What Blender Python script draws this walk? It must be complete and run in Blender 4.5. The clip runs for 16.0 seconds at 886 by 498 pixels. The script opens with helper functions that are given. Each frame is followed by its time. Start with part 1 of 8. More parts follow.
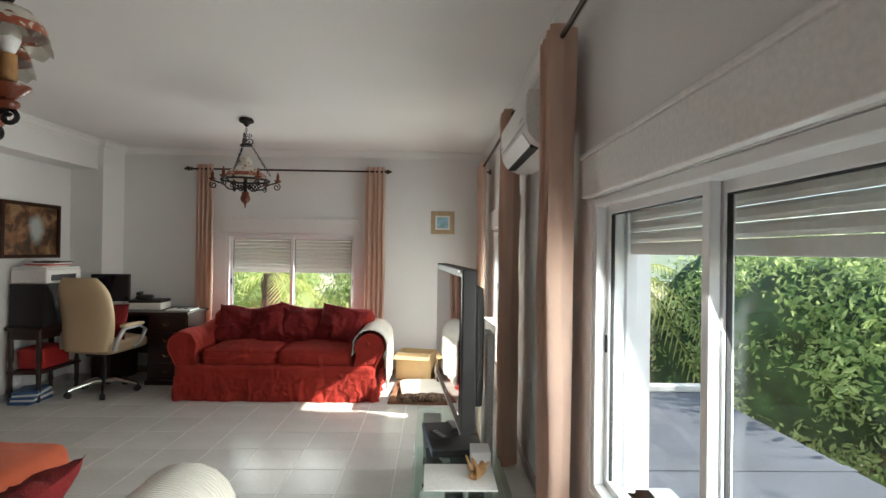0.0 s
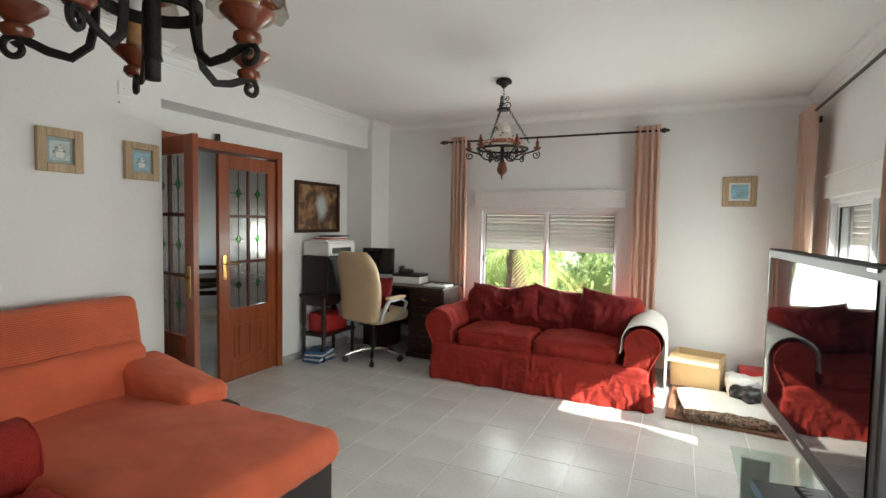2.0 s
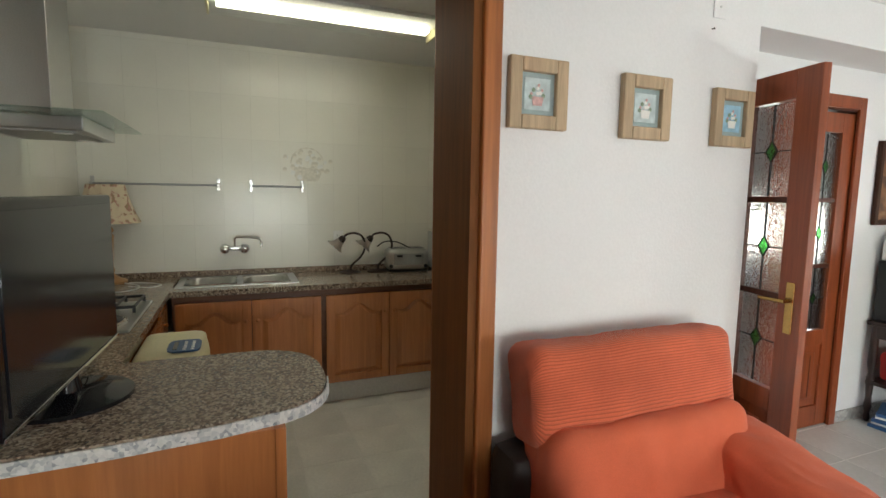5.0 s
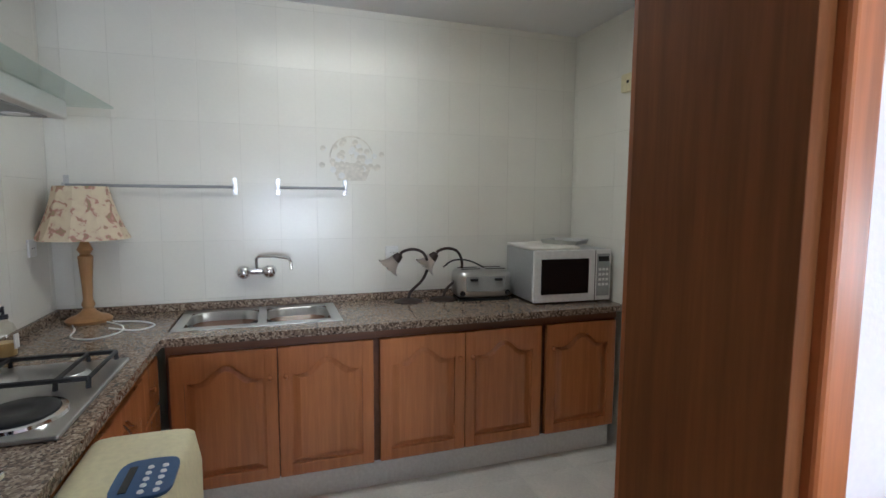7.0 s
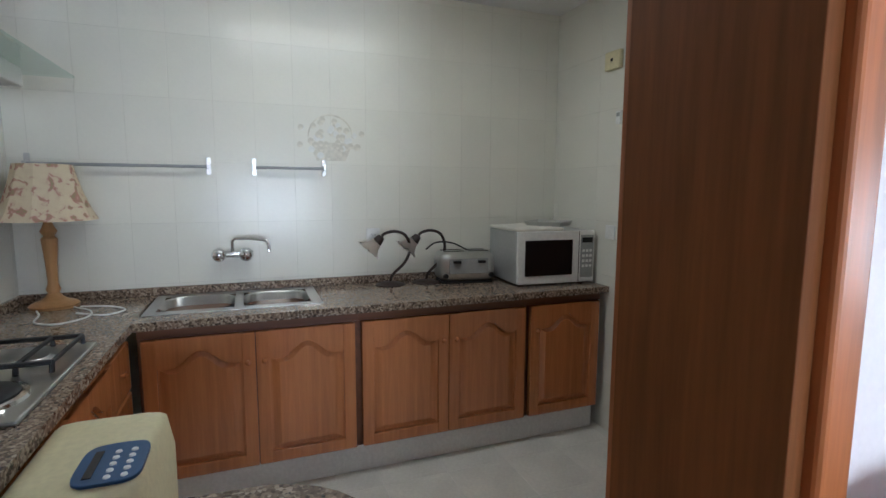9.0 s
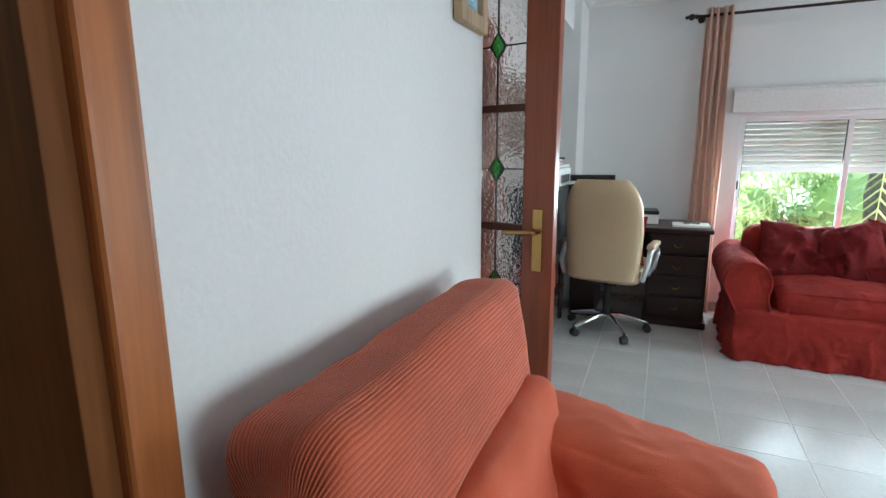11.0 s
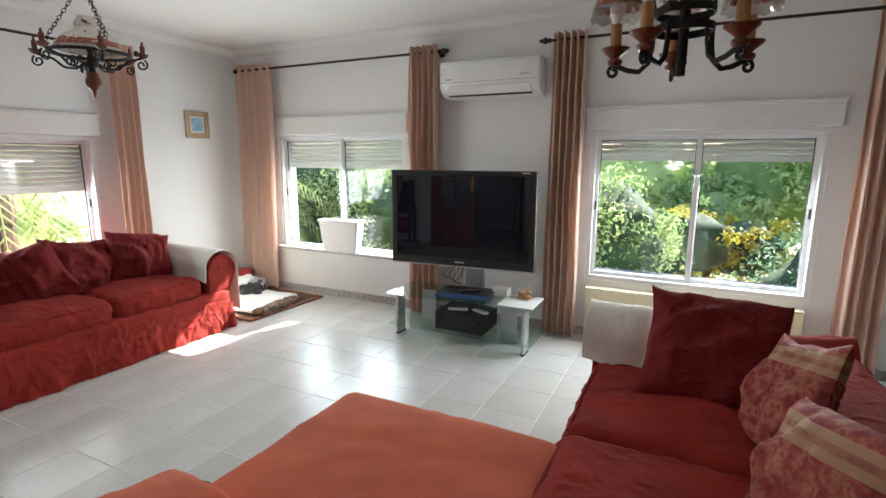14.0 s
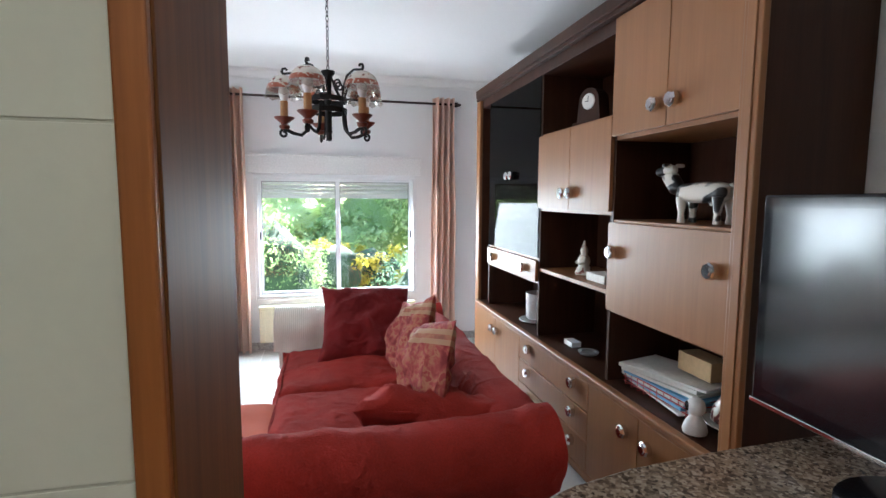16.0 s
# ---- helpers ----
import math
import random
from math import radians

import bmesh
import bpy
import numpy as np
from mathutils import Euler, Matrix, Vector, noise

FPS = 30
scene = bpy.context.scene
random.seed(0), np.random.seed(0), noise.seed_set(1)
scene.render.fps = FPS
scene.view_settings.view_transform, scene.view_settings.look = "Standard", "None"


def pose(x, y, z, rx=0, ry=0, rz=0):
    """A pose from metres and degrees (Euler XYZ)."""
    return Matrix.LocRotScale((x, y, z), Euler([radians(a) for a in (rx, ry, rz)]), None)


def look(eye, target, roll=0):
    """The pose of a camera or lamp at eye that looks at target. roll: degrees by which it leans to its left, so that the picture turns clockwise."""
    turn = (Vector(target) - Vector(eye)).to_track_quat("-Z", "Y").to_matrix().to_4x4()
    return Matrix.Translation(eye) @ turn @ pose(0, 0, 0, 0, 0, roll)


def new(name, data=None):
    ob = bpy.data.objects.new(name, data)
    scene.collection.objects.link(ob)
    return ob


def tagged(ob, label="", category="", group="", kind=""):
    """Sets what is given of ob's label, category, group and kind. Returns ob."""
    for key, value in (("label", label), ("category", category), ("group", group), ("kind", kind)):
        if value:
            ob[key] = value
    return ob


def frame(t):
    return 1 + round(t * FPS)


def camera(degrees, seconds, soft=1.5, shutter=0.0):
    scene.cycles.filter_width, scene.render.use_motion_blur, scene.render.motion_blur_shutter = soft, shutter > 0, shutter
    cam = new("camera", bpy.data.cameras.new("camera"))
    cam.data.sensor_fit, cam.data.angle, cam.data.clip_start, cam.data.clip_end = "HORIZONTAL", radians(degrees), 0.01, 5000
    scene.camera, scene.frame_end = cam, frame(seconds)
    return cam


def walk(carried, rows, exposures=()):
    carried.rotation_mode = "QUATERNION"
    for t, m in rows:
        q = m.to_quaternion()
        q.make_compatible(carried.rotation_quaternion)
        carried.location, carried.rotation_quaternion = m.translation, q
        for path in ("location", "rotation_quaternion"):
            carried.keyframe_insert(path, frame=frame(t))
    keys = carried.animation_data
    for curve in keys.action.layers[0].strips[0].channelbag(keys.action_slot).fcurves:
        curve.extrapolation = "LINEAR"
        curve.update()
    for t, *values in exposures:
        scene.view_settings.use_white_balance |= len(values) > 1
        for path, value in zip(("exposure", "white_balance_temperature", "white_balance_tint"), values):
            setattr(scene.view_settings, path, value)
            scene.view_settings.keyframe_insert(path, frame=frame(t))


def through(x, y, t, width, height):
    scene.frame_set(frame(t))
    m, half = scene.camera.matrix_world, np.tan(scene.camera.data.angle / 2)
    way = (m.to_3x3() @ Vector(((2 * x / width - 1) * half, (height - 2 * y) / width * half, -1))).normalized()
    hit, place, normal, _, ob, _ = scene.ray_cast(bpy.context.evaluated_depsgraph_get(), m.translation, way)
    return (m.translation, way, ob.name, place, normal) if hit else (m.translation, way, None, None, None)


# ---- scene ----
cam = camera(82.9, 16.0)
EXPOSURES = [(0.0, 1.55, 6500, 6), (1.5, 1.9, 6400, 5), (2.2, 1.98, 6400, 4), (3.0, 1.92, 6300, 5), (4.4, 2.5, 6300, 6), (5.0, 2.65, 6300, 6), (7.5, 3.35, 5200, 17), (8.2, 3.35, 5200, 17), (10.5, 2.6, 5300, 1), (11.2, 2.4, 5450, 0), (12.0, 1.9, 5800, -1), (13.0, 2.08, 6000, 4), (14.5, 2.2, 6100, 7), (15.5, 2.75, 5500, 7), (16.0, 3.05, 5500, 9)]
PATH = [
    (0, (0.147, 0.235, 1.456), (0.188, 2.234, 1.466), 0.8),
    (0.5, (0.103, 0.411, 1.466), (0.009, 2.409, 1.459), 0.9),
    (1, (0.043, 0.598, 1.47), (-0.297, 2.569, 1.444), 1.2),
    (1.5, (-0.067, 0.778, 1.459), (-0.69, 2.678, 1.402), 1.2),
    (2, (-0.215, 0.867, 1.477), (-1.067, 2.673, 1.368), 1.0),
    (2.5, (-0.365, 0.924, 1.489), (-1.425, 2.614, 1.347), 1.1),
    (3, (-0.516, 1.028, 1.49), (-1.819, 2.538, 1.338), 1.4),
    (3.5, (-0.737, 1.069, 1.49), (-2.283, 2.327, 1.324), 1.5),
    (4, (-1.06, 1.034, 1.472), (-2.782, 2.034, 1.287), 1.4),
    (4.5, (-1.41, 1.01, 1.484), (-3.217, 1.84, 1.274), 1.1),
    (5, (-1.817, 1.039, 1.496), (-3.657, 1.792, 1.277), 0.9),
    (5.2, (-1.944, 1.05, 1.505), (-3.798, 1.768, 1.282), 1.0),
    (7.3, (-2.967, 1.106, 1.452), (-4.862, 1.717, 1.262), 0.2),
    (7.5, (-3.002, 1.108, 1.438), (-4.907, 1.688, 1.249), 0.2),
    (8, (-3.021, 1.1, 1.418), (-4.943, 1.616, 1.217), 0.3),
    (8.2, (-3.014, 1.1, 1.425), (-4.939, 1.599, 1.215), 0.3),
    (10.5, (-2.792, 1.263, 1.37), (-3.953, 2.854, 1.027), -0.0),
    (11, (-2.795, 1.462, 1.341), (-3.579, 3.263, 0.966), -0.3),
    (11.5, (-2.787, 1.581, 1.32), (-3.131, 3.508, 0.912), -0.2),
    (12, (-2.873, 1.672, 1.348), (-2.644, 3.611, 0.915), 0.3),
    (12.5, (-2.954, 1.69, 1.381), (-2.139, 3.462, 0.94), 0.2),
    (13, (-3.074, 1.648, 1.421), (-1.825, 3.147, 0.982), -0.0),
    (13.5, (-3.198, 1.572, 1.467), (-1.661, 2.783, 1.054), 0.1),
    (14, (-3.37, 1.52, 1.486), (-1.61, 2.397, 1.122), 0.2),
    (14.5, (-3.552, 1.49, 1.467), (-1.638, 1.989, 1.174), 0.2),
    (15, (-3.756, 1.519, 1.47), (-1.775, 1.633, 1.218), 0.3),
    (15.5, (-3.993, 1.556, 1.452), (-2.013, 1.392, 1.224), 0.3),
    (16, (-4.178, 1.629, 1.458), (-2.24, 1.175, 1.258), 0.3),
]
walk(cam, [(t, look(eye, target, roll)) for t, eye, target, roll in PATH], EXPOSURES)

# ---- light ----
SUN_WAY = Vector((-2.07, 0.56, -1.40)).normalized()
world = bpy.data.worlds.new("world")
scene.world = world
world.use_nodes = True
wn = world.node_tree
sky = wn.nodes.new("ShaderNodeTexSky")
sky.sky_type = "NISHITA"
sky.sun_disc = False
sky.sun_elevation = math.asin(-SUN_WAY.z)
sky.sun_rotation = math.atan2(-SUN_WAY.x, -SUN_WAY.y)
wn.links.new(sky.outputs["Color"], wn.nodes["Background"].inputs["Color"])
wn.nodes["Background"].inputs["Strength"].default_value = 0.15

sun = new("sun", bpy.data.lights.new("sun", "SUN"))
sun.data.energy = 5.0
sun.data.angle = radians(0.6)
sun.data.color = (1.0, 0.93, 0.82)
sun.matrix_world = look((0, 0, 0), SUN_WAY)


def window_lamp(name, m, sx, sy, watts, col=(0.99, 1.0, 0.96)):
    """Sky light that enters by a window opening."""
    lamp = new(name, bpy.data.lights.new(name, "AREA"))
    lamp.data.shape, lamp.data.size, lamp.data.size_y = "RECTANGLE", sx, sy
    lamp.data.energy, lamp.data.color = watts, col
    lamp.matrix_world = m
    return lamp


window_lamp("sky_window_south", look((1.00, 1.51, 1.0), (-1, 1.51, 0.15)), 1.35, 0.9, 11)
window_lamp("sky_window_middle", look((1.00, 4.78, 1.0), (-1, 4.78, 0.15)), 1.4, 0.85, 9)
window_lamp("sky_window_north", look((-1.52, 6.34, 1.0), (-1.52, 4, 0.15)), 1.3, 0.55, 9)
window_lamp("sky_window_hall", look((-5.25, 6.36, 1.20), (-5.25, 4, 0.9)), 1.1, 0.4, 1.6)
tube_lamp = window_lamp("kitchen_tube", look((-4.85, 1.55, 2.44), (-4.85, 1.55, 0)), 0.20, 1.1, 0.65, (1.0, 0.94, 0.76))

# ---- materials ----
def mat(name, col, rough=0.6, metal=0.0, var=0.10, vscale=3.0, fine=0.06, fscale=60.0, bump=0.15, bscale=None, stretch=(1, 1, 1), sheen=0.0, rand=0.0, coat=0.0):
    """A principled surface with broad stains, fine grain and fine relief in object space."""
    m = bpy.data.materials.new(name)
    m.use_nodes = True
    nt = m.node_tree
    n, l = nt.nodes, nt.links
    b = n["Principled BSDF"]
    tc = n.new("ShaderNodeTexCoord")
    mp = n.new("ShaderNodeMapping")
    mp.inputs["Scale"].default_value = stretch
    l.new(tc.outputs["Object"], mp.inputs["Vector"])
    big = n.new("ShaderNodeTexNoise")
    big.inputs["Scale"].default_value = vscale
    big.inputs["Detail"].default_value = 4
    small = n.new("ShaderNodeTexNoise")
    small.inputs["Scale"].default_value = fscale
    small.inputs["Detail"].default_value = 3
    l.new(mp.outputs["Vector"], big.inputs["Vector"])
    l.new(mp.outputs["Vector"], small.inputs["Vector"])
    r1 = n.new("ShaderNodeMapRange")
    r1.inputs["From Min"].default_value, r1.inputs["From Max"].default_value = 0.3, 0.7
    r1.inputs["To Min"].default_value, r1.inputs["To Max"].default_value = 1 - var, 1 + var
    r2 = n.new("ShaderNodeMapRange")
    r2.inputs["From Min"].default_value, r2.inputs["From Max"].default_value = 0.3, 0.7
    r2.inputs["To Min"].default_value, r2.inputs["To Max"].default_value = 1 - fine, 1 + fine
    l.new(big.outputs["Fac"], r1.inputs["Value"])
    l.new(small.outputs["Fac"], r2.inputs["Value"])
    mu = n.new("ShaderNodeMath")
    mu.operation = "MULTIPLY"
    l.new(r1.outputs["Result"], mu.inputs[0])
    l.new(r2.outputs["Result"], mu.inputs[1])
    last = mu.outputs[0]
    if rand:
        oi = n.new("ShaderNodeObjectInfo")
        r3 = n.new("ShaderNodeMapRange")
        r3.inputs["To Min"].default_value, r3.inputs["To Max"].default_value = 1 - rand, 1 + rand
        l.new(oi.outputs["Random"], r3.inputs["Value"])
        m3 = n.new("ShaderNodeMath")
        m3.operation = "MULTIPLY"
        l.new(last, m3.inputs[0])
        l.new(r3.outputs["Result"], m3.inputs[1])
        last = m3.outputs[0]
    vm = n.new("ShaderNodeVectorMath")
    vm.operation = "SCALE"
    vm.inputs[0].default_value = col[:3]
    l.new(last, vm.inputs["Scale"])
    l.new(vm.outputs["Vector"], b.inputs["Base Color"])
    b.inputs["Roughness"].default_value = rough
    b.inputs["Metallic"].default_value = metal
    b.inputs["Coat Weight"].default_value = coat
    if sheen:
        b.inputs["Sheen Weight"].default_value = sheen
        b.inputs["Sheen Roughness"].default_value = 0.4
    if bump:
        bp = n.new("ShaderNodeBump")
        bp.inputs["Strength"].default_value = bump
        bp.inputs["Distance"].default_value = 0.01
        if bscale:
            bn = n.new("ShaderNodeTexNoise")
            bn.inputs["Scale"].default_value = bscale
            bn.inputs["Detail"].default_value = 3
            l.new(mp.outputs["Vector"], bn.inputs["Vector"])
            l.new(bn.outputs["Fac"], bp.inputs["Height"])
        else:
            l.new(small.outputs["Fac"], bp.inputs["Height"])
        l.new(bp.outputs["Normal"], b.inputs["Normal"])
    return m


def speckle(name, base, cols, scale=90.0, rough=0.25):
    """Polished granite: cells of several minerals."""
    m = mat(name, base, rough, var=0.08, bump=0.0)
    n, l = m.node_tree.nodes, m.node_tree.links
    tc = n.new("ShaderNodeTexCoord")
    vo = n.new("ShaderNodeTexVoronoi")
    vo.inputs["Scale"].default_value = scale
    wob = n.new("ShaderNodeTexNoise")
    wob.inputs["Scale"].default_value = scale * 0.55
    wob.inputs["Detail"].default_value = 4
    l.new(tc.outputs["Object"], vo.inputs["Vector"])
    l.new(tc.outputs["Object"], wob.inputs["Vector"])
    sep = n.new("ShaderNodeSeparateColor")
    l.new(vo.outputs["Color"], sep.inputs["Color"])
    mix = n.new("ShaderNodeMath")
    mix.operation = "MULTIPLY_ADD"
    mix.inputs[1].default_value = 0.55
    l.new(sep.outputs["Red"], mix.inputs[0])
    mm = n.new("ShaderNodeMath")
    mm.operation = "MULTIPLY"
    mm.inputs[1].default_value = 0.45
    l.new(wob.outputs["Fac"], mm.inputs[0])
    l.new(mm.outputs[0], mix.inputs[2])
    ramp = n.new("ShaderNodeValToRGB")
    els = ramp.color_ramp.elements
    els[0].position, els[0].color = 0.12, (*cols[0], 1)
    els[1].position, els[1].color = 0.80, (*cols[-1], 1)
    for i, c in enumerate(cols[1:-1]):
        e = els.new(0.12 + 0.68 * (i + 1) / (len(cols) - 1))
        e.color = (*c, 1)
    l.new(mix.outputs[0], ramp.inputs["Fac"])
    l.new(ramp.outputs["Color"], n["Principled BSDF"].inputs["Base Color"])
    return m


def wood(name, col, rough=0.4, axis=2, dark=0.55, scale=1.0, coat=0.0):
    """Grain that runs along one axis of the thing."""
    s = [16.0 * scale, 16.0 * scale, 16.0 * scale]
    s[axis] = 0.9 * scale
    m = mat(name, col, rough, var=0.0, fine=0.0, bump=0.0, coat=coat)
    n, l = m.node_tree.nodes, m.node_tree.links
    b = n["Principled BSDF"]
    tc = n.new("ShaderNodeTexCoord")
    mp = n.new("ShaderNodeMapping")
    mp.inputs["Scale"].default_value = s
    l.new(tc.outputs["Object"], mp.inputs["Vector"])
    no = n.new("ShaderNodeTexNoise")
    no.inputs["Scale"].default_value = 1.0
    no.inputs["Detail"].default_value = 6
    no.inputs["Distortion"].default_value = 1.2
    l.new(mp.outputs["Vector"], no.inputs["Vector"])
    fi = n.new("ShaderNodeTexNoise")
    fi.inputs["Scale"].default_value = 7.0
    fi.inputs["Detail"].default_value = 4
    l.new(mp.outputs["Vector"], fi.inputs["Vector"])
    ramp = n.new("ShaderNodeValToRGB")
    els = ramp.color_ramp.elements
    els[0].position, els[0].color = 0.30, (*[c * dark for c in col], 1)
    els[1].position, els[1].color = 0.68, (*[min(1, c * 1.12) for c in col], 1)
    av = n.new("ShaderNodeMath")
    av.operation = "MULTIPLY_ADD"
    av.inputs[1].default_value = 0.65
    mm = n.new("ShaderNodeMath")
    mm.operation = "MULTIPLY"
    mm.inputs[1].default_value = 0.35
    l.new(fi.outputs["Fac"], mm.inputs[0])
    l.new(no.outputs["Fac"], av.inputs[0])
    l.new(mm.outputs[0], av.inputs[2])
    l.new(av.outputs[0], ramp.inputs["Fac"])
    l.new(ramp.outputs["Color"], b.inputs["Base Color"])
    bp = n.new("ShaderNodeBump")
    bp.inputs["Strength"].default_value = 0.12
    bp.inputs["Distance"].default_value = 0.004
    l.new(av.outputs[0], bp.inputs["Height"])
    l.new(bp.outputs["Normal"], b.inputs["Normal"])
    return m


def glass(name, tint=(0.97, 0.985, 0.98), rough=0.0, bump=0.0, bscale=40.0):
    """A real pane: refracting, reflecting glass."""
    m = bpy.data.materials.new(name)
    m.use_nodes = True
    n, l = m.node_tree.nodes, m.node_tree.links
    b = n["Principled BSDF"]
    b.inputs["Base Color"].default_value = (*tint, 1)
    b.inputs["Transmission Weight"].default_value = 1.0
    b.inputs["Roughness"].default_value = rough
    b.inputs["IOR"].default_value = 1.45
    if bump:
        tc = n.new("ShaderNodeTexCoord")
        no = n.new("ShaderNodeTexNoise")
        no.inputs["Scale"].default_value = bscale
        bp = n.new("ShaderNodeBump")
        bp.inputs["Strength"].default_value = bump
        bp.inputs["Distance"].default_value = 0.01
        l.new(tc.outputs["Object"], no.inputs["Vector"])
        l.new(no.outputs["Fac"], bp.inputs["Height"])
        l.new(bp.outputs["Normal"], b.inputs["Normal"])
    return m


def clear(name, tint=(0.97, 0.985, 0.98), least=0.04, most=0.9):
    """Thin clear pane: light goes straight through, with gloss that grows towards grazing views."""
    m = bpy.data.materials.new(name)
    m.use_nodes = True
    n, l = m.node_tree.nodes, m.node_tree.links
    n.remove(n["Principled BSDF"])
    tr = n.new("ShaderNodeBsdfTransparent")
    tr.inputs["Color"].default_value = (*tint, 1)
    gl = n.new("ShaderNodeBsdfGlossy")
    gl.inputs["Roughness"].default_value = 0.0
    lw = n.new("ShaderNodeLayerWeight")
    lw.inputs["Blend"].default_value = 0.5
    pw = n.new("ShaderNodeMath")
    pw.operation = "POWER"
    pw.inputs[1].default_value = 5.0
    l.new(lw.outputs["Facing"], pw.inputs[0])
    ma = n.new("ShaderNodeMath")
    ma.operation = "MULTIPLY_ADD"
    ma.inputs[1].default_value, ma.inputs[2].default_value = most, least
    l.new(pw.outputs[0], ma.inputs[0])
    mx = n.new("ShaderNodeMixShader")
    l.new(ma.outputs[0], mx.inputs[0])
    l.new(tr.outputs[0], mx.inputs[1])
    l.new(gl.outputs[0], mx.inputs[2])
    l.new(mx.outputs[0], n["Material Output"].inputs["Surface"])
    return m


def cloth(name, col, rough=0.9, var=0.12, weave=350.0, bump=0.25, through=0.0, sheen=0.25):
    m = mat(name, col, rough, var=var, vscale=5, fine=0.10, fscale=weave, bump=bump, sheen=sheen)
    if through:
        n, l = m.node_tree.nodes, m.node_tree.links
        t = n.new("ShaderNodeBsdfTranslucent")
        t.inputs["Color"].default_value = (*col, 1)
        mx = n.new("ShaderNodeMixShader")
        mx.inputs[0].default_value = through
        l.new(n["Principled BSDF"].outputs[0], mx.inputs[1])
        l.new(t.outputs[0], mx.inputs[2])
        l.new(mx.outputs[0], n["Material Output"].inputs["Surface"])
    return m


def ribbed(name, col, scale, keep, groove_shade=0.72, rough=0.9, hub=None):
    """Corduroy-like cloth: fine ribs counted along the kept axes, or round a lying bolster's hub (x, z, half depth, half height)."""
    m = cloth(name, col, rough)
    n, l = m.node_tree.nodes, m.node_tree.links
    b = n["Principled BSDF"]
    tc = n.new("ShaderNodeTexCoord")
    mp = n.new("ShaderNodeMapping")
    mp.inputs["Scale"].default_value = keep
    l.new(tc.outputs["Object"], mp.inputs["Vector"])
    if hub:
        x, z, hx, hz = hub
        mp.inputs["Location"].default_value = (-x / hx, 0, -z / hz)
        mp.inputs["Scale"].default_value = (1 / hx, 0, 1 / hz)
        sp = n.new("ShaderNodeSeparateXYZ")
        l.new(mp.outputs["Vector"], sp.inputs[0])
        an = n.new("ShaderNodeMath")
        an.operation = "ARCTAN2"
        l.new(sp.outputs["Z"], an.inputs[0])
        l.new(sp.outputs["X"], an.inputs[1])
        cb_ = n.new("ShaderNodeCombineXYZ")
        l.new(an.outputs[0], cb_.inputs["X"])
        way = cb_.outputs[0]
    else:
        way = mp.outputs["Vector"]
    w = n.new("ShaderNodeTexWave")
    w.bands_direction = "DIAGONAL"
    w.inputs["Scale"].default_value = scale
    w.inputs["Distortion"].default_value = 0.5 if hub else 0.9
    w.inputs["Detail"].default_value = 2
    w.inputs["Detail Scale"].default_value = 2.0
    l.new(way, w.inputs["Vector"])
    old = b.inputs["Base Color"].links[0].from_socket
    # Shade between the ribs is put into the colour, besides the bump.
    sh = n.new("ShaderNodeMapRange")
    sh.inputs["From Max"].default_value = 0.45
    sh.inputs["To Min"].default_value, sh.inputs["To Max"].default_value = groove_shade, 1.0
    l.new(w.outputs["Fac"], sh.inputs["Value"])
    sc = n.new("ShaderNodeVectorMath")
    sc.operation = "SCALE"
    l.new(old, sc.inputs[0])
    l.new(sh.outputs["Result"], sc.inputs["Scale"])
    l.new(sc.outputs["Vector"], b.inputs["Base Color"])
    bp = n.new("ShaderNodeBump")
    bp.inputs["Strength"].default_value = 0.6
    bp.inputs["Distance"].default_value = 0.004
    l.new(w.outputs["Fac"], bp.inputs["Height"])
    l.new(bp.outputs["Normal"], b.inputs["Normal"])
    return m


def crumple(m, scale, depth, strength):
    """Soft irregular creases on top of the weave."""
    n, l = m.node_tree.nodes, m.node_tree.links
    tc = n.new("ShaderNodeTexCoord")
    warp = n.new("ShaderNodeTexNoise")
    warp.inputs["Scale"].default_value = scale * 0.6
    add = n.new("ShaderNodeVectorMath")
    add.operation = "MULTIPLY_ADD"
    add.inputs[1].default_value = (0.35, 0.35, 0.35)
    l.new(tc.outputs["Object"], warp.inputs["Vector"])
    l.new(warp.outputs["Color"], add.inputs[0])
    l.new(tc.outputs["Object"], add.inputs[2])
    no = n.new("ShaderNodeTexNoise")
    no.noise_type = "RIDGED_MULTIFRACTAL"
    no.inputs["Scale"].default_value = scale
    no.inputs["Detail"].default_value = 2.5
    l.new(add.outputs["Vector"], no.inputs["Vector"])
    bp = n.new("ShaderNodeBump")
    bp.inputs["Strength"].default_value = strength
    bp.inputs["Distance"].default_value = depth
    l.new(no.outputs["Fac"], bp.inputs["Height"])
    weave = n["Principled BSDF"].inputs["Normal"].links[0].from_node
    l.new(bp.outputs["Normal"], weave.inputs["Normal"])
    return m


def glow(name, col, strength):
    m = bpy.data.materials.new(name)
    m.use_nodes = True
    b = m.node_tree.nodes["Principled BSDF"]
    b.inputs["Base Color"].default_value = (*col, 1)
    b.inputs["Emission Color"].default_value = (*col, 1)
    b.inputs["Emission Strength"].default_value = strength
    return m


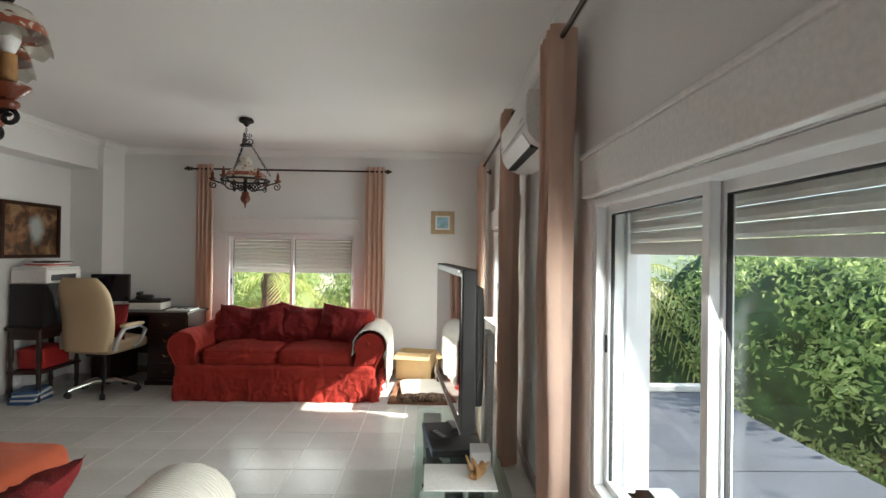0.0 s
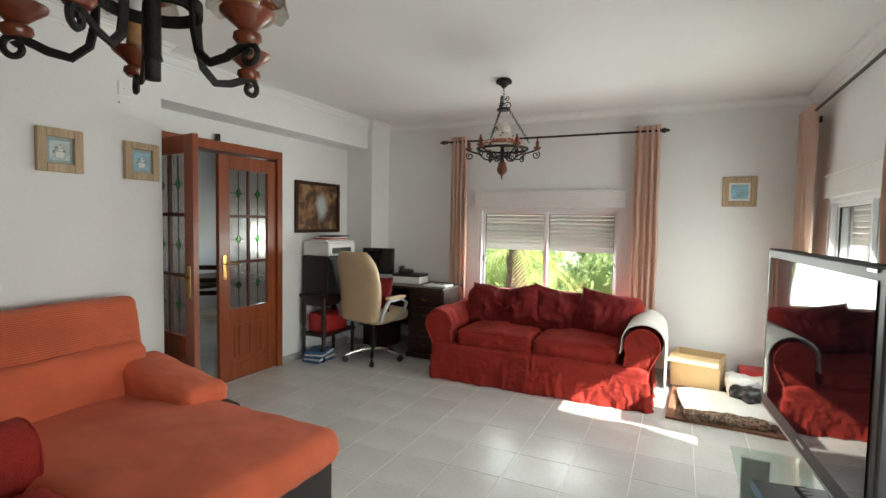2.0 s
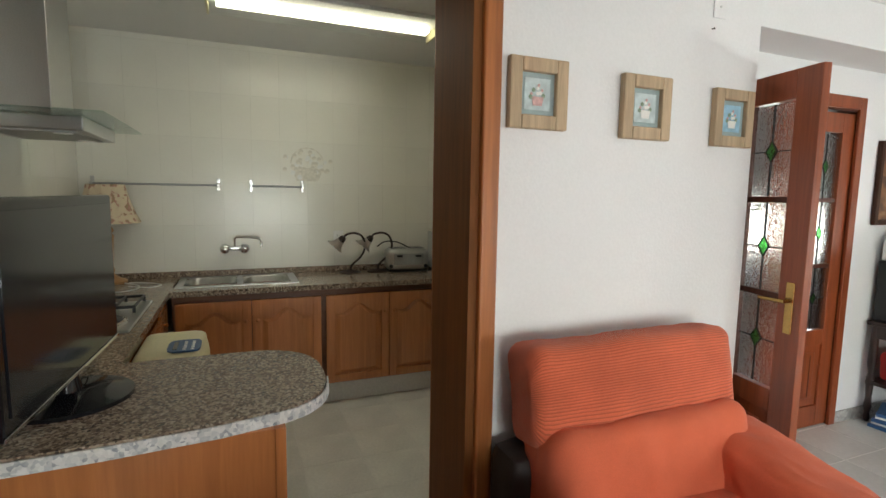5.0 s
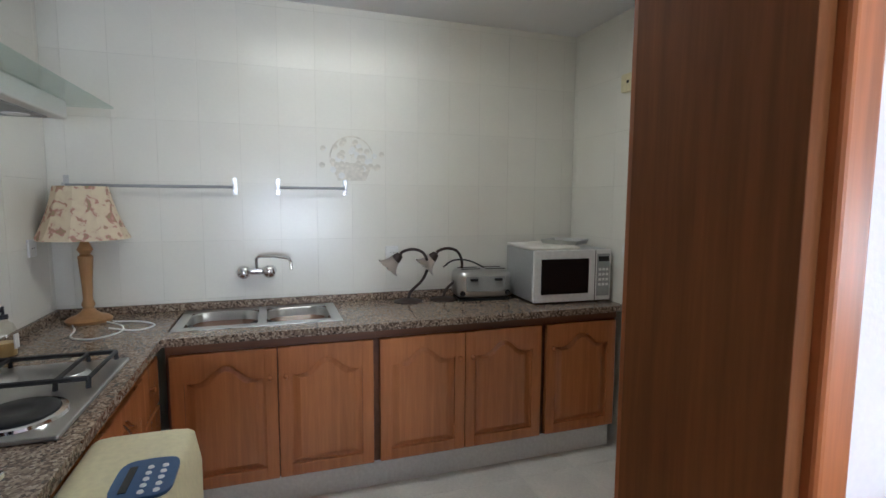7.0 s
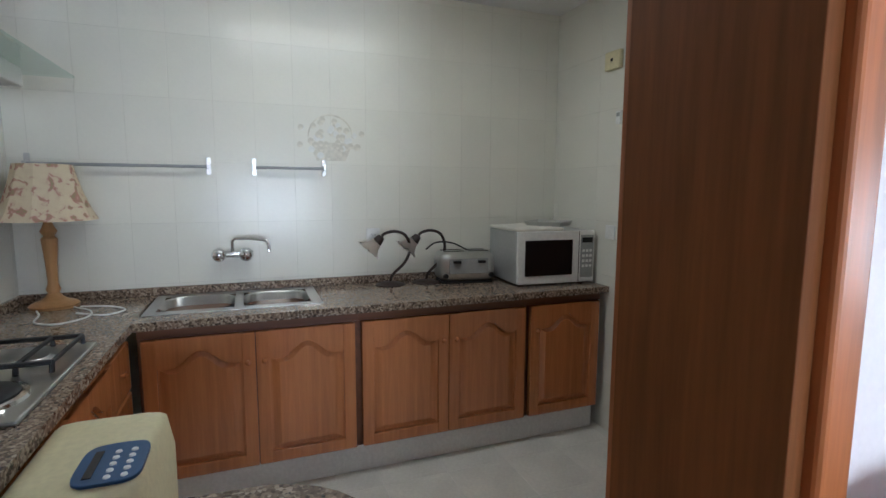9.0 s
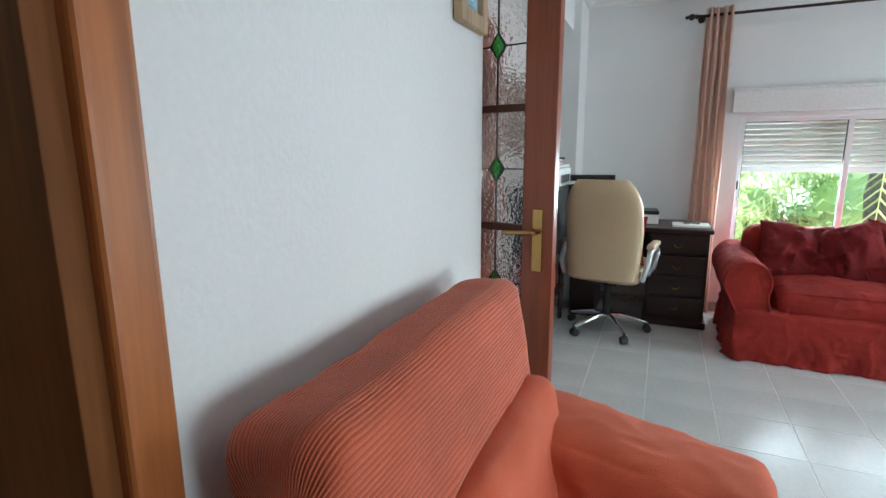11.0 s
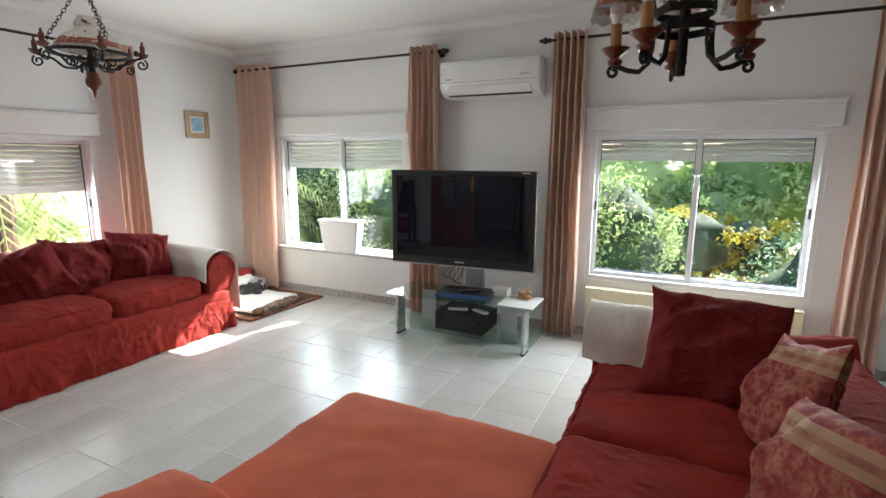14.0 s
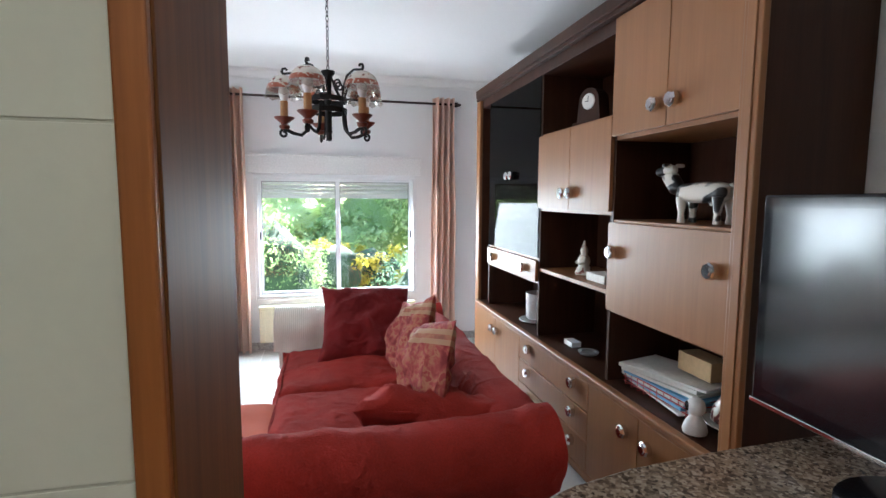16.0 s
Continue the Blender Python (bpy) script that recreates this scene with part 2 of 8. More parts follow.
def leafy(name, col, col2, through=0.35):
    """Leaves that differ from one another and let light through."""
    m = bpy.data.materials.new(name)
    m.use_nodes = True
    n, l = m.node_tree.nodes, m.node_tree.links
    b = n["Principled BSDF"]
    ge = n.new("ShaderNodeNewGeometry")
    ramp = n.new("ShaderNodeValToRGB")
    ramp.color_ramp.elements[0].color = (*col, 1)
    ramp.color_ramp.elements[1].color = (*col2, 1)
    l.new(ge.outputs["Random Per Island"], ramp.inputs["Fac"])
    l.new(ramp.outputs["Color"], b.inputs["Base Color"])
    b.inputs["Roughness"].default_value = 0.55
    t = n.new("ShaderNodeBsdfTranslucent")
    l.new(ramp.outputs["Color"], t.inputs["Color"])
    mx = n.new("ShaderNodeMixShader")
    mx.inputs[0].default_value = through
    l.new(b.outputs[0], mx.inputs[1])
    l.new(t.outputs[0], mx.inputs[2])
    l.new(mx.outputs[0], n["Material Output"].inputs["Surface"])
    return m


M = {
    "wall": mat("wall_paint", (0.80, 0.80, 0.80), 0.85, var=0.025, vscale=1.3, fine=0.02, fscale=90, bump=0.10),
    "ceiling": mat("ceiling_paint", (0.82, 0.82, 0.81), 0.9, var=0.02, vscale=1.0, fine=0.01, bump=0.05),
    "tile": mat("floor_tile", (0.66, 0.655, 0.625), 0.25, var=0.07, vscale=2.2, fine=0.04, fscale=40, bump=0.03, rand=0.035),
    "grout": mat("floor_grout", (0.80, 0.79, 0.75), 0.9, fscale=120),
    "ktile": mat("kitchen_wall_tile", (0.80, 0.785, 0.715), 0.24, var=0.02, fine=0.01, bump=0.02, rand=0.012),
    "kgrout": mat("kitchen_grout", (0.67, 0.655, 0.585), 0.9),
    "kfloor": mat("kitchen_floor_tile", (0.76, 0.75, 0.70), 0.28, var=0.10, vscale=3, fine=0.05, bump=0.03, rand=0.03),
    "skirt": speckle("skirting_stone", (0.4, 0.39, 0.37), [(0.25, 0.24, 0.23), (0.42, 0.41, 0.39), (0.55, 0.54, 0.52)], 60, 0.35),
    "granite": speckle("granite", (0.3, 0.25, 0.2), [(0.018, 0.015, 0.014), (0.135, 0.096, 0.070), (0.29, 0.215, 0.155), (0.46, 0.38, 0.30)], 130, 0.15),
    "granite_raw": speckle("granite_sawn", (0.4, 0.4, 0.4), [(0.12, 0.13, 0.16), (0.45, 0.45, 0.46), (0.62, 0.60, 0.58), (0.72, 0.70, 0.68)], 95, 0.5),
    "casing": wood("casing_wood", (0.42, 0.14, 0.035), 0.42, 2, 0.6),
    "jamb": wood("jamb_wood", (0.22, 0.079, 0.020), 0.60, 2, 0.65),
    "door": wood("door_wood", (0.30, 0.070, 0.022), 0.36, 2, 0.6, coat=0.15),
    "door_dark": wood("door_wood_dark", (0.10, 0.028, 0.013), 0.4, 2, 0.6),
    "unit": wood("unit_veneer", (0.285, 0.128, 0.046), 0.40, 2, 0.86, 1.0),
    "unit_dark": wood("unit_dark_wood", (0.052, 0.020, 0.010), 0.42, 2, 0.6),
    "kitchen_wood": wood("kitchen_oak", (0.48, 0.175, 0.055), 0.26, 2, 0.76, coat=0.3),
    "kitchen_dark": wood("kitchen_carcass", (0.16, 0.056, 0.020), 0.35, 0, 0.6),
    "desk": wood("desk_mahogany", (0.022, 0.007, 0.005), 0.35, 0, 0.6, coat=0.1),
    "pine": wood("turned_pine", (0.46, 0.25, 0.10), 0.4, 2, 0.75),
    "whitealu": mat("white_aluminium", (0.78, 0.79, 0.80), 0.35, var=0.02, fine=0.01, bump=0.0),
    "shutter": mat("shutter_slats", (0.74, 0.74, 0.71), 0.5, var=0.03, bump=0.02),
    "box": mat("shutter_box", (0.78, 0.78, 0.77), 0.6, var=0.02, bump=0.03),
    "rubber": mat("rubber", (0.015, 0.015, 0.016), 0.6, bump=0.05),
    "red": crumple(cloth("red_sofa_cloth", (0.315, 0.021, 0.013), 0.95, 0.16, 150.0, 0.5, sheen=0.0), 9.0, 0.030, 0.7),
    "red_cushion": crumple(cloth("red_cushion_cloth", (0.18, 0.008, 0.009), 0.95, 0.14, 150.0, 0.5, sheen=0.0), 10.0, 0.028, 0.7),
    "orange": crumple(cloth("orange_cover", (0.60, 0.125, 0.055), 0.92, 0.10, sheen=0.1), 3.5, 0.025, 0.5),
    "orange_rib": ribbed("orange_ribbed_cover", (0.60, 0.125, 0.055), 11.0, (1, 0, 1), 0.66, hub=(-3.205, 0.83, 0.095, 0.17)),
    "brown_leather": mat("dark_brown_leather", (0.020, 0.012, 0.010), 0.55, fscale=120, bump=0.2),
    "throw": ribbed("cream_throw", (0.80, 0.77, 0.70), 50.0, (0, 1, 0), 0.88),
    "curtain": cloth("pink_beige_curtain", (0.82, 0.64, 0.54), 0.9, 0.06, 500, 0.15, through=0.5, sheen=0.1),
    "iron": mat("wrought_iron", (0.009, 0.007, 0.006), 0.65, 0.2, fscale=120, bump=0.3),
    "terracotta": mat("glazed_terracotta", (0.15, 0.035, 0.016), 0.3, var=0.2, vscale=15),
    "candle": mat("candle_sleeve", (0.42, 0.22, 0.085), 0.6, var=0.15, vscale=12),
    "porcelain": mat("painted_porcelain", (0.66, 0.62, 0.54), 0.25, var=0.05, vscale=12),
    "porcelain_red": mat("porcelain_red_band", (0.30, 0.10, 0.05), 0.3, var=0.35, vscale=40),
    "rod": mat("curtain_rod_iron", (0.030, 0.016, 0.012), 0.45, 0.2),
    "black_gloss": mat("black_gloss", (0.008, 0.008, 0.010), 0.10, var=0.0, bump=0.0),
    "black_plastic": mat("black_plastic", (0.010, 0.010, 0.011), 0.45, bump=0.05),
    "lcd": mat("matt_screen", (0.014, 0.015, 0.018), 0.14, var=0.0, fine=0.0, bump=0.0),
    "screen": mat("tv_screen", (0.006, 0.007, 0.012), 0.03, var=0.0, fine=0.0, bump=0.0),
    "chrome": mat("chrome", (0.75, 0.75, 0.76), 0.12, 1.0, var=0.02, fine=0.0, bump=0.0),
    "steel": mat("brushed_steel", (0.55, 0.55, 0.54), 0.28, 1.0, var=0.03, fscale=200, bump=0.03),
    "silver": mat("silver_paint", (0.50, 0.51, 0.52), 0.35, 0.5, var=0.03),
    "brass": mat("brass", (0.46, 0.29, 0.10), 0.25, 1.0, var=0.06),
    "white_plastic": mat("white_plastic", (0.80, 0.80, 0.79), 0.4, var=0.02, bump=0.02),
    "cream_plastic": mat("cream_plastic", (0.72, 0.66, 0.42), 0.4, var=0.03, bump=0.02),
    "cream_leather": mat("cream_leather", (0.60, 0.46, 0.29), 0.45, var=0.06, fscale=140, bump=0.2),
    "grey_plastic": mat("grey_plastic", (0.33, 0.34, 0.34), 0.45, bump=0.02),
    "blue_plastic": mat("blue_plastic", (0.03, 0.09, 0.22), 0.35, bump=0.02),
    "paper": mat("paper", (0.80, 0.79, 0.75), 0.8, var=0.05, bump=0.05),
    "blue_paper": mat("blue_paper", (0.20, 0.45, 0.70), 0.6, var=0.05),
    "card": mat("cardboard", (0.58, 0.42, 0.23), 0.85, var=0.08, bump=0.1),
    "red_box": mat("red_card", (0.45, 0.03, 0.03), 0.5),
    "glass": clear("clear_glass", (0.97, 0.985, 0.98), 0.03, 0.35),
    "glass_green": clear("tempered_glass", (0.88, 0.96, 0.93)),
    "glass_dark": clear("smoked_glass", (0.10, 0.11, 0.12), 0.022, 0.25),
    "stained": glass("textured_glass", (0.86, 0.80, 0.77), 0.08, 0.5),
    "stained_green": glass("green_glass", (0.12, 0.62, 0.12), 0.1, 0.3),
    "lead": mat("lead_came", (0.04, 0.04, 0.04), 0.5, 0.5),
    "radiator": mat("cream_radiator_paint", (0.80, 0.72, 0.50), 0.4, var=0.03, bump=0.02),
    "tube": glow("fluorescent_tube", (1.0, 0.93, 0.70), 1.1),
    "skirt_glass": clear("scalloped_glass", (0.86, 0.84, 0.80), 0.14, 0.5),
    "petal_glass": glass("frosted_petal_glass", (0.86, 0.78, 0.74), 0.35),
    "soap_glass": clear("soap_bottle_plastic", (0.90, 0.89, 0.84), 0.06, 0.5),
    "amber": mat("amber_soap", (0.58, 0.40, 0.16), 0.3, var=0.03, bump=0.0),
    "stucco": mat("outside_stucco", (0.62, 0.61, 0.58), 0.95, var=0.05, vscale=2, fine=0.08, fscale=140, bump=0.6),
    "roof_felt": mat("roof_felt", (0.070, 0.078, 0.098), 0.85, var=0.25, vscale=1.6, fine=0.12, fscale=80, bump=0.3),
    # Distance haze over the hills is put into this paled green.
    "hill": mat("haze_pale_woods", (0.17, 0.21, 0.14), 0.95, var=0.3, vscale=0.05, fine=0.2, fscale=0.5, bump=0.2),
    "earth": mat("dry_ground", (0.44, 0.39, 0.27), 0.95, var=0.3, vscale=0.4, fine=0.2, fscale=8, bump=0.3),
    "leaf": leafy("tree_leaves", (0.12, 0.21, 0.06), (0.50, 0.60, 0.25), 0.6),
    # Far leaves: haze and overexposure are put into this paler colour.
    "leaf_pale": leafy("haze_pale_leaves", (0.26, 0.36, 0.13), (0.60, 0.68, 0.33), 0.65),
    # Shade deep inside the crowns is put into this dark green.
    "leaf_core": mat("inner_shade_foliage", (0.03, 0.06, 0.018), 0.9, var=0.5, vscale=4, bump=0.5),
    "leaf_dark": leafy("dark_leaves", (0.07, 0.14, 0.08), (0.26, 0.38, 0.20), 0.45),
    "leaf_yellow": leafy("yellow_leaves", (0.30, 0.26, 0.03), (0.60, 0.50, 0.05), 0.5),
    "palm": leafy("palm_fronds", (0.30, 0.37, 0.09), (0.62, 0.62, 0.24), 0.5),
    "cow": mat("cow_glaze", (0.75, 0.72, 0.66), 0.3, bump=0.0),
    "painting": mat("landscape_paint", (0.2, 0.1, 0.05), 0.4, bump=0.2),
    "painting_blue": mat("blue_flower_paint", (0.30, 0.50, 0.62), 0.6, var=0.3, vscale=14),
    "painting_pale": mat("pale_flower_paint", (0.50, 0.58, 0.58), 0.6, var=0.3, vscale=14),
    "mount": mat("picture_mount", (0.34, 0.42, 0.42), 0.7),
    "limed": wood("limed_frame_wood", (0.50, 0.37, 0.23), 0.6, 2, 0.65, 2.0),
    "rug": mat("patterned_rug", (0.16, 0.09, 0.06), 0.95, var=0.5, vscale=14, fine=0.3, fscale=60, bump=0.4),
    "rug_border": mat("rug_border", (0.26, 0.12, 0.07), 0.95, var=0.3, vscale=20, bump=0.3),
    "brocade": mat("brocade_cloth", (0.40, 0.10, 0.07), 0.8, bump=0.2, fscale=300),
    "floral": mat("floral_lampshade", (0.70, 0.58, 0.42), 0.9, bump=0.1),
    "bag": mat("black_bag", (0.02, 0.02, 0.022), 0.35, var=0.2, vscale=10, bump=0.3),
    "transfer": mat("faded_transfer", (0.66, 0.63, 0.55), 0.3, var=0.12, vscale=30, bump=0.0),
    "blossom": mat("pink_blossom_paint", (0.62, 0.38, 0.36), 0.7, var=0.2, vscale=60),
    "stem": mat("soft_green_paint", (0.26, 0.34, 0.24), 0.7, var=0.2, vscale=60),
    "bark": mat("bark", (0.12, 0.08, 0.05), 0.95, var=0.3, vscale=9, bump=0.8, bscale=20),
}


def patches(m, ramp, scale, detail=2.0, distortion=0.5, stretch=(1, 1, 1), voronoi=False):
    """Irregular patches of several colours over a thing's base colour."""
    n, l = m.node_tree.nodes, m.node_tree.links
    tc = n.new("ShaderNodeTexCoord")
    mp = n.new("ShaderNodeMapping")
    mp.inputs["Scale"].default_value = stretch
    no = n.new("ShaderNodeTexNoise")
    no.inputs["Scale"].default_value = scale
    no.inputs["Detail"].default_value = detail
    no.inputs["Distortion"].default_value = distortion
    l.new(tc.outputs["Object"], mp.inputs["Vector"])
    l.new(mp.outputs["Vector"], no.inputs["Vector"])
    cr = n.new("ShaderNodeValToRGB")
    els = cr.color_ramp.elements
    els[0].position, els[0].color = ramp[0][0], (*ramp[0][1], 1)
    els[1].position, els[1].color = ramp[-1][0], (*ramp[-1][1], 1)
    for p, c in ramp[1:-1]:
        els.new(p).color = (*c, 1)
    l.new(no.outputs["Fac"], cr.inputs["Fac"])
    l.new(cr.outputs["Color"], n["Principled BSDF"].inputs["Base Color"])


patches(M["porcelain"], [(0.52, (0.68, 0.64, 0.56)), (0.58, (0.62, 0.55, 0.46)), (0.63, (0.22, 0.06, 0.05)), (0.70, (0.10, 0.05, 0.05))], 22, 2.0, 0.5)
patches(M["porcelain_red"], [(0.42, (0.30, 0.07, 0.03)), (0.60, (0.36, 0.10, 0.05)), (0.66, (0.62, 0.55, 0.45))], 45, 1.0, 0.2)
for key, level in (("lcd", 0.8), ("kitchen_wood", 0.8), ("jamb", 0.2), ("unit_dark", 0.2), ("tile", 0.4)):
    M[key].node_tree.nodes["Principled BSDF"].inputs["Specular IOR Level"].default_value = level


patches(M["cow"], [(0.50, (0.72, 0.69, 0.62)), (0.53, (0.02, 0.02, 0.02))], 9, 1.0)
def clearing(m, centre, size):
    """A landscape: brown trees that open on a pale river."""
    patches(m, [(0.30, (0.012, 0.009, 0.006)), (0.45, (0.085, 0.034, 0.012)), (0.56, (0.22, 0.10, 0.035)), (0.66, (0.30, 0.20, 0.10))], 7.0, 6.0, 0.9)
    n, l = m.node_tree.nodes, m.node_tree.links
    b = n["Principled BSDF"]
    old = b.inputs["Base Color"].links[0].from_socket
    tc = n.new("ShaderNodeTexCoord")
    mp = n.new("ShaderNodeMapping")
    mp.inputs["Location"].default_value = [-c / k for c, k in zip(centre, size)]
    mp.inputs["Scale"].default_value = [1 / k for k in size]
    no = n.new("ShaderNodeTexNoise")
    no.inputs["Scale"].default_value = 6.0
    no.inputs["Detail"].default_value = 5
    add = n.new("ShaderNodeVectorMath")
    add.operation = "MULTIPLY_ADD"
    add.inputs[1].default_value = (0.9, 0.9, 0.9)
    l.new(tc.outputs["Object"], mp.inputs["Vector"])
    l.new(tc.outputs["Object"], no.inputs["Vector"])
    l.new(no.outputs["Color"], add.inputs[0])
    l.new(mp.outputs["Vector"], add.inputs[2])
    sub = n.new("ShaderNodeVectorMath")
    sub.operation = "SUBTRACT"
    sub.inputs[1].default_value = (0.45, 0.45, 0.45)
    l.new(add.outputs["Vector"], sub.inputs[0])
    le = n.new("ShaderNodeVectorMath")
    le.operation = "LENGTH"
    l.new(sub.outputs["Vector"], le.inputs[0])
    fa = n.new("ShaderNodeMapRange")
    fa.inputs["From Min"].default_value, fa.inputs["From Max"].default_value = 1.05, 0.45
    l.new(le.outputs["Value"], fa.inputs["Value"])
    mx = n.new("ShaderNodeMix")
    mx.data_type = "RGBA"
    l.new(fa.outputs["Result"], mx.inputs["Factor"])
    l.new(old, mx.inputs["A"])
    mx.inputs["B"].default_value = (0.42, 0.47, 0.46, 1)
    l.new(mx.outputs["Result"], b.inputs["Base Color"])


clearing(M["painting"], (0.06, 0.0, 0.29), (0.11, 1.0, 0.17))
patches(M["brocade"], [(0.36, (0.20, 0.020, 0.022)), (0.50, (0.34, 0.060, 0.055)), (0.60, (0.40, 0.17, 0.09)), (0.66, (0.30, 0.04, 0.04))], 22, 3.0, 0.4)
patches(M["floral"], [(0.42, (0.74, 0.63, 0.46)), (0.54, (0.70, 0.58, 0.42)), (0.60, (0.50, 0.24, 0.20)), (0.68, (0.36, 0.30, 0.16))], 26, 3.0, 0.6)
patches(M["rug"], [(0.38, (0.05, 0.04, 0.035)), (0.48, (0.20, 0.10, 0.06)), (0.56, (0.32, 0.24, 0.16)), (0.64, (0.08, 0.06, 0.05))], 22, 3.0, 1.0)


def band(m, low, high, col):
    """A woven stripe across a cushion."""
    n, l = m.node_tree.nodes, m.node_tree.links
    b = n["Principled BSDF"]
    old = b.inputs["Base Color"].links[0].from_socket
    tc = n.new("ShaderNodeTexCoord")
    sp = n.new("ShaderNodeSeparateXYZ")
    l.new(tc.outputs["Object"], sp.inputs[0])
    cr = n.new("ShaderNodeValToRGB")
    cr.color_ramp.interpolation = "CONSTANT"
    els = cr.color_ramp.elements
    els[0].position, els[0].color = 0.0, (0, 0, 0, 1)
    els[1].position, els[1].color = high + 0.5, (0, 0, 0, 1)
    els.new(low + 0.5).color = (0.85, 0.85, 0.85, 1)
    els.new((low + high) / 2 + 0.49).color = (0.35, 0.35, 0.35, 1)
    els.new((low + high) / 2 + 0.51).color = (0.85, 0.85, 0.85, 1)
    sh = n.new("ShaderNodeMath")
    sh.operation = "ADD"
    sh.inputs[1].default_value = 0.5
    l.new(sp.outputs["Z"], sh.inputs[0])
    l.new(sh.outputs[0], cr.inputs["Fac"])
    mx = n.new("ShaderNodeMix")
    mx.data_type = "RGBA"
    l.new(cr.outputs["Color"], mx.inputs["Factor"])
    l.new(old, mx.inputs["A"])
    mx.inputs["B"].default_value = (*col, 1)
    l.new(mx.outputs["Result"], b.inputs["Base Color"])


band(M["brocade"], 0.10, 0.165, (0.44, 0.29, 0.17))

# ---- builders ----
def part(name, bm, material, parent=None, label="", smooth=False):
    """Links a bmesh as one mesh object under a thing or a part."""
    me = bpy.data.meshes.new(name)
    bmesh.ops.recalc_face_normals(bm, faces=bm.faces)
    bm.to_mesh(me)
    bm.free()
    me.materials.append(M[material])
    if smooth:
        me.polygons.foreach_set("use_smooth", [True] * len(me.polygons))
        me.set_sharp_from_angle(angle=radians(50))
    ob = new(name, me)
    if parent is not None:
        ob.parent = parent
    if label:
        ob["label"] = label
    return ob


def thing(name, m, label, category, group="", kind=""):
    ob = new(name)
    ob.empty_display_size = 0.1
    ob.matrix_world = m
    return tagged(ob, label, category, group, kind)


def box(x0, y0, z0, x1, y1, z1, bev=0.0, bm=None, seg=2):
    bm = bm or bmesh.new()
    r = bmesh.ops.create_cube(bm, size=1)["verts"]
    for v in r:
        v.co = Vector((x0 + (v.co.x + 0.5) * (x1 - x0), y0 + (v.co.y + 0.5) * (y1 - y0), z0 + (v.co.z + 0.5) * (z1 - z0)))
    if bev:
        es = {e for v in r for e in v.link_edges}
        bmesh.ops.bevel(bm, geom=list(es), offset=bev, segments=seg, profile=0.5, affect="EDGES")
    return bm


def soft(w, d, h, r, cuts=10, wrinkle=0.0, wscale=6.0, puff=0.0, seed=0.0, centre=(0, 0, 0), bm=None, turn=None):
    """A rounded, padded block that stands on its base, with folds in its cloth."""
    bm = bm or bmesh.new()
    tmp = bmesh.new()
    bmesh.ops.create_cube(tmp, size=2)
    bmesh.ops.subdivide_edges(tmp, edges=tmp.edges[:], cuts=cuts, use_grid_fill=True)
    hx, hy, hz = w / 2, d / 2, h / 2
    off = Vector((seed * 3.1, seed * 1.7, seed * 2.3))
    vs = {}
    for v in tmp.verts:
        u = v.co.copy()
        p = Vector((u.x * hx, u.y * hy, u.z * hz))
        q = Vector((max(-hx + r, min(hx - r, p.x)), max(-hy + r, min(hy - r, p.y)), max(-hz + r, min(hz - r, p.z))))
        dlt = p - q
        nrm = dlt.normalized() if dlt.length > 1e-6 else Vector((0, 0, 1))
        o = q + nrm * r if dlt.length > 1e-6 else p
        if puff:
            if abs(u.z) > 0.99:
                o.z += math.copysign(puff * (1 - u.x ** 2) * (1 - u.y ** 2), u.z)
            elif abs(u.y) > 0.99:
                o.y += math.copysign(puff * 0.5 * (1 - u.x ** 2) * (1 - u.z ** 2), u.y)
        if wrinkle:
            n1 = noise.noise(o * wscale + off)
            n2 = 1 - abs(noise.noise(Vector((o.x * wscale * 2.1, o.y * wscale * 2.1, o.z * wscale * 0.9)) + off)) * 2
            wq = o * wscale * 1.2 + off + Vector((n1, -n1, 0.5 * n1)) * 1.2
            n3 = (1 - abs(noise.noise(wq))) ** 6
            o += nrm * wrinkle * (n1 + 0.4 * n2 + 0.9 * n3)
        o.z += hz
        if turn is not None:
            o = turn @ o
        vs[v.index] = bm.verts.new(o + Vector(centre))
    for f in tmp.faces:
        bm.faces.new([vs[v.index] for v in f.verts])
    tmp.free()
    return bm


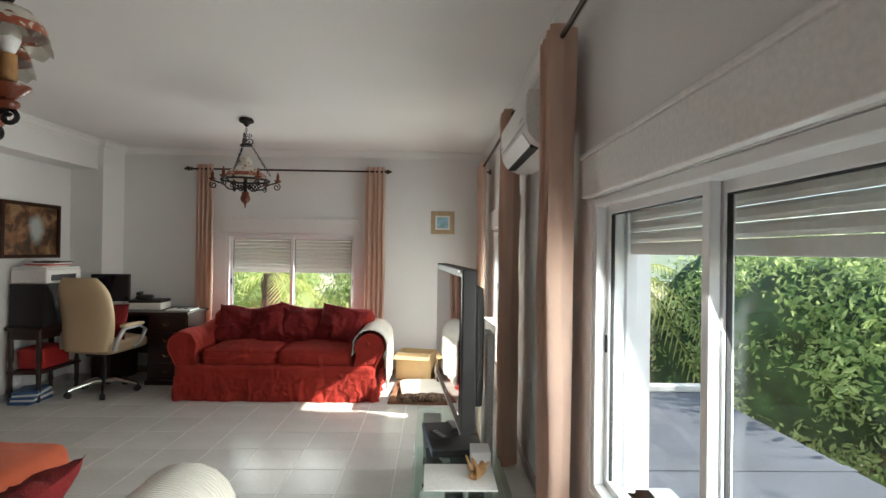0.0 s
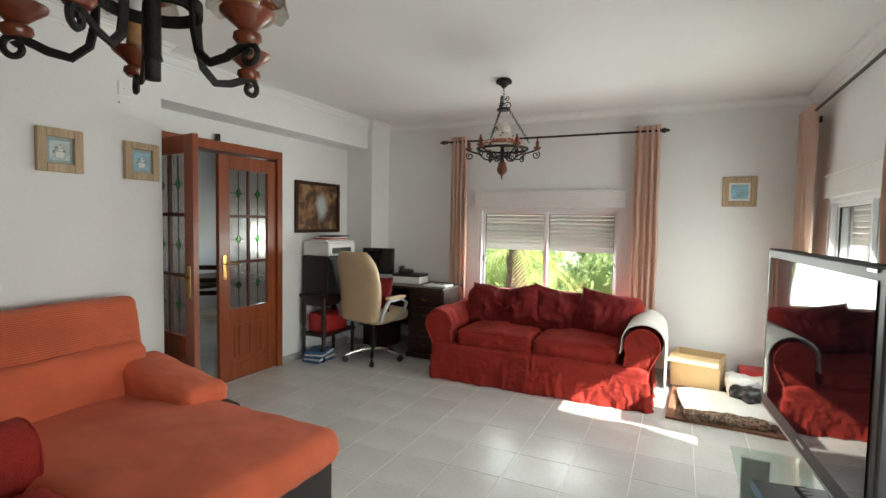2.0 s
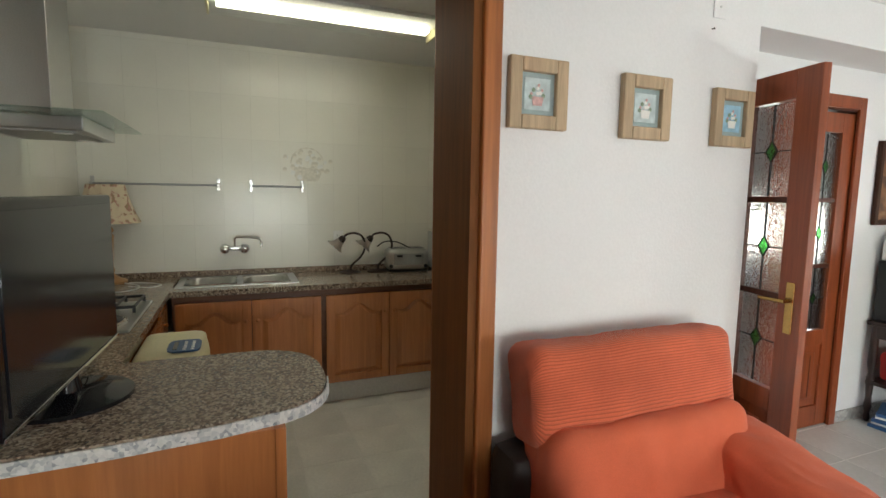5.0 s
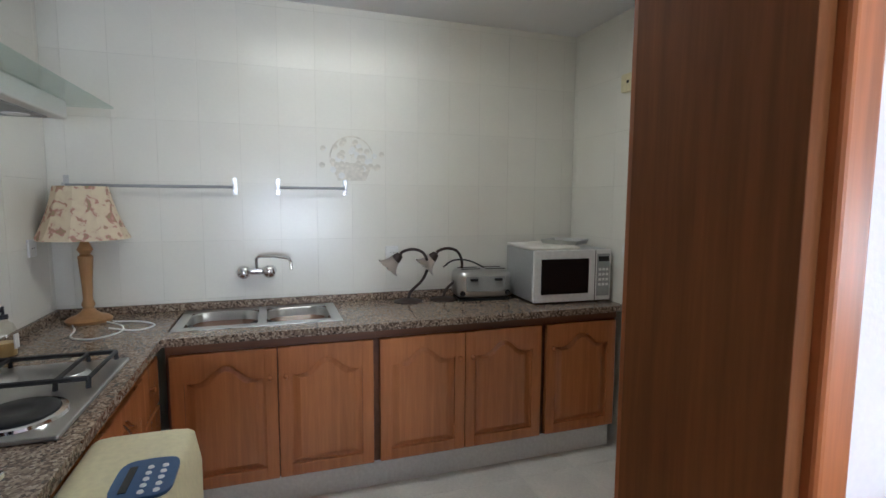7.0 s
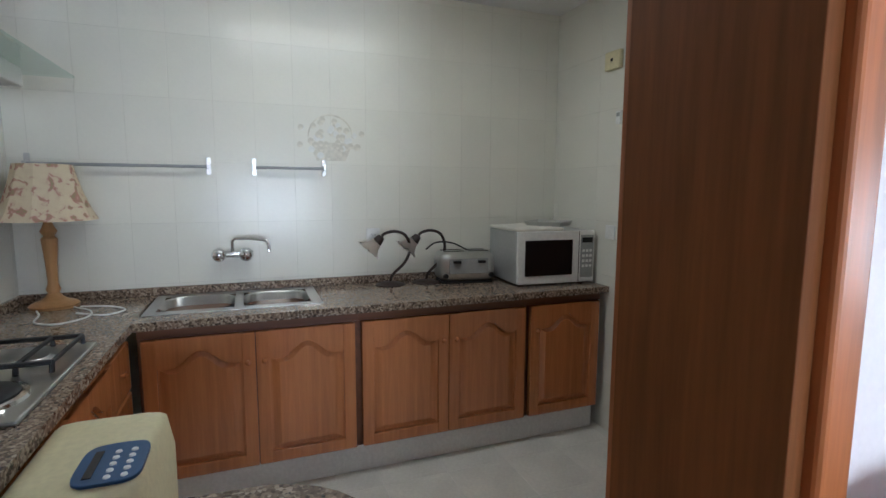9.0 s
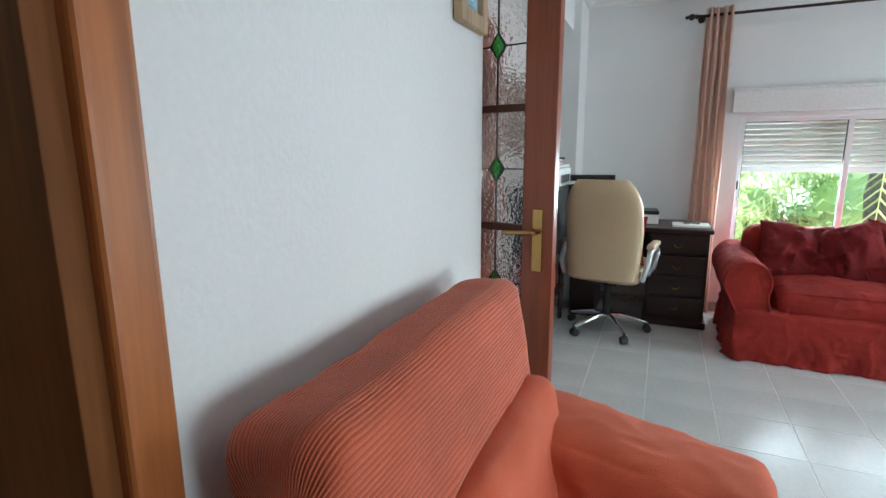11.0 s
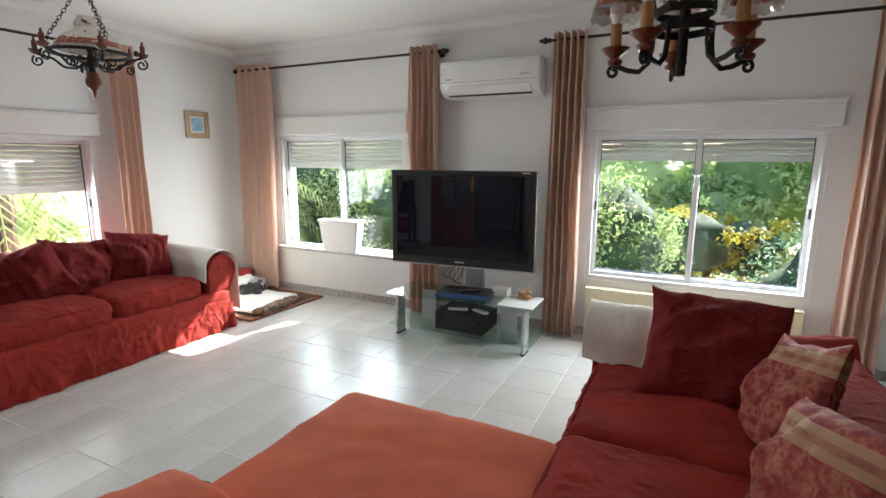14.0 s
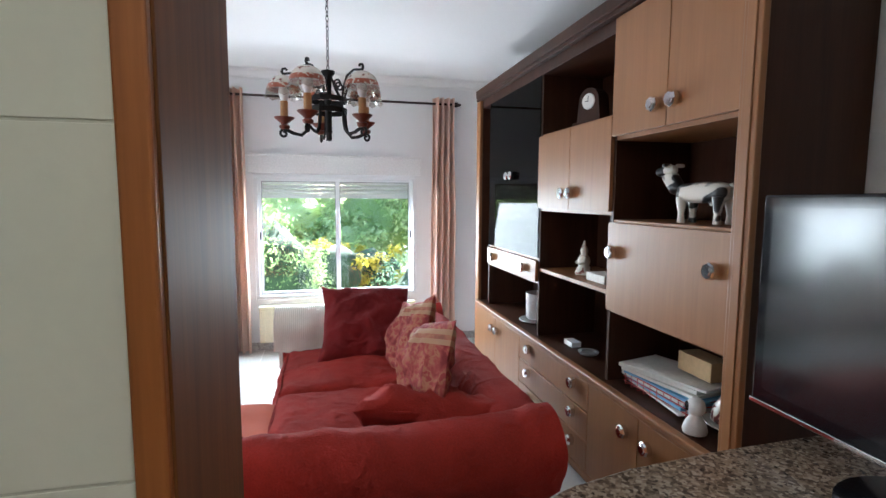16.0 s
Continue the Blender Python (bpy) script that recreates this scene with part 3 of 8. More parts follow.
def pillow(w, h, t, m=None, seed=0.0, cuts=30, bm=None, fold=0.012):
    """A scatter cushion: two puffed sheets that meet in a seam, with drawn-out corners."""
    bm = bm or bmesh.new()
    m = m or Matrix()
    grid = {}
    off = Vector((seed, seed * 2, seed * 3))
    for s in (1, -1):
        for i in range(cuts + 1):
            for j in range(cuts + 1):
                edge = i in (0, cuts) or j in (0, cuts)
                if edge and s == -1:
                    grid[s, i, j] = grid[1, i, j]
                    continue
                u, v = 2 * i / cuts - 1, 2 * j / cuts - 1
                k = ((1 - u * u) * (1 - v * v)) ** 0.42
                x = u * w / 2 * (1 - 0.07 * (1 - v * v))
                y = v * h / 2 * (1 - 0.07 * (1 - u * u))
                p = Vector((x, s * t / 2 * k, y))
                p.y += fold * noise.noise(p * 9 + off) * (0.3 + k) + fold * 0.7 * noise.noise(Vector((x * 22, s, y * 7)) + off) * k
                q = p * 6.5 + off + Vector((0.8 * noise.noise(p * 4 + off), 0, 0))
                q.y = s * 3.0 + seed
                p.y += s * fold * 0.9 * ((1 - abs(noise.noise(q))) ** 5 - 0.4) * k ** 0.5
                p.y += 0.035 * noise.noise(Vector((x * 3.5, seed, y * 3.5)))
                p.x += 0.016 * noise.noise(Vector((x * 5, 0, y * 5)) + off)
                p.z += 0.022 * noise.noise(Vector((x * 6, 9, y * 4)) + off)
                grid[s, i, j] = bm.verts.new(m @ p)
    for s in (1, -1):
        for i in range(cuts):
            for j in range(cuts):
                bm.faces.new([grid[s, i, j], grid[s, i + 1, j], grid[s, i + 1, j + 1], grid[s, i, j + 1]])
    return bm


def lathe(profile, seg=24, bm=None, centre=(0, 0, 0)):
    """Turns a profile of (radius, height) round the upright axis."""
    bm = bm or bmesh.new()
    c = Vector(centre)
    rings = []
    for r, z in profile:
        if r < 1e-5:
            rings.append([bm.verts.new(c + Vector((0, 0, z)))])
        else:
            rings.append([bm.verts.new(c + Vector((r * math.cos(2 * math.pi * k / seg), r * math.sin(2 * math.pi * k / seg), z))) for k in range(seg)])
    for a, b in zip(rings, rings[1:]):
        for k in range(seg):
            q = [a[k % len(a)], a[(k + 1) % len(a)], b[(k + 1) % len(b)], b[k % len(b)]]
            q = list(dict.fromkeys(q))
            if len(q) > 2:
                bm.faces.new(q)
    return bm


def tube(points, r, seg=8, bm=None, closed=False, flat=1.0):
    """A round bar along a line of points."""
    bm = bm or bmesh.new()
    pts = [Vector(p) for p in points]
    rings = []
    side = None
    for i, p in enumerate(pts):
        a = pts[i - 1] if i or closed else p
        b = pts[(i + 1) % len(pts)] if i < len(pts) - 1 or closed else p
        d = (b - a).normalized()
        if side is None or abs(side.dot(d)) > 0.95:
            side = d.orthogonal().normalized()
        side = (side - d * side.dot(d)).normalized()
        up = d.cross(side)
        rr = r[i] if isinstance(r, (list, tuple)) else r
        rings.append([bm.verts.new(p + rr * (math.cos(2 * math.pi * k / seg) * side * flat + math.sin(2 * math.pi * k / seg) * up)) for k in range(seg)])
    pairs = list(zip(rings, rings[1:])) + ([(rings[-1], rings[0])] if closed else [])
    for a, b in pairs:
        for k in range(seg):
            bm.faces.new([a[k], a[(k + 1) % seg], b[(k + 1) % seg], b[k]])
    if not closed:
        bm.faces.new(rings[0])
        bm.faces.new(rings[-1][::-1])
    return bm


def flowing(points, n=5):
    """More points on a smooth line through the given ones."""
    pts = [Vector(p) for p in points]
    ext = [2 * pts[0] - pts[1]] + pts + [2 * pts[-1] - pts[-2]]
    out = []
    for a, b, c, d in zip(ext, ext[1:], ext[2:], ext[3:]):
        for i in range(n):
            t = i / n
            out.append(0.5 * (2 * b + (c - a) * t + (2 * a - 5 * b + 4 * c - d) * t * t + (3 * b - a - 3 * c + d) * t ** 3))
    return out + [pts[-1]]


def arc(c, r, a0, a1, n=10, plane="xz"):
    out = []
    for i in range(n + 1):
        a = radians(a0 + (a1 - a0) * i / n)
        u, v = r * math.cos(a), r * math.sin(a)
        out.append((c[0] + u, c[1], c[2] + v) if plane == "xz" else (c[0] + u, c[1] + v, c[2]) if plane == "xy" else (c[0], c[1] + u, c[2] + v))
    return out


def prism(outline, z0, z1, bm=None, bev=0.0):
    """An upright slab over a plan outline."""
    bm = bm or bmesh.new()
    lo = [bm.verts.new((x, y, z0)) for x, y in outline]
    hi = [bm.verts.new((x, y, z1)) for x, y in outline]
    n = len(lo)
    bm.faces.new(lo[::-1])
    top = bm.faces.new(hi)
    for i in range(n):
        bm.faces.new([lo[i], lo[(i + 1) % n], hi[(i + 1) % n], hi[i]])
    if bev:
        bmesh.ops.bevel(bm, geom=list(top.edges), offset=bev, segments=2, profile=0.5, affect="EDGES")
    return bm


def moulding(path, profile, bm=None):
    """Sweeps a profile (out from wall, height) along plan corners, mitred; the room lies on the left of the way."""
    bm = bm or bmesh.new()
    pts = [Vector((x, y)) for x, y in path]
    rows = []
    for i, p in enumerate(pts):
        d0 = (p - pts[i - 1]).normalized() if i else (pts[1] - p).normalized()
        d1 = (pts[i + 1] - p).normalized() if i < len(pts) - 1 else d0
        n0, n1 = Vector((-d0.y, d0.x)), Vector((-d1.y, d1.x))
        mit = (n0 + n1) / (1 + n0.dot(n1))
        rows.append([bm.verts.new((p.x + mit.x * o, p.y + mit.y * o, z)) for o, z in profile])
    k = len(profile)
    for a, b in zip(rows, rows[1:]):
        for j in range(k):
            bm.faces.new([a[j], a[(j + 1) % k], b[(j + 1) % k], b[j]])
    bm.faces.new(rows[0])
    bm.faces.new(rows[-1][::-1])
    return bm


def struct(name, bm, material, label, category):
    return tagged(part(name, bm, material), label, category, kind="structure")


# ---- structure ----
CEIL, KCEIL = 2.62, 2.54
EX, NY, SY = 0.80, 6.18, -0.08          # inner faces: east, north, south
PX, DX = -3.37, -3.82                    # picture wall, door wall
KX, KN, KS, KE = -5.85, 3.03, 0.06, -3.70  # kitchen faces

# east wall with two windows
bm = bmesh.new()
for y0, y1, z0, z1 in [(-0.33, 0.74, 0, CEIL), (2.28, 4.01, 0, CEIL), (5.59, 6.43, 0, CEIL), (0.74, 2.28, 0, 0.49), (0.74, 2.28, 1.682, CEIL), (4.01, 5.59, 0, 0.47), (4.01, 5.59, 1.702, CEIL)]:
    box(EX, y0, z0, 1.045, y1, z1, bm=bm)
struct("wall_east", bm, "wall", "white painted plaster wall with two windows", "wall")
bm = bmesh.new()
for x0, x1, z0, z1 in [(-6.2, -5.90, 0, CEIL), (-4.60, -2.28, 0, CEIL), (-5.90, -4.60, 0, 0.92), (-5.90, -4.60, 1.58, CEIL), (-0.76, EX, 0, CEIL), (-2.28, -0.76, 0, 0.48), (-2.28, -0.76, 1.642, CEIL)]:
    box(x0, NY, z0, x1, NY + 0.25, z1, bm=bm)
struct("wall_north", bm, "wall", "white painted plaster wall behind the sofa", "wall")
struct("wall_south", box(-3.65, SY - 0.25, 0, EX, SY, CEIL), "wall", "white plaster wall behind the wall unit", "wall")
# picture wall with the kitchen opening
bm = box(-3.645, 1.80, 0, PX, 3.12, CEIL)
box(-3.645, SY, 2.31, PX, 1.80, CEIL, bm=bm)
box(-3.645, SY, 0, PX, 0.06, 2.31, bm=bm)
struct("wall_pictures", bm, "wall", "white plaster wall with three small pictures", "wall")
# door wall, beam and pilaster
bm = box(-3.97, 3.12, 0, DX, 3.21, CEIL)
box(-3.97, 4.70, 0, DX, NY, CEIL, bm=bm)
box(-3.97, 3.21, 2.12, DX, 4.70, CEIL, bm=bm)
box(DX, 3.02, 0, -3.645, 3.12, CEIL, bm=bm)
struct("wall_doors", bm, "wall", "white plaster wall around the double door", "wall")
struct("ceiling_beam", box(DX, 3.12, 2.30, -3.53, 5.80, CEIL, 0.004), "wall", "boxed white plaster beam above the door", "beam")
struct("pilaster", box(DX, 5.80, 0, -3.47, NY, CEIL, 0.004), "wall", "white plaster corner pilaster", "pillar")
# ceilings
struct("ceiling", box(-6.2, -0.33, CEIL, 1.045, 6.43, CEIL + 0.15), "ceiling", "white plaster ceiling", "ceiling")
struct("ceiling_kitchen", box(KX - 0.2, KS - 0.1, KCEIL, KE, KN, KCEIL + 0.075), "ceiling", "white kitchen ceiling", "ceiling")
# cornice
prof = [(0, CEIL - 0.001), (0, CEIL - 0.085), (0.012, CEIL - 0.085), (0.012, CEIL - 0.072), (0.030, CEIL - 0.060), (0.050, CEIL - 0.030), (0.066, CEIL - 0.018), (0.066, CEIL - 0.008), (0.080, CEIL - 0.008), (0.080, CEIL - 0.001)]
loop = [(EX, SY), (EX, NY), (-3.47, NY), (-3.47, 5.80), (-3.53, 5.80), (-3.53, 3.12), (PX, 3.12), (PX, SY), (EX - 0.001, SY)]
struct("cornice", moulding(loop, prof), "ceiling", "moulded white plaster cornice", "cornice")
# stone skirting
sk = [(0, 0), (0, 0.075), (0.008, 0.075), (0.010, 0.072), (0.010, 0)]
struct("baseboard", moulding([(EX, SY), (EX, NY), (-3.47, NY), (-3.47, 5.80), (DX, 5.80), (DX, 4.72)], sk), "skirt", "grey speckled stone skirting", "baseboard")
struct("baseboard_2", moulding([(PX, 3.12), (PX, 1.89)], sk), "skirt", "grey speckled stone skirting", "baseboard")

# kitchen walls
struct("wall_kitchen_west", box(KX - 0.2, KS - 0.1, 0, KX - 0.0015, 3.05, KCEIL), "kgrout", "cream grout of the tiled kitchen wall", "wall")
struct("wall_kitchen_south", box(KX - 0.0015, KS - 0.14, 0, KE - 0.001, KS - 0.0015, KCEIL), "kgrout", "tiled kitchen wall behind the hob", "wall")
bm = box(KX - 0.0015, KN + 0.0015, 0, -5.06, 3.12, KCEIL)
box(-5.06, KN + 0.0015, 2.06, -4.30, 3.12, KCEIL, bm=bm)
box(-4.30, KN + 0.0015, 0, KE - 0.2, 3.12, KCEIL, bm=bm)
struct("wall_kitchen_north", bm, "kgrout", "tiled kitchen wall with a door", "wall")

# hall behind the double door
bm = box(-6.35, 3.12, 0, -6.2, 6.43, CEIL)
struct("wall_hall_west", bm, "wall", "pale wall of the hall", "wall")
bm = box(-6.2, 3.121, 0, -5.2, 3.20, CEIL)
struct("wall_hall_south", bm, "wall", "pale wall of the hall", "wall")

# opening trim between living room and kitchen
trim = thing("trim_opening", Matrix(), "varnished wooden lining of the kitchen opening", "door frame", kind="structure")
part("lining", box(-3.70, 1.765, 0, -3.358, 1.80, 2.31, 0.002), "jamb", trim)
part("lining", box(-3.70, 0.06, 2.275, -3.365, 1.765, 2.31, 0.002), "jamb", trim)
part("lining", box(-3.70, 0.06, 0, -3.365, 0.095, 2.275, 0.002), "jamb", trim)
bm = box(-3.366, 1.797, 0, -3.335, 1.865, 2.285, 0.010, seg=3)
part("casing", bm, "casing", trim)
bm = box(-3.366, 0.02, 2.287, -3.335, 1.865, 2.345, 0.010, seg=3)
part("casing", bm, "casing", trim)
part("casing", box(-3.366, 0.02, 0, -3.335, 0.075, 2.285, 0.010, seg=3), "casing", trim)
part("casing", box(-3.715, 1.767, 0, -3.70, 1.795, 2.33, 0.003), "casing", trim)
part("casing", box(-3.715, 0.07, 2.285, -3.70, 1.767, 2.33, 0.003), "casing", trim)

# floor base under the tiles
struct("floor", box(-6.2, -0.3, -0.20, EX + 0.01, 6.43, -0.0014), "grout", "light grey ceramic tiled floor", "floor")


def window(name, m, w, h, drop, label, rec=0.045):
    """Sliding aluminium window with a roller shutter; local x along the wall, y outwards, z up from the sill."""
    t = thing(name, m, label, "window", kind="structure")
    f = 0.034
    room = Matrix.Translation((0, -rec, 0))
    bm = box(-w / 2, -0.038, 0, w / 2, 0.075, f, 0.003)
    box(-w / 2, -0.038, h - f, w / 2, 0.075, h, 0.003, bm=bm)
    box(-w / 2, -0.038, f, -w / 2 + f, 0.075, h - f, 0.003, bm=bm)
    box(w / 2 - f, -0.038, f, w / 2, 0.075, h - f, 0.003, bm=bm)
    part("window_frame", bm, "whitealu", t)
    part("window_sill", box(-w / 2 - 0.02, 0.076, -0.05, w / 2 + 0.02, 0.30, 0.0, 0.004), "stucco", t)
    sw = (w - 2 * f) / 2 + 0.02
    for k, (x0, y0) in enumerate([(-w / 2 + f - 0.005, 0.004), (w / 2 - f + 0.005 - sw, 0.038)]):
        s = 0.036
        z0, z1 = f - 0.004, h - f + 0.004
        bm = box(x0, y0, z0, x0 + s, y0 + 0.03, z1, 0.003)
        box(x0 + sw - s, y0, z0, x0 + sw, y0 + 0.03, z1, 0.003, bm=bm)
        box(x0 + s, y0, z0, x0 + sw - s, y0 + 0.03, z0 + s, 0.003, bm=bm)
        box(x0 + s, y0, z1 - s, x0 + sw - s, y0 + 0.03, z1, 0.003, bm=bm)
        sash = part("sash", bm, "whitealu", t)
        g = part("pane", box(x0 + s, y0 + 0.012, z0 + s, x0 + sw - s, y0 + 0.018, z1 - s), "glass", sash)
        g.visible_shadow = False
        gk = box(x0 + s - 0.001, y0 + 0.008, z0 + s, x0 + s + 0.004, y0 + 0.022, z1 - s)
        box(x0 + sw - s - 0.004, y0 + 0.008, z0 + s, x0 + sw - s + 0.001, y0 + 0.022, z1 - s, bm=gk)
        box(x0 + s, y0 + 0.008, z1 - s - 0.004, x0 + sw - s, y0 + 0.022, z1 - s + 0.001, bm=gk)
        part("gasket", gk, "rubber", sash)
        lx = x0 + 0.012 if k == 0 else x0 + sw - 0.024
        part("latch", box(lx, y0 - 0.006, h * 0.48, lx + 0.012, y0 + 0.002, h * 0.48 + 0.07, 0.002), "rubber", sash, "small dark sliding latch")
    # shutter: slats hang behind the glass
    sh = part("shutter", box(-w / 2 + 0.01, 0.105, drop - 0.045, w / 2 - 0.01, 0.125, drop, 0.003), "shutter", t, "lowered roller shutter slats")
    proto = None
    z = drop + 0.002
    while z < h + 0.02:
        if proto is None:
            p = bmesh.new()
            ring = [(0.105, 0.0), (0.100, 0.012), (0.101, 0.030), (0.108, 0.040), (0.116, 0.040), (0.118, 0.0)]
            a = [p.verts.new((-w / 2 + 0.01, y, zz)) for y, zz in ring]
            b = [p.verts.new((w / 2 - 0.01, y, zz)) for y, zz in ring]
            for i in range(6):
                p.faces.new([a[i], a[(i + 1) % 6], b[(i + 1) % 6], b[i]])
            p.faces.new(a)
            p.faces.new(b[::-1])
            proto = part("slat", p, "shutter", sh)
            s = proto
        else:
            s = new("slat", proto.data)
            s.parent = sh
        s.location.z = z
        z += 0.0425
    part("guide", box(-w / 2 - 0.005, 0.09, 0.0, -w / 2 + 0.03, 0.135, h, 0.002), "whitealu", t)
    part("guide", box(w / 2 - 0.03, 0.09, 0.0, w / 2 + 0.005, 0.135, h, 0.002), "whitealu", t)
    # box above
    bx = box(-w / 2 - 0.045, -0.034, h + 0.004, w / 2 + 0.045, -0.002, h + 0.165, 0.004)
    box(-w / 2 - 0.055, -0.042, h + 0.165, w / 2 + 0.055, -0.002, h + 0.185, 0.004, bm=bx)
    part("shutter_box", bx, "box", t, "boxed-in white shutter casing").matrix_local = room
    return t


window("window_1", pose(EX + 0.045, 1.51, 0.49, 0, 0, -90), 1.54, 1.19, 1.01, "white aluminium sliding window, shutter slightly lowered")
window("window_2", pose(EX + 0.045, 4.80, 0.47, 0, 0, -90), 1.58, 1.23, 0.93, "white aluminium sliding window, shutter slightly lowered")
window("window_3", pose(-1.52, NY + 0.045, 0.48, 0, 0, 0), 1.52, 1.16, 0.74, "white aluminium sliding window, shutter half lowered")
window("window_4", pose(-5.25, NY + 0.045, 0.92, 0, 0, 0), 1.30, 0.66, 0.50, "white aluminium hall window, shutter slightly lowered")


def door_leaf(name, m, parent_label, w=0.685, h=2.03, mirror=False):
    """Half-glazed leaf with six leaded panes; hinge at x=0, face towards -y."""
    t = thing(name, m, parent_label, "door", kind="structure")
    st, th = 0.115, 0.038
    bm = box(0, 0, 0.008, st, th, h, 0.003)
    box(w - st, 0, 0.008, w, th, h, 0.003, bm=bm)
    box(st, 0, 0.008, w - st, th, 0.15, 0.003, bm=bm)
    box(st, 0, 0.56, w - st, th, 0.66, 0.003, bm=bm)
    box(st, 0, h - 0.12, w - st, th, h, 0.003, bm=bm)
    part("leaf_frame", bm, "door", t)
    pb = box(st - 0.003, 0.012, 0.15, w - st + 0.003, 0.026, 0.56)
    part("panel", pb, "door", t)
    fl = box(st + 0.05, 0.004, 0.20, w - st - 0.05, 0.034, 0.51, 0.010)
    part("panel", fl, "door", t)
    for k in range(3):
        x = st + 0.10 + k * (w - 2 * st - 0.20) / 2
        part("groove_bead", box(x - 0.003, 0.001, 0.215, x + 0.003, 0.037, 0.495, 0.001), "door_dark", t)
    gz = [0.66 + i * (h - 0.12 - 0.66) / 3 for i in range(4)]
    gx = [st, w / 2, w - st]
    bars = box(w / 2 - 0.013, 0.006, 0.66, w / 2 + 0.013, 0.032, h - 0.12, 0.003)
    for z in gz[1:3]:
        box(st, 0.007, z - 0.013, w - st, 0.031, z + 0.013, 0.003, bm=bars)
    part("glazing_bar", bars, "door_dark", t)
    for i in range(3):
        for j in range(2):
            x0, x1, z0, z1 = gx[j] + 0.008, gx[j + 1] - 0.008, gz[i] + 0.008, gz[i + 1] - 0.008
            pane = part("pane", box(x0, 0.017, z0, x1, 0.021, z1), "stained", t, "textured leaded glass pane")
            cx, cz = (x0 + x1) / 2, (z0 + z1) / 2
            dm = bmesh.new()
            lo = [dm.verts.new((cx + a, 0.0135, cz + b)) for a, b in ((-0.028, 0), (0, -0.045), (0.028, 0), (0, 0.045))]
            hi = [dm.verts.new((cx + a, 0.0245, cz + b)) for a, b in ((-0.028, 0), (0, -0.045), (0.028, 0), (0, 0.045))]
            dm.faces.new(lo)
            dm.faces.new(hi[::-1])
            for q in range(4):
                dm.faces.new([lo[q], lo[(q + 1) % 4], hi[(q + 1) % 4], hi[q]])
            part("diamond", dm, "stained_green", pane, "green glass diamond")
            lb = box(cx - 0.002, 0.014, z0, cx + 0.002, 0.024, cz - 0.045)
            box(cx - 0.002, 0.014, cz + 0.045, cx + 0.002, 0.024, z1, bm=lb)
            box(x0, 0.014, cz - 0.002, cx - 0.028, 0.024, cz + 0.002, bm=lb)
            box(cx + 0.028, 0.014, cz - 0.002, x1, 0.024, cz + 0.002, bm=lb)
            ring = [(cx - 0.028, 0.019, cz), (cx, 0.019, cz - 0.045), (cx + 0.028, 0.019, cz), (cx, 0.019, cz + 0.045)]
            tube(ring, 0.006, 4, bm=lb, closed=True)
            part("came", lb, "lead", pane)
    hx = w - 0.055
    for s in (-1, 1):
        y = -0.006 if s < 0 else th
        hb = box(hx - 0.02, y, 0.93, hx + 0.02, y + 0.006, 1.15, 0.003)
        yy = y - 0.03 if s < 0 else y + 0.036
        tube([(hx, y + 0.003, 1.07), (hx, yy, 1.07), (hx - 0.02, yy, 1.07), (hx - 0.12, yy, 1.065)], 0.008, 8, bm=hb)
        part("door_handle", hb, "brass", t, "brass lever handle on a long plate")
    return t


door_leaf("door_1", pose(-3.80, 3.285, 0.0, 0, 0, -10.3), "open wooden double-door leaf with leaded glass")
door_leaf("door_2", pose(-3.865, 4.655, 0.0, 0, 0, -90), "closed wooden double-door leaf with leaded glass")
fr = thing("door_frame", Matrix(), "varnished wooden frame of the double door", "door frame", kind="structure")
part("casing", box(-3.82, 3.14, 0, -3.800, 3.215, 2.13, 0.004), "door", fr)
part("casing", box(-3.82, 4.645, 0, -3.800, 4.71, 2.13, 0.004), "door", fr)
part("casing", box(-3.82, 3.215, 2.055, -3.798, 4.645, 2.13, 0.004), "door", fr)
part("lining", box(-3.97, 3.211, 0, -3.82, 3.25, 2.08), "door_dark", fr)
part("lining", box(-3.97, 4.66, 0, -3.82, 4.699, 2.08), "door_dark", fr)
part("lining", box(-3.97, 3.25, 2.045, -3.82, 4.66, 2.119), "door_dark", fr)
# kitchen side door
kd = thing("door_3", Matrix(), "dark wooden kitchen door in its frame", "door", kind="structure")
part("casing", box(-5.13, 3.015, 0, -5.05, KN + 0.004, 2.10, 0.004), "jamb", kd)
part("casing", box(-4.31, 3.015, 0, -4.23, KN + 0.004, 2.10, 0.004), "jamb", kd)
part("casing", box(-5.05, 3.015, 2.03, -4.31, KN + 0.004, 2.10, 0.004), "jamb", kd)
part("leaf", box(-5.05, 3.022, 0.005, -4.31, 3.065, 2.03, 0.003), "jamb", kd)
TILE_X, TILE_Y = -2.12, 4.26

# ---- living room: seats ----
def piping(points, parent, material="red", r=0.006):
    return part("piping", tube(points, r, 6), material, parent)


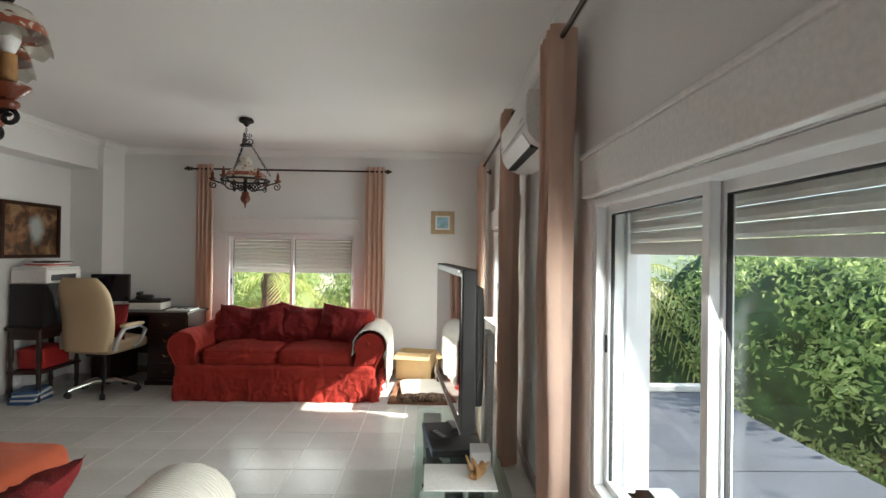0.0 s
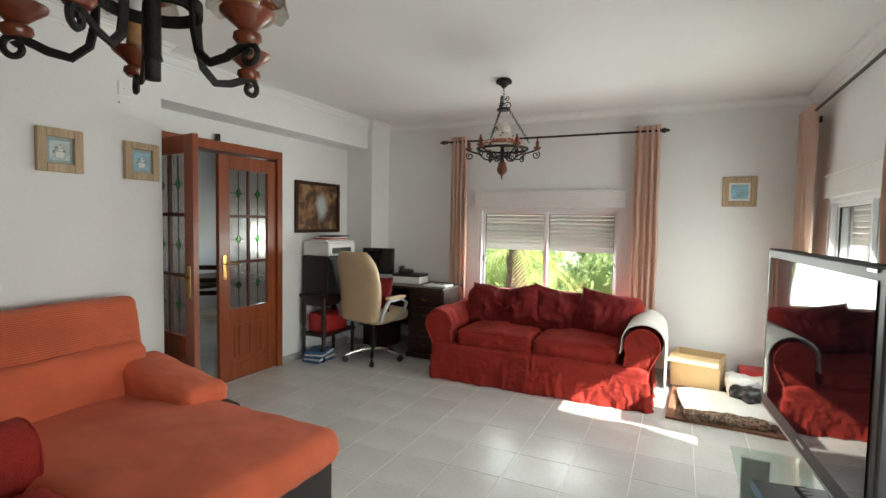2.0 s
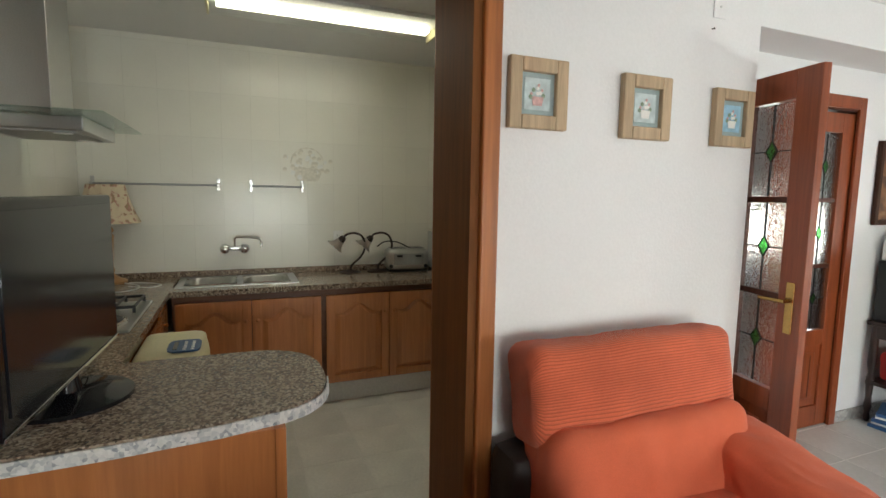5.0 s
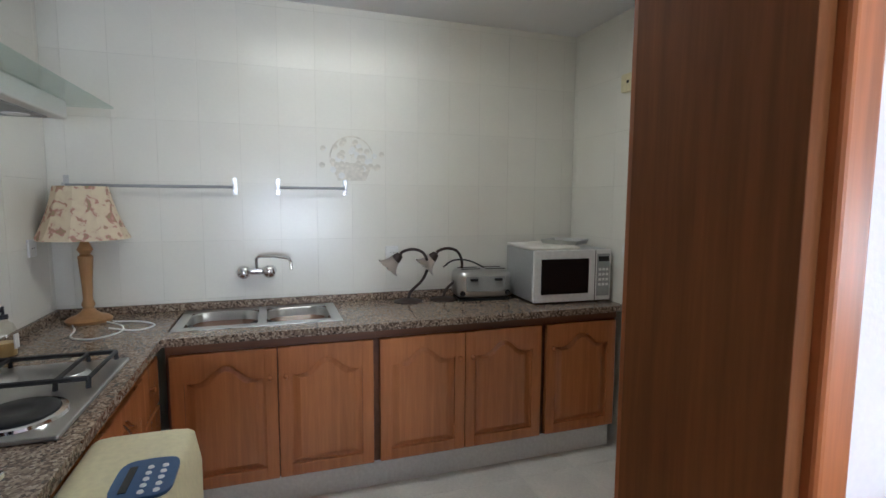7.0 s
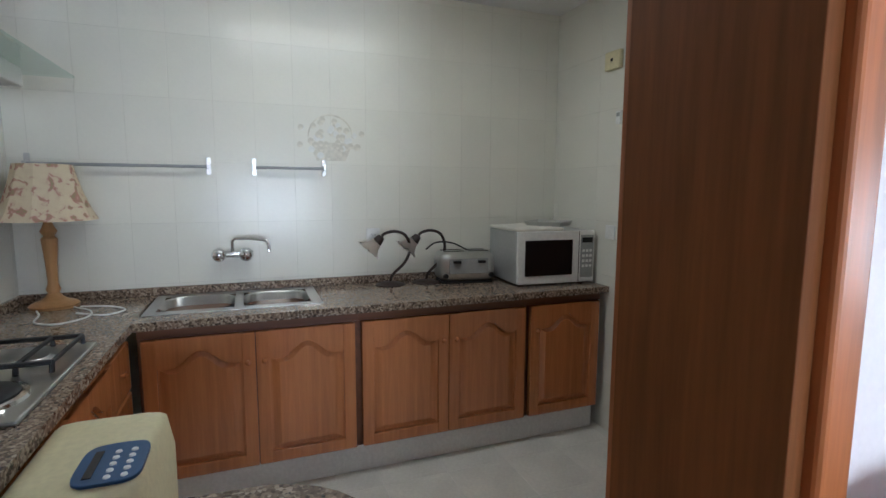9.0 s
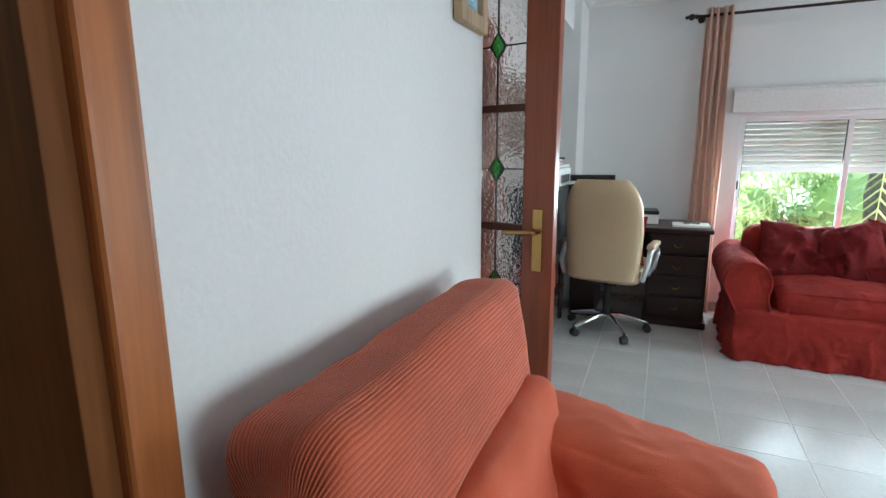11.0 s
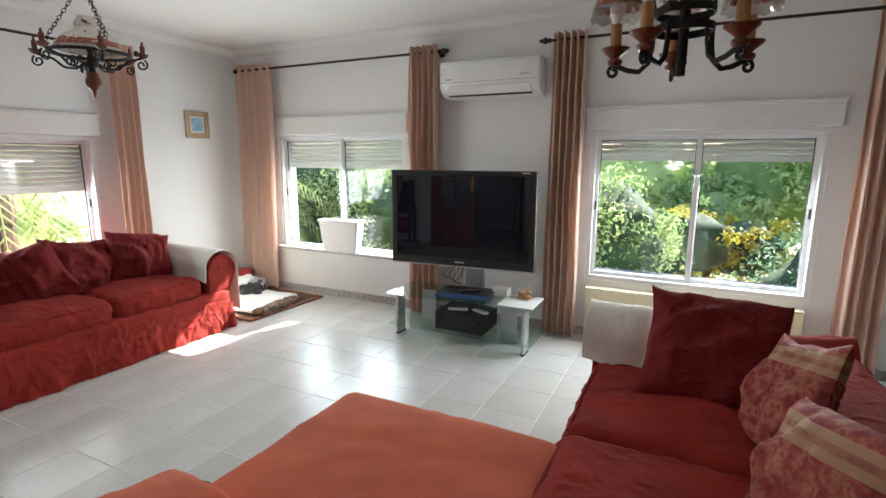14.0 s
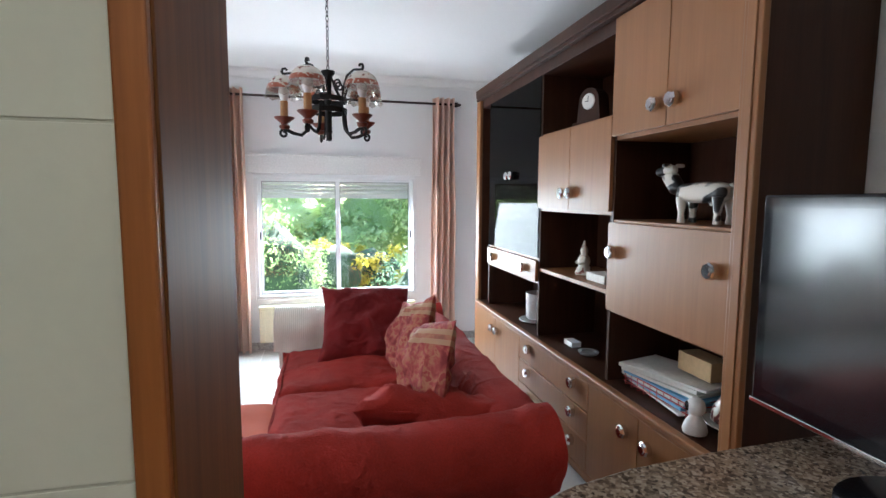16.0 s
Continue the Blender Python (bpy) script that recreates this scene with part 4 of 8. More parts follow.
def sofa(name, m, label, w, d, seat_w, arm=0.24, arm_h=0.66, back_h=0.80):
    """Skirted two-seat sofa with scroll arms; origin on the floor under its middle, front towards -y."""
    t = thing(name, m, label, "sofa")
    iw = w - 2 * arm
    part("base", soft(w - 0.015, d - 0.015, 0.325, 0.03, 34, 0.008, 6, centre=(0, 0, 0.01)), "red", t, smooth=True)
    # pleated skirt all round
    bm = bmesh.new()
    out = []
    hw, hd = w / 2 - 0.005, d / 2 - 0.005
    per = []
    n = 150
    for i in range(n):
        per.append((-hw + 2 * hw * i / n, -hd, 0, -1))
    for i in range(60):
        per.append((hw, -hd + 2 * hd * i / 60, 1, 0))
    for i in range(n):
        per.append((hw - 2 * hw * i / n, hd, 0, 1))
    for i in range(60):
        per.append((-hw, hd - 2 * hd * i / 60, -1, 0))
    for k, z in enumerate((0.005, 0.035, 0.065, 0.095, 0.125, 0.155, 0.18, 0.205, 0.225)):
        row = []
        for i, (x, y, nx, ny) in enumerate(per):
            g = 1 - z / 0.235
            sv = Vector((x * 10 + 2.0 * z, y * 10, z * 3))
            a = 0.005 + 0.030 * g * noise.noise(sv) + 0.018 * g + 0.018 * (0.35 + g) * ((1 - abs(noise.noise(sv * 1.4 + Vector((7, 0, z * 9))))) ** 5 - 0.3)
            row.append(bm.verts.new((x + nx * a, y + ny * a, z)))
        out.append(row)
    for a, b in zip(out, out[1:]):
        for i in range(len(per)):
            j = (i + 1) % len(per)
            bm.faces.new([a[i], a[j], b[j], b[i]])
    part("skirt", bm, "red", t, "loose creased fabric skirt", smooth=True)
    # arms: a panel with a rolled top
    for s in (-1, 1):
        bm = bmesh.new()
        sec = []
        ax = s * (w / 2 - arm / 2)
        R = 0.142
        for a in range(-35, 216, 9):
            sec.append((ax + s * 0.060 + s * R * math.cos(radians(a)), arm_h - R + R * math.sin(radians(a))))
        sec = [(ax + s * (arm / 2 - 0.045), 0.24)] + sec + [(ax - s * (arm / 2 - 0.02), 0.24)]
        rows = []
        ny = 34
        for j in range(ny + 1):
            v = j / ny
            y = -d / 2 + 0.03 + (d - 0.10) * v
            dip = -0.015 * math.sin(v * 3.0) + 0.05 * max(0, v - 0.75) * 4 * 0.3
            sq = 0.92 + 0.08 * min(1, v * 8)
            row = []
            for i, (x, z) in enumerate(sec):
                p = Vector((ax + (x - ax) * sq, y, 0.24 + (z - 0.24) * (0.97 + 0.03 * min(1, v * 8)) + dip))
                f = 0.010 * noise.noise(p * 6) + 0.011 * ((1 - abs(noise.noise(Vector((p.x * 5, p.y * 7, p.z * 5)) + Vector((s * 4 + w, 0, 0))))) ** 6 - 0.2)
                p += Vector((x - ax, 0, max(0, z - 0.40))).normalized() * f if i not in (0, len(sec) - 1) else Vector()
                row.append(bm.verts.new(p))
            rows.append(row)
        for a, b in zip(rows, rows[1:]):
            for i in range(len(sec)):
                k = (i + 1) % len(sec)
                bm.faces.new([a[i], a[k], b[k], b[i]])
        bm.faces.new(rows[0])
        bm.faces.new(rows[-1][::-1])
        armo = part("arm", bm, "red", t, "rolled arm", smooth=True)
        piping([(x, -d / 2 + 0.026, z) for x, z in [(ax + (x - ax) * 0.93, 0.24 + (z - 0.24) * 0.97) for x, z in sec]], armo)
    # back
    part("backrest", soft(w - 0.20, 0.24, back_h - 0.22, 0.09, 40, 0.009, 6, centre=(0, d / 2 - 0.16, 0.22)), "red", t, smooth=True)
    # seat cushions
    for k in range(2):
        cx = -iw / 4 + k * iw / 2
        c = part("seat_cushion", soft(iw / 2 - 0.006, d - 0.24, 0.17, 0.055, 36, 0.009, 6.0, 0.030, seed=k + 1.3, centre=(cx, -0.07, 0.305)), "red", t, smooth=True)
        hx, hy = iw / 4 - 0.025, (d - 0.26) / 2 - 0.022
        loop = [(cx - hx, -0.07 - hy, 0.445), (cx + hx, -0.07 - hy, 0.445), (cx + hx, -0.07 + hy, 0.445), (cx - hx, -0.07 + hy, 0.445)]
        piping([(cx - hx, -0.07 - hy - 0.018, 0.46), (cx, -0.07 - hy - 0.024, 0.463), (cx + hx, -0.07 - hy - 0.018, 0.46)], c)
    return t


def scatter(name, label, material, size, t, loc, rx, ry, rz, seed):
    ob = part(name, pillow(size[0], size[1], t, seed=seed, fold=0.030), material, smooth=True)
    ob.matrix_world = pose(*loc, rx, ry, rz)
    return tagged(ob, label, "cushion")


far = sofa("sofa", pose(-1.35, 5.52, 0, 0, 0, 0), "red loose-covered two-seat sofa under the window", 1.92, 0.90, 0.7)
for i, (x, rz, ry, s) in enumerate([(-0.55, 10, 6, 0.48), (-0.27, -16, -22, 0.46), (0.09, 8, 9, 0.52), (0.52, -8, 12, 0.50)]):
    scatter("scatter_cushion", "red cotton scatter cushion slumped on the sofa", "red_cushion", (s, s * 0.88), 0.19, (-1.35 + x, 5.655 - 0.05 * (i % 2), 0.645), -24, ry, rz, i * 3.3)
near = sofa("sofa", pose(-1.605, 1.35, 0, 0, 0, 180), "red loose-covered two-seat sofa facing the chaise", 1.986, 1.18, 0.8, 0.26, 0.685, 0.66)


def draped(name, label, m, width, sections, seed=1.0):
    """A throw laid over a rounded arm: sections are (across, height) from one hem to the other."""
    bm = bmesh.new()
    n = 24
    top, low = [], []
    for i in range(n + 1):
        v = i / n
        a, b = [], []
        for k, (x, z) in enumerate(sections):
            y = (v - 0.5) * width
            p = Vector((x, y, z))
            w = 0.012 * noise.noise(Vector((x * 4, y * 14, z * 3)) + Vector((seed, 0, 0)))
            p.x += w
            p.z += 0.5 * w + (0.02 * noise.noise(Vector((y * 8, seed, 0))) if k in (0, len(sections) - 1) else 0)
            a.append(bm.verts.new(p))
            q = Vector(p)
            c = Vector((0.0, y, 0.45))
            q += (c - p).normalized() * 0.008
            b.append(bm.verts.new(q))
        top.append(a)
        low.append(b)
    k = len(sections)
    for i in range(n):
        for j in range(k - 1):
            bm.faces.new([top[i][j], top[i + 1][j], top[i + 1][j + 1], top[i][j + 1]])
            bm.faces.new([low[i][j], low[i][j + 1], low[i + 1][j + 1], low[i + 1][j]])
        for j in (0, k - 1):
            bm.faces.new([top[i][j], top[i + 1][j], low[i + 1][j], low[i][j]])
    for i in (0, n):
        for j in range(k - 1):
            bm.faces.new([top[i][j], top[i][j + 1], low[i][j + 1], low[i][j]])
    ob = part(name, bm, "throw", smooth=True)
    ob.matrix_world = m
    return tagged(ob, label, "throw")


def over_arm(r, zc, inner, outer):
    s = [(-r - 0.02, inner), (-r - 0.014, (inner + zc) / 2), (-r - 0.008, zc)]
    for a in range(165, 0, -18):
        s.append(((r + 0.014) * math.cos(radians(a)), zc + (r + 0.014) * math.sin(radians(a))))
    return s + [(r + 0.014, zc - 0.05), (r + 0.018, (zc + outer) / 2), (r + 0.020, outer)]


draped("throw_blanket", "cream woven throw draped over the sofa arm", pose(-0.45, 5.50, 0), 0.80, over_arm(0.150, 0.53, 0.44, 0.12))
draped("throw_blanket", "cream ribbed throw folded over the sofa arm", pose(-0.682, 1.66, 0.012, 0, 0, 0), 0.62, over_arm(0.158, 0.540, 0.45, 0.22), 4.0)
scatter("scatter_cushion", "large plain dark red cushion on the sofa", "red_cushion", (0.57, 0.56), 0.18, (-1.01, 1.39, 0.672), -46, 3, -90, 5.0)

# chaise longue against the picture wall
ch = thing("chaise_longue", pose(0, 0, 0), "orange loose-covered chaise longue with dark leather base", "chaise longue")
part("base", soft(1.55, 0.92, 0.30, 0.05, 8, centre=(-2.46, 2.345, 0.05)), "brown_leather", ch, "dark brown leather base", smooth=True)
part("seat_cushion", soft(1.52, 0.98, 0.17, 0.07, 40, 0.006, 4, 0.03, centre=(-2.42, 2.345, 0.30)), "orange", ch, "orange fitted seat cover", smooth=True)
part("back_frame", soft(0.20, 0.98, 0.58, 0.06, 8, centre=(-3.24, 2.33, 0.06)), "brown_leather", ch, "dark brown leather back", smooth=True)
tl = Euler((0, radians(-9), 0)).to_matrix()
part("back_cushion", soft(0.22, 0.86, 0.36, 0.06, 30, 0.007, 5, 0.0, seed=2, centre=(-3.08, 2.345, 0.38), turn=tl), "orange", ch, smooth=True)
part("head_cushion", soft(0.19, 0.90, 0.34, 0.050, 30, 0.005, 5, 0.0, seed=3, centre=(-3.18, 2.345, 0.66), turn=tl), "orange_rib", ch, "ribbed orange headrest cover", smooth=True)
part("armrest", soft(0.76, 0.21, 0.41, 0.04, 8, centre=(-2.77, 2.79, 0.05)), "brown_leather", ch, "dark brown leather arm", smooth=True)
part("arm_cover", soft(0.66, 0.28, 0.24, 0.05, 30, 0.007, 5, 0.02, seed=4, centre=(-2.85, 2.75, 0.37), turn=Euler((0, radians(10), 0)).to_matrix()), "orange", ch, "orange arm cover", smooth=True)


# ---- living room: wall unit and what stands in it ----
def knob(parent, x, y, z, r=0.030):
    bm = lathe([(0.0, 0.040), (r * 0.55, 0.040), (r * 0.60, 0.037), (r * 0.85, 0.037), (r, 0.030), (r, 0.008), (r * 0.9, 0.006), (r * 0.6, 0.0), (0, 0)], 8)
    bmesh.ops.rotate(bm, verts=bm.verts, cent=(0, 0, 0), matrix=Euler((radians(-90), 0, 0)).to_matrix())
    bmesh.ops.translate(bm, verts=bm.verts, vec=(x, y, z))
    return part("knob", bm, "chrome", parent, "faceted chrome knob")


UB = -0.07
wu = thing("wall_unit", Matrix(), "dark brown veneered wall unit with niches, doors and smoked glass", "wall unit")
part("side_panel", box(-2.90, UB, 0, -2.83, 0.345, 2.30, 0.003), "unit_dark", wu)
part("side_panel", box(-0.13, UB, 0, -0.06, 0.345, 2.30, 0.003), "unit_dark", wu)
bm = box(-2.905, 0.345, 0, -2.83, 0.372, 2.26, 0.006)
box(-2.885, 0.372, 0, -2.85, 0.378, 2.26, 0.003, bm=bm)
part("pilaster", bm, "unit", wu, "moulded front post")
bm = box(-0.13, 0.345, 0, -0.042, 0.372, 2.26, 0.006)
part("pilaster", bm, "unit", wu, "moulded front post")
part("back_panel", box(-2.83, UB, 0.05, -0.13, UB + 0.012, 2.28), "unit_dark", wu)
part("top_board", box(-2.83, UB + 0.012, 2.20, -0.13, 0.345, 2.28, 0.003), "unit_dark", wu)
bm = box(-2.91, UB, 2.30, -0.05, 0.36, 2.345, 0.003)
box(-2.92, 0.36, 2.285, -0.045, 0.385, 2.35, 0.008, bm=bm)
box(-2.905, 0.345, 2.262, -0.042, 0.378, 2.285, 0.006, bm=bm)
part("cornice", bm, "unit_dark", wu, "stepped dark wooden cornice")
for x in (-2.09, -1.285, -0.30):
    part("divider", box(x - 0.011, UB + 0.012, 0.60, x + 0.011, 0.335, 2.20, 0.002), "unit_dark", wu)
for x0, x1, zs in ((-2.83, -2.101, (1.735, 1.355, 0.945)), (-2.079, -1.296, (1.835, 1.395, 1.02)), (-1.274, -0.311, (1.085, 0.935))):
    for z in zs:
        part("shelf", box(x0, UB + 0.012, z - 0.011, x1, 0.333, z + 0.011, 0.002), "unit", wu)


def unit_door(x0, x1, z0, z1, knobs, y=0.335, name="door", material="unit"):
    d = part(name, box(x0 + 0.002, y + 0.001, z0 + 0.002, x1 - 0.002, y + 0.020, z1 - 0.002, 0.002), material, wu, "plain veneered front")
    for x, z in knobs:
        knob(d, x, y + 0.020, z)
    return d


unit_door(-2.83, -2.465, 1.74, 2.26, [(-2.52, 1.83)])
unit_door(-2.465, -2.09, 1.74, 2.26, [(-2.41, 1.83)])
unit_door(-2.83, -2.09, 0.945, 1.355, [(-2.76, 1.22), (-2.15, 1.22)], name="flap")
unit_door(-2.09, -1.69, 1.40, 1.835, [(-1.73, 1.49)])
unit_door(-1.69, -1.285, 1.40, 1.835, [(-1.645, 1.49)])
unit_door(-1.28, -0.31, 0.94, 1.075, [(-1.10, 1.01), (-0.48, 1.01)], name="drawer")
gd = part("glass_door", box(-1.275, 0.337, 1.09, -0.312, 0.343, 2.20), "glass_dark", wu, "smoked glass door")
for x in (-0.76, -0.84):
    knob(gd, x, 0.343, 1.62)
# base units
part("plinth", box(-2.83, UB, 0, -0.13, 0.34, 0.06), "unit_dark", wu)
part("base_carcass", box(-2.83, UB, 0.06, -0.13, 0.355, 0.565), "unit_dark", wu)
part("base_top", box(-2.83, UB + 0.012, 0.567, -0.13, 0.36, 0.60, 0.002), "unit_dark", wu, "wide wooden ledge")
part("ledge_edge", box(-2.83, 0.36, 0.575, -0.13, 0.400, 0.603, 0.008), "unit", wu, "rounded ledge edge")
part("ledge_bead", box(-2.83, 0.36, 0.552, -0.13, 0.385, 0.574, 0.006), "unit", wu)
part("plinth_rail", box(-2.83, 0.356, 0.05, -0.13, 0.385, 0.085, 0.005), "unit", wu)
unit_door(-0.60, -0.13, 0.09, 0.55, [(-0.655 + 0.10, 0.465)], 0.356)
unit_door(-1.09, -0.60, 0.09, 0.55, [(-0.66, 0.465)], 0.356)
for k, z in enumerate((0.09, 0.245, 0.40)):
    unit_door(-2.00, -1.09, z, z + 0.15, [(-1.27, z + 0.105), (-1.86, z + 0.105)], 0.356, "drawer")
unit_door(-2.41, -2.00, 0.09, 0.55, [(-2.33, 0.46)], 0.356)
unit_door(-2.83, -2.41, 0.09, 0.55, [(-2.49, 0.46)], 0.356)

# cow figurine: one plain mesh
bm = soft(0.20, 0.075, 0.095, 0.035, 8, 0.004, 14, centre=(0, 0, 0.105))
for x, y in ((-0.075, -0.02), (-0.065, 0.022), (0.075, -0.022), (0.085, 0.02)):
    lathe([(0.0, 0.0), (0.014, 0.002), (0.012, 0.02), (0.010, 0.05), (0.016, 0.09), (0.020, 0.13), (0.0, 0.14)], 10, bm, (x, y, 0))
soft(0.06, 0.05, 0.12, 0.022, 6, centre=(-0.105, 0, 0.15), bm=bm, turn=Euler((0, radians(-28), 0)).to_matrix())
soft(0.085, 0.045, 0.05, 0.02, 6, centre=(-0.165, 0, 0.245), bm=bm, turn=Euler((0, radians(-14), 0)).to_matrix())
for y in (-0.03, 0.03):
    soft(0.015, 0.035, 0.02, 0.006, 3, centre=(-0.14, y, 0.285), bm=bm)
tube([(0.10, 0, 0.19), (0.125, 0, 0.17), (0.125, 0, 0.11), (0.115, 0, 0.07)], [0.008, 0.006, 0.005, 0.008], 6, bm)
lathe([(0, 0.085), (0.02, 0.09), (0.026, 0.11), (0.0, 0.115)], 10, bm, (0.05, 0, 0))
cow = part("cow_figurine", bm, "cow", smooth=True)
cow.matrix_world = pose(-2.53, 0.22, 1.367, 0, 0, 184) @ Matrix.Diagonal((1.2, 1.1, 0.78, 1))
tagged(cow, "black and white glazed cow figurine in a niche", "figurine")

ck = thing("mantel_clock", pose(-1.70, 0.23, 1.847, 0, 0, 200), "dark wooden arched mantel clock with white dial", "clock")
pts = [(-0.08, 0.0), (0.08, 0.0)] + [(0.065 * math.cos(radians(a)), 0.13 + 0.065 * math.sin(radians(a))) for a in range(0, 181, 15)]
bm = bmesh.new()
fr_ = [bm.verts.new((x, -0.04, z)) for x, z in pts]
bk_ = [bm.verts.new((x, 0.04, z)) for x, z in pts]
bm.faces.new(fr_)
bm.faces.new(bk_[::-1])
for i in range(len(pts)):
    j = (i + 1) % len(pts)
    bm.faces.new([fr_[i], bk_[i], bk_[j], fr_[j]])
box(-0.10, -0.05, 0, 0.10, 0.05, 0.022, 0.004, bm=bm)
part("case", bm, "unit_dark", ck)
bm = lathe([(0, 0.004), (0.040, 0.004), (0.042, 0.0), (0, 0)], 24)
bmesh.ops.rotate(bm, verts=bm.verts, cent=(0, 0, 0), matrix=Euler((radians(90), 0, 0)).to_matrix())
bmesh.ops.translate(bm, verts=bm.verts, vec=(0, -0.040, 0.125))
part("dial", bm, "paper", ck, "white round dial")
bm = box(-0.0015, -0.046, 0.122, 0.0015, -0.0445, 0.152)
box(-0.018, -0.046, 0.1235, 0.0, -0.0445, 0.1265, bm=bm)
part("clock_hand", bm, "black_plastic", ck)

bm = lathe([(0, 0), (0.045, 0.0), (0.05, 0.012), (0.042, 0.03), (0.030, 0.05), (0.036, 0.075), (0.030, 0.10), (0.018, 0.115), (0.022, 0.135), (0.018, 0.155), (0.009, 0.17), (0.006, 0.19), (0, 0.195)], 14)
for s in (-1, 1):
    tube([(s * 0.03, 0, 0.105), (s * 0.045, -0.012, 0.08), (s * 0.02, -0.035, 0.065)], 0.010, 8, bm)
bud = part("seated_figurine", bm, "porcelain", smooth=True)
bud.matrix_world = pose(-1.60, 0.20, 1.032, 0, 0, 170)
tagged(bud, "pale seated stone figurine on a shelf", "figurine")
tagged(part("small_box", box(-1.95, 0.16, 1.032, -1.77, 0.28, 1.075, 0.004), "paper"), "flat white box on a shelf", "box")
tagged(part("small_box", box(-1.60, 0.20, 0.604, -1.50, 0.26, 0.635, 0.004), "white_plastic"), "small white box on the ledge", "box")
tagged(part("small_tray", lathe([(0, 0.004), (0.045, 0.004), (0.042, 0.016), (0.058, 0.016), (0.048, 0), (0, 0)], 20, centre=(-1.72, 0.22, 0.604)), "grey_plastic", smooth=True), "small grey dish on the ledge", "dish")
pot = thing("white_planter", pose(-0.95, 0.18, 0.604), "white cylindrical pot on a grey plate", "pot")
part("body", lathe([(0, 0.018), (0.075, 0.018), (0.085, 0.03), (0.092, 0.20), (0.088, 0.20), (0.080, 0.04), (0, 0.035)], 24), "white_plastic", pot, smooth=True)
part("plate", lathe([(0, 0.004), (0.10, 0.004), (0.13, 0.014), (0.132, 0.010), (0.10, 0), (0, 0)], 28), "grey_plastic", pot, smooth=True)

tray = thing("wire_tray", pose(-2.36, 0.15, 0.604, 0, 0, 3), "red wire letter tray full of papers", "tray")
bm = bmesh.new()
for i in range(10):
    tube([(-0.19 + i * 0.042, -0.13, 0.06), (-0.19 + i * 0.042, -0.13, 0.004), (-0.19 + i * 0.042, 0.13, 0.004), (-0.19 + i * 0.042, 0.13, 0.06)], 0.0022, 4, bm)
for z in (0.02, 0.04, 0.06):
    tube([(-0.2, -0.13, z), (0.2, -0.13, z), (0.2, 0.13, z), (-0.2, 0.13, z)], 0.0028, 4, bm, closed=True)
part("wire", bm, "red_box", tray)
for i in range(7):
    p = tagged(part("folder", box(-0.20, -0.12, 0, 0.20, 0.12, 0.010 + 0.003 * (i % 3), 0.001), "blue_paper" if i in (1, 3) else "paper"), ("blue card folder in the tray" if i in (1, 3) else "loose white papers in the tray"), "papers")
    p.matrix_world = pose(-2.36 + 0.015 * (i % 3), 0.155, 0.612 + i * 0.0165, 0, 0, -6 + 4 * i)
tagged(part("small_box", box(-2.55, 0.06, 0.735, -2.36, 0.16, 0.815, 0.003), "card"), "buff cardboard box on the papers", "box")
mug = thing("upturned_cup", pose(-2.66, 0.15, 0.604), "white cup standing on a saucer upside down", "cup")
part("saucer", lathe([(0, 0.006), (0.07, 0.010), (0.10, 0.022), (0.102, 0.018), (0.07, 0.0), (0, 0)], 28), "porcelain", mug, smooth=True)
part("bowl", lathe([(0.072, 0.024), (0.076, 0.026), (0.070, 0.07), (0.042, 0.115), (0.032, 0.135), (0.030, 0.155), (0, 0.155)], 28), "porcelain", mug, smooth=True)
cm = thing("security_camera", pose(-2.66, 0.315, 0.604, 0, 0, 150) @ Matrix.Scale(0.82, 4), "white round-headed indoor security camera", "camera")
part("foot", lathe([(0, 0), (0.050, 0), (0.054, 0.015), (0.045, 0.045), (0.030, 0.07), (0.026, 0.085), (0, 0.088)], 24), "white_plastic", cm, smooth=True)
part("head", lathe([(0, 0.075), (0.022, 0.08), (0.038, 0.10), (0.042, 0.12), (0.036, 0.143), (0.02, 0.158), (0, 0.161)], 24), "white_plastic", cm, smooth=True)
bm = lathe([(0, 0.012), (0.018, 0.010), (0.024, 0.0), (0, 0)], 18)
bmesh.ops.rotate(bm, verts=bm.verts, cent=(0, 0, 0), matrix=Euler((radians(90), 0, 0)).to_matrix())
bmesh.ops.translate(bm, verts=bm.verts, vec=(0, -0.034, 0.12))
part("lens", bm, "black_gloss", cm, "black lens face")

# brocade cushions on the near sofa
scatter("scatter_cushion", "red and gold brocade cushion with square pattern", "brocade", (0.52, 0.42), 0.15, (-1.43, 1.175, 0.685), -20, -16, 192, 7.1)
scatter("scatter_cushion", "red and gold brocade cushion with square pattern", "brocade", (0.56, 0.43), 0.15, (-2.02, 1.205, 0.690), -18, -16, 190, 9.4)
cc = scatter("scatter_cushion", "crumpled red velvet cushion against the sofa arm", "red", (0.60, 0.42), 0.19, (-2.17, 1.23, 0.560), -68, -3, 82, 11.0)
piping([(-0.28, 0.0, 0.185), (-0.12, 0.0, 0.175), (0.10, 0.0, 0.178), (0.28, 0.0, 0.19)], cc)
bg = part("black_bag", soft(0.34, 0.15, 0.47, 0.06, 26, 0.024, 7, seed=6), "bag", smooth=True)
bg.matrix_world = pose(-2.77, 1.66, 0, 0, 0, 88)
tagged(bg, "crumpled black plastic bag on the floor", "bag")

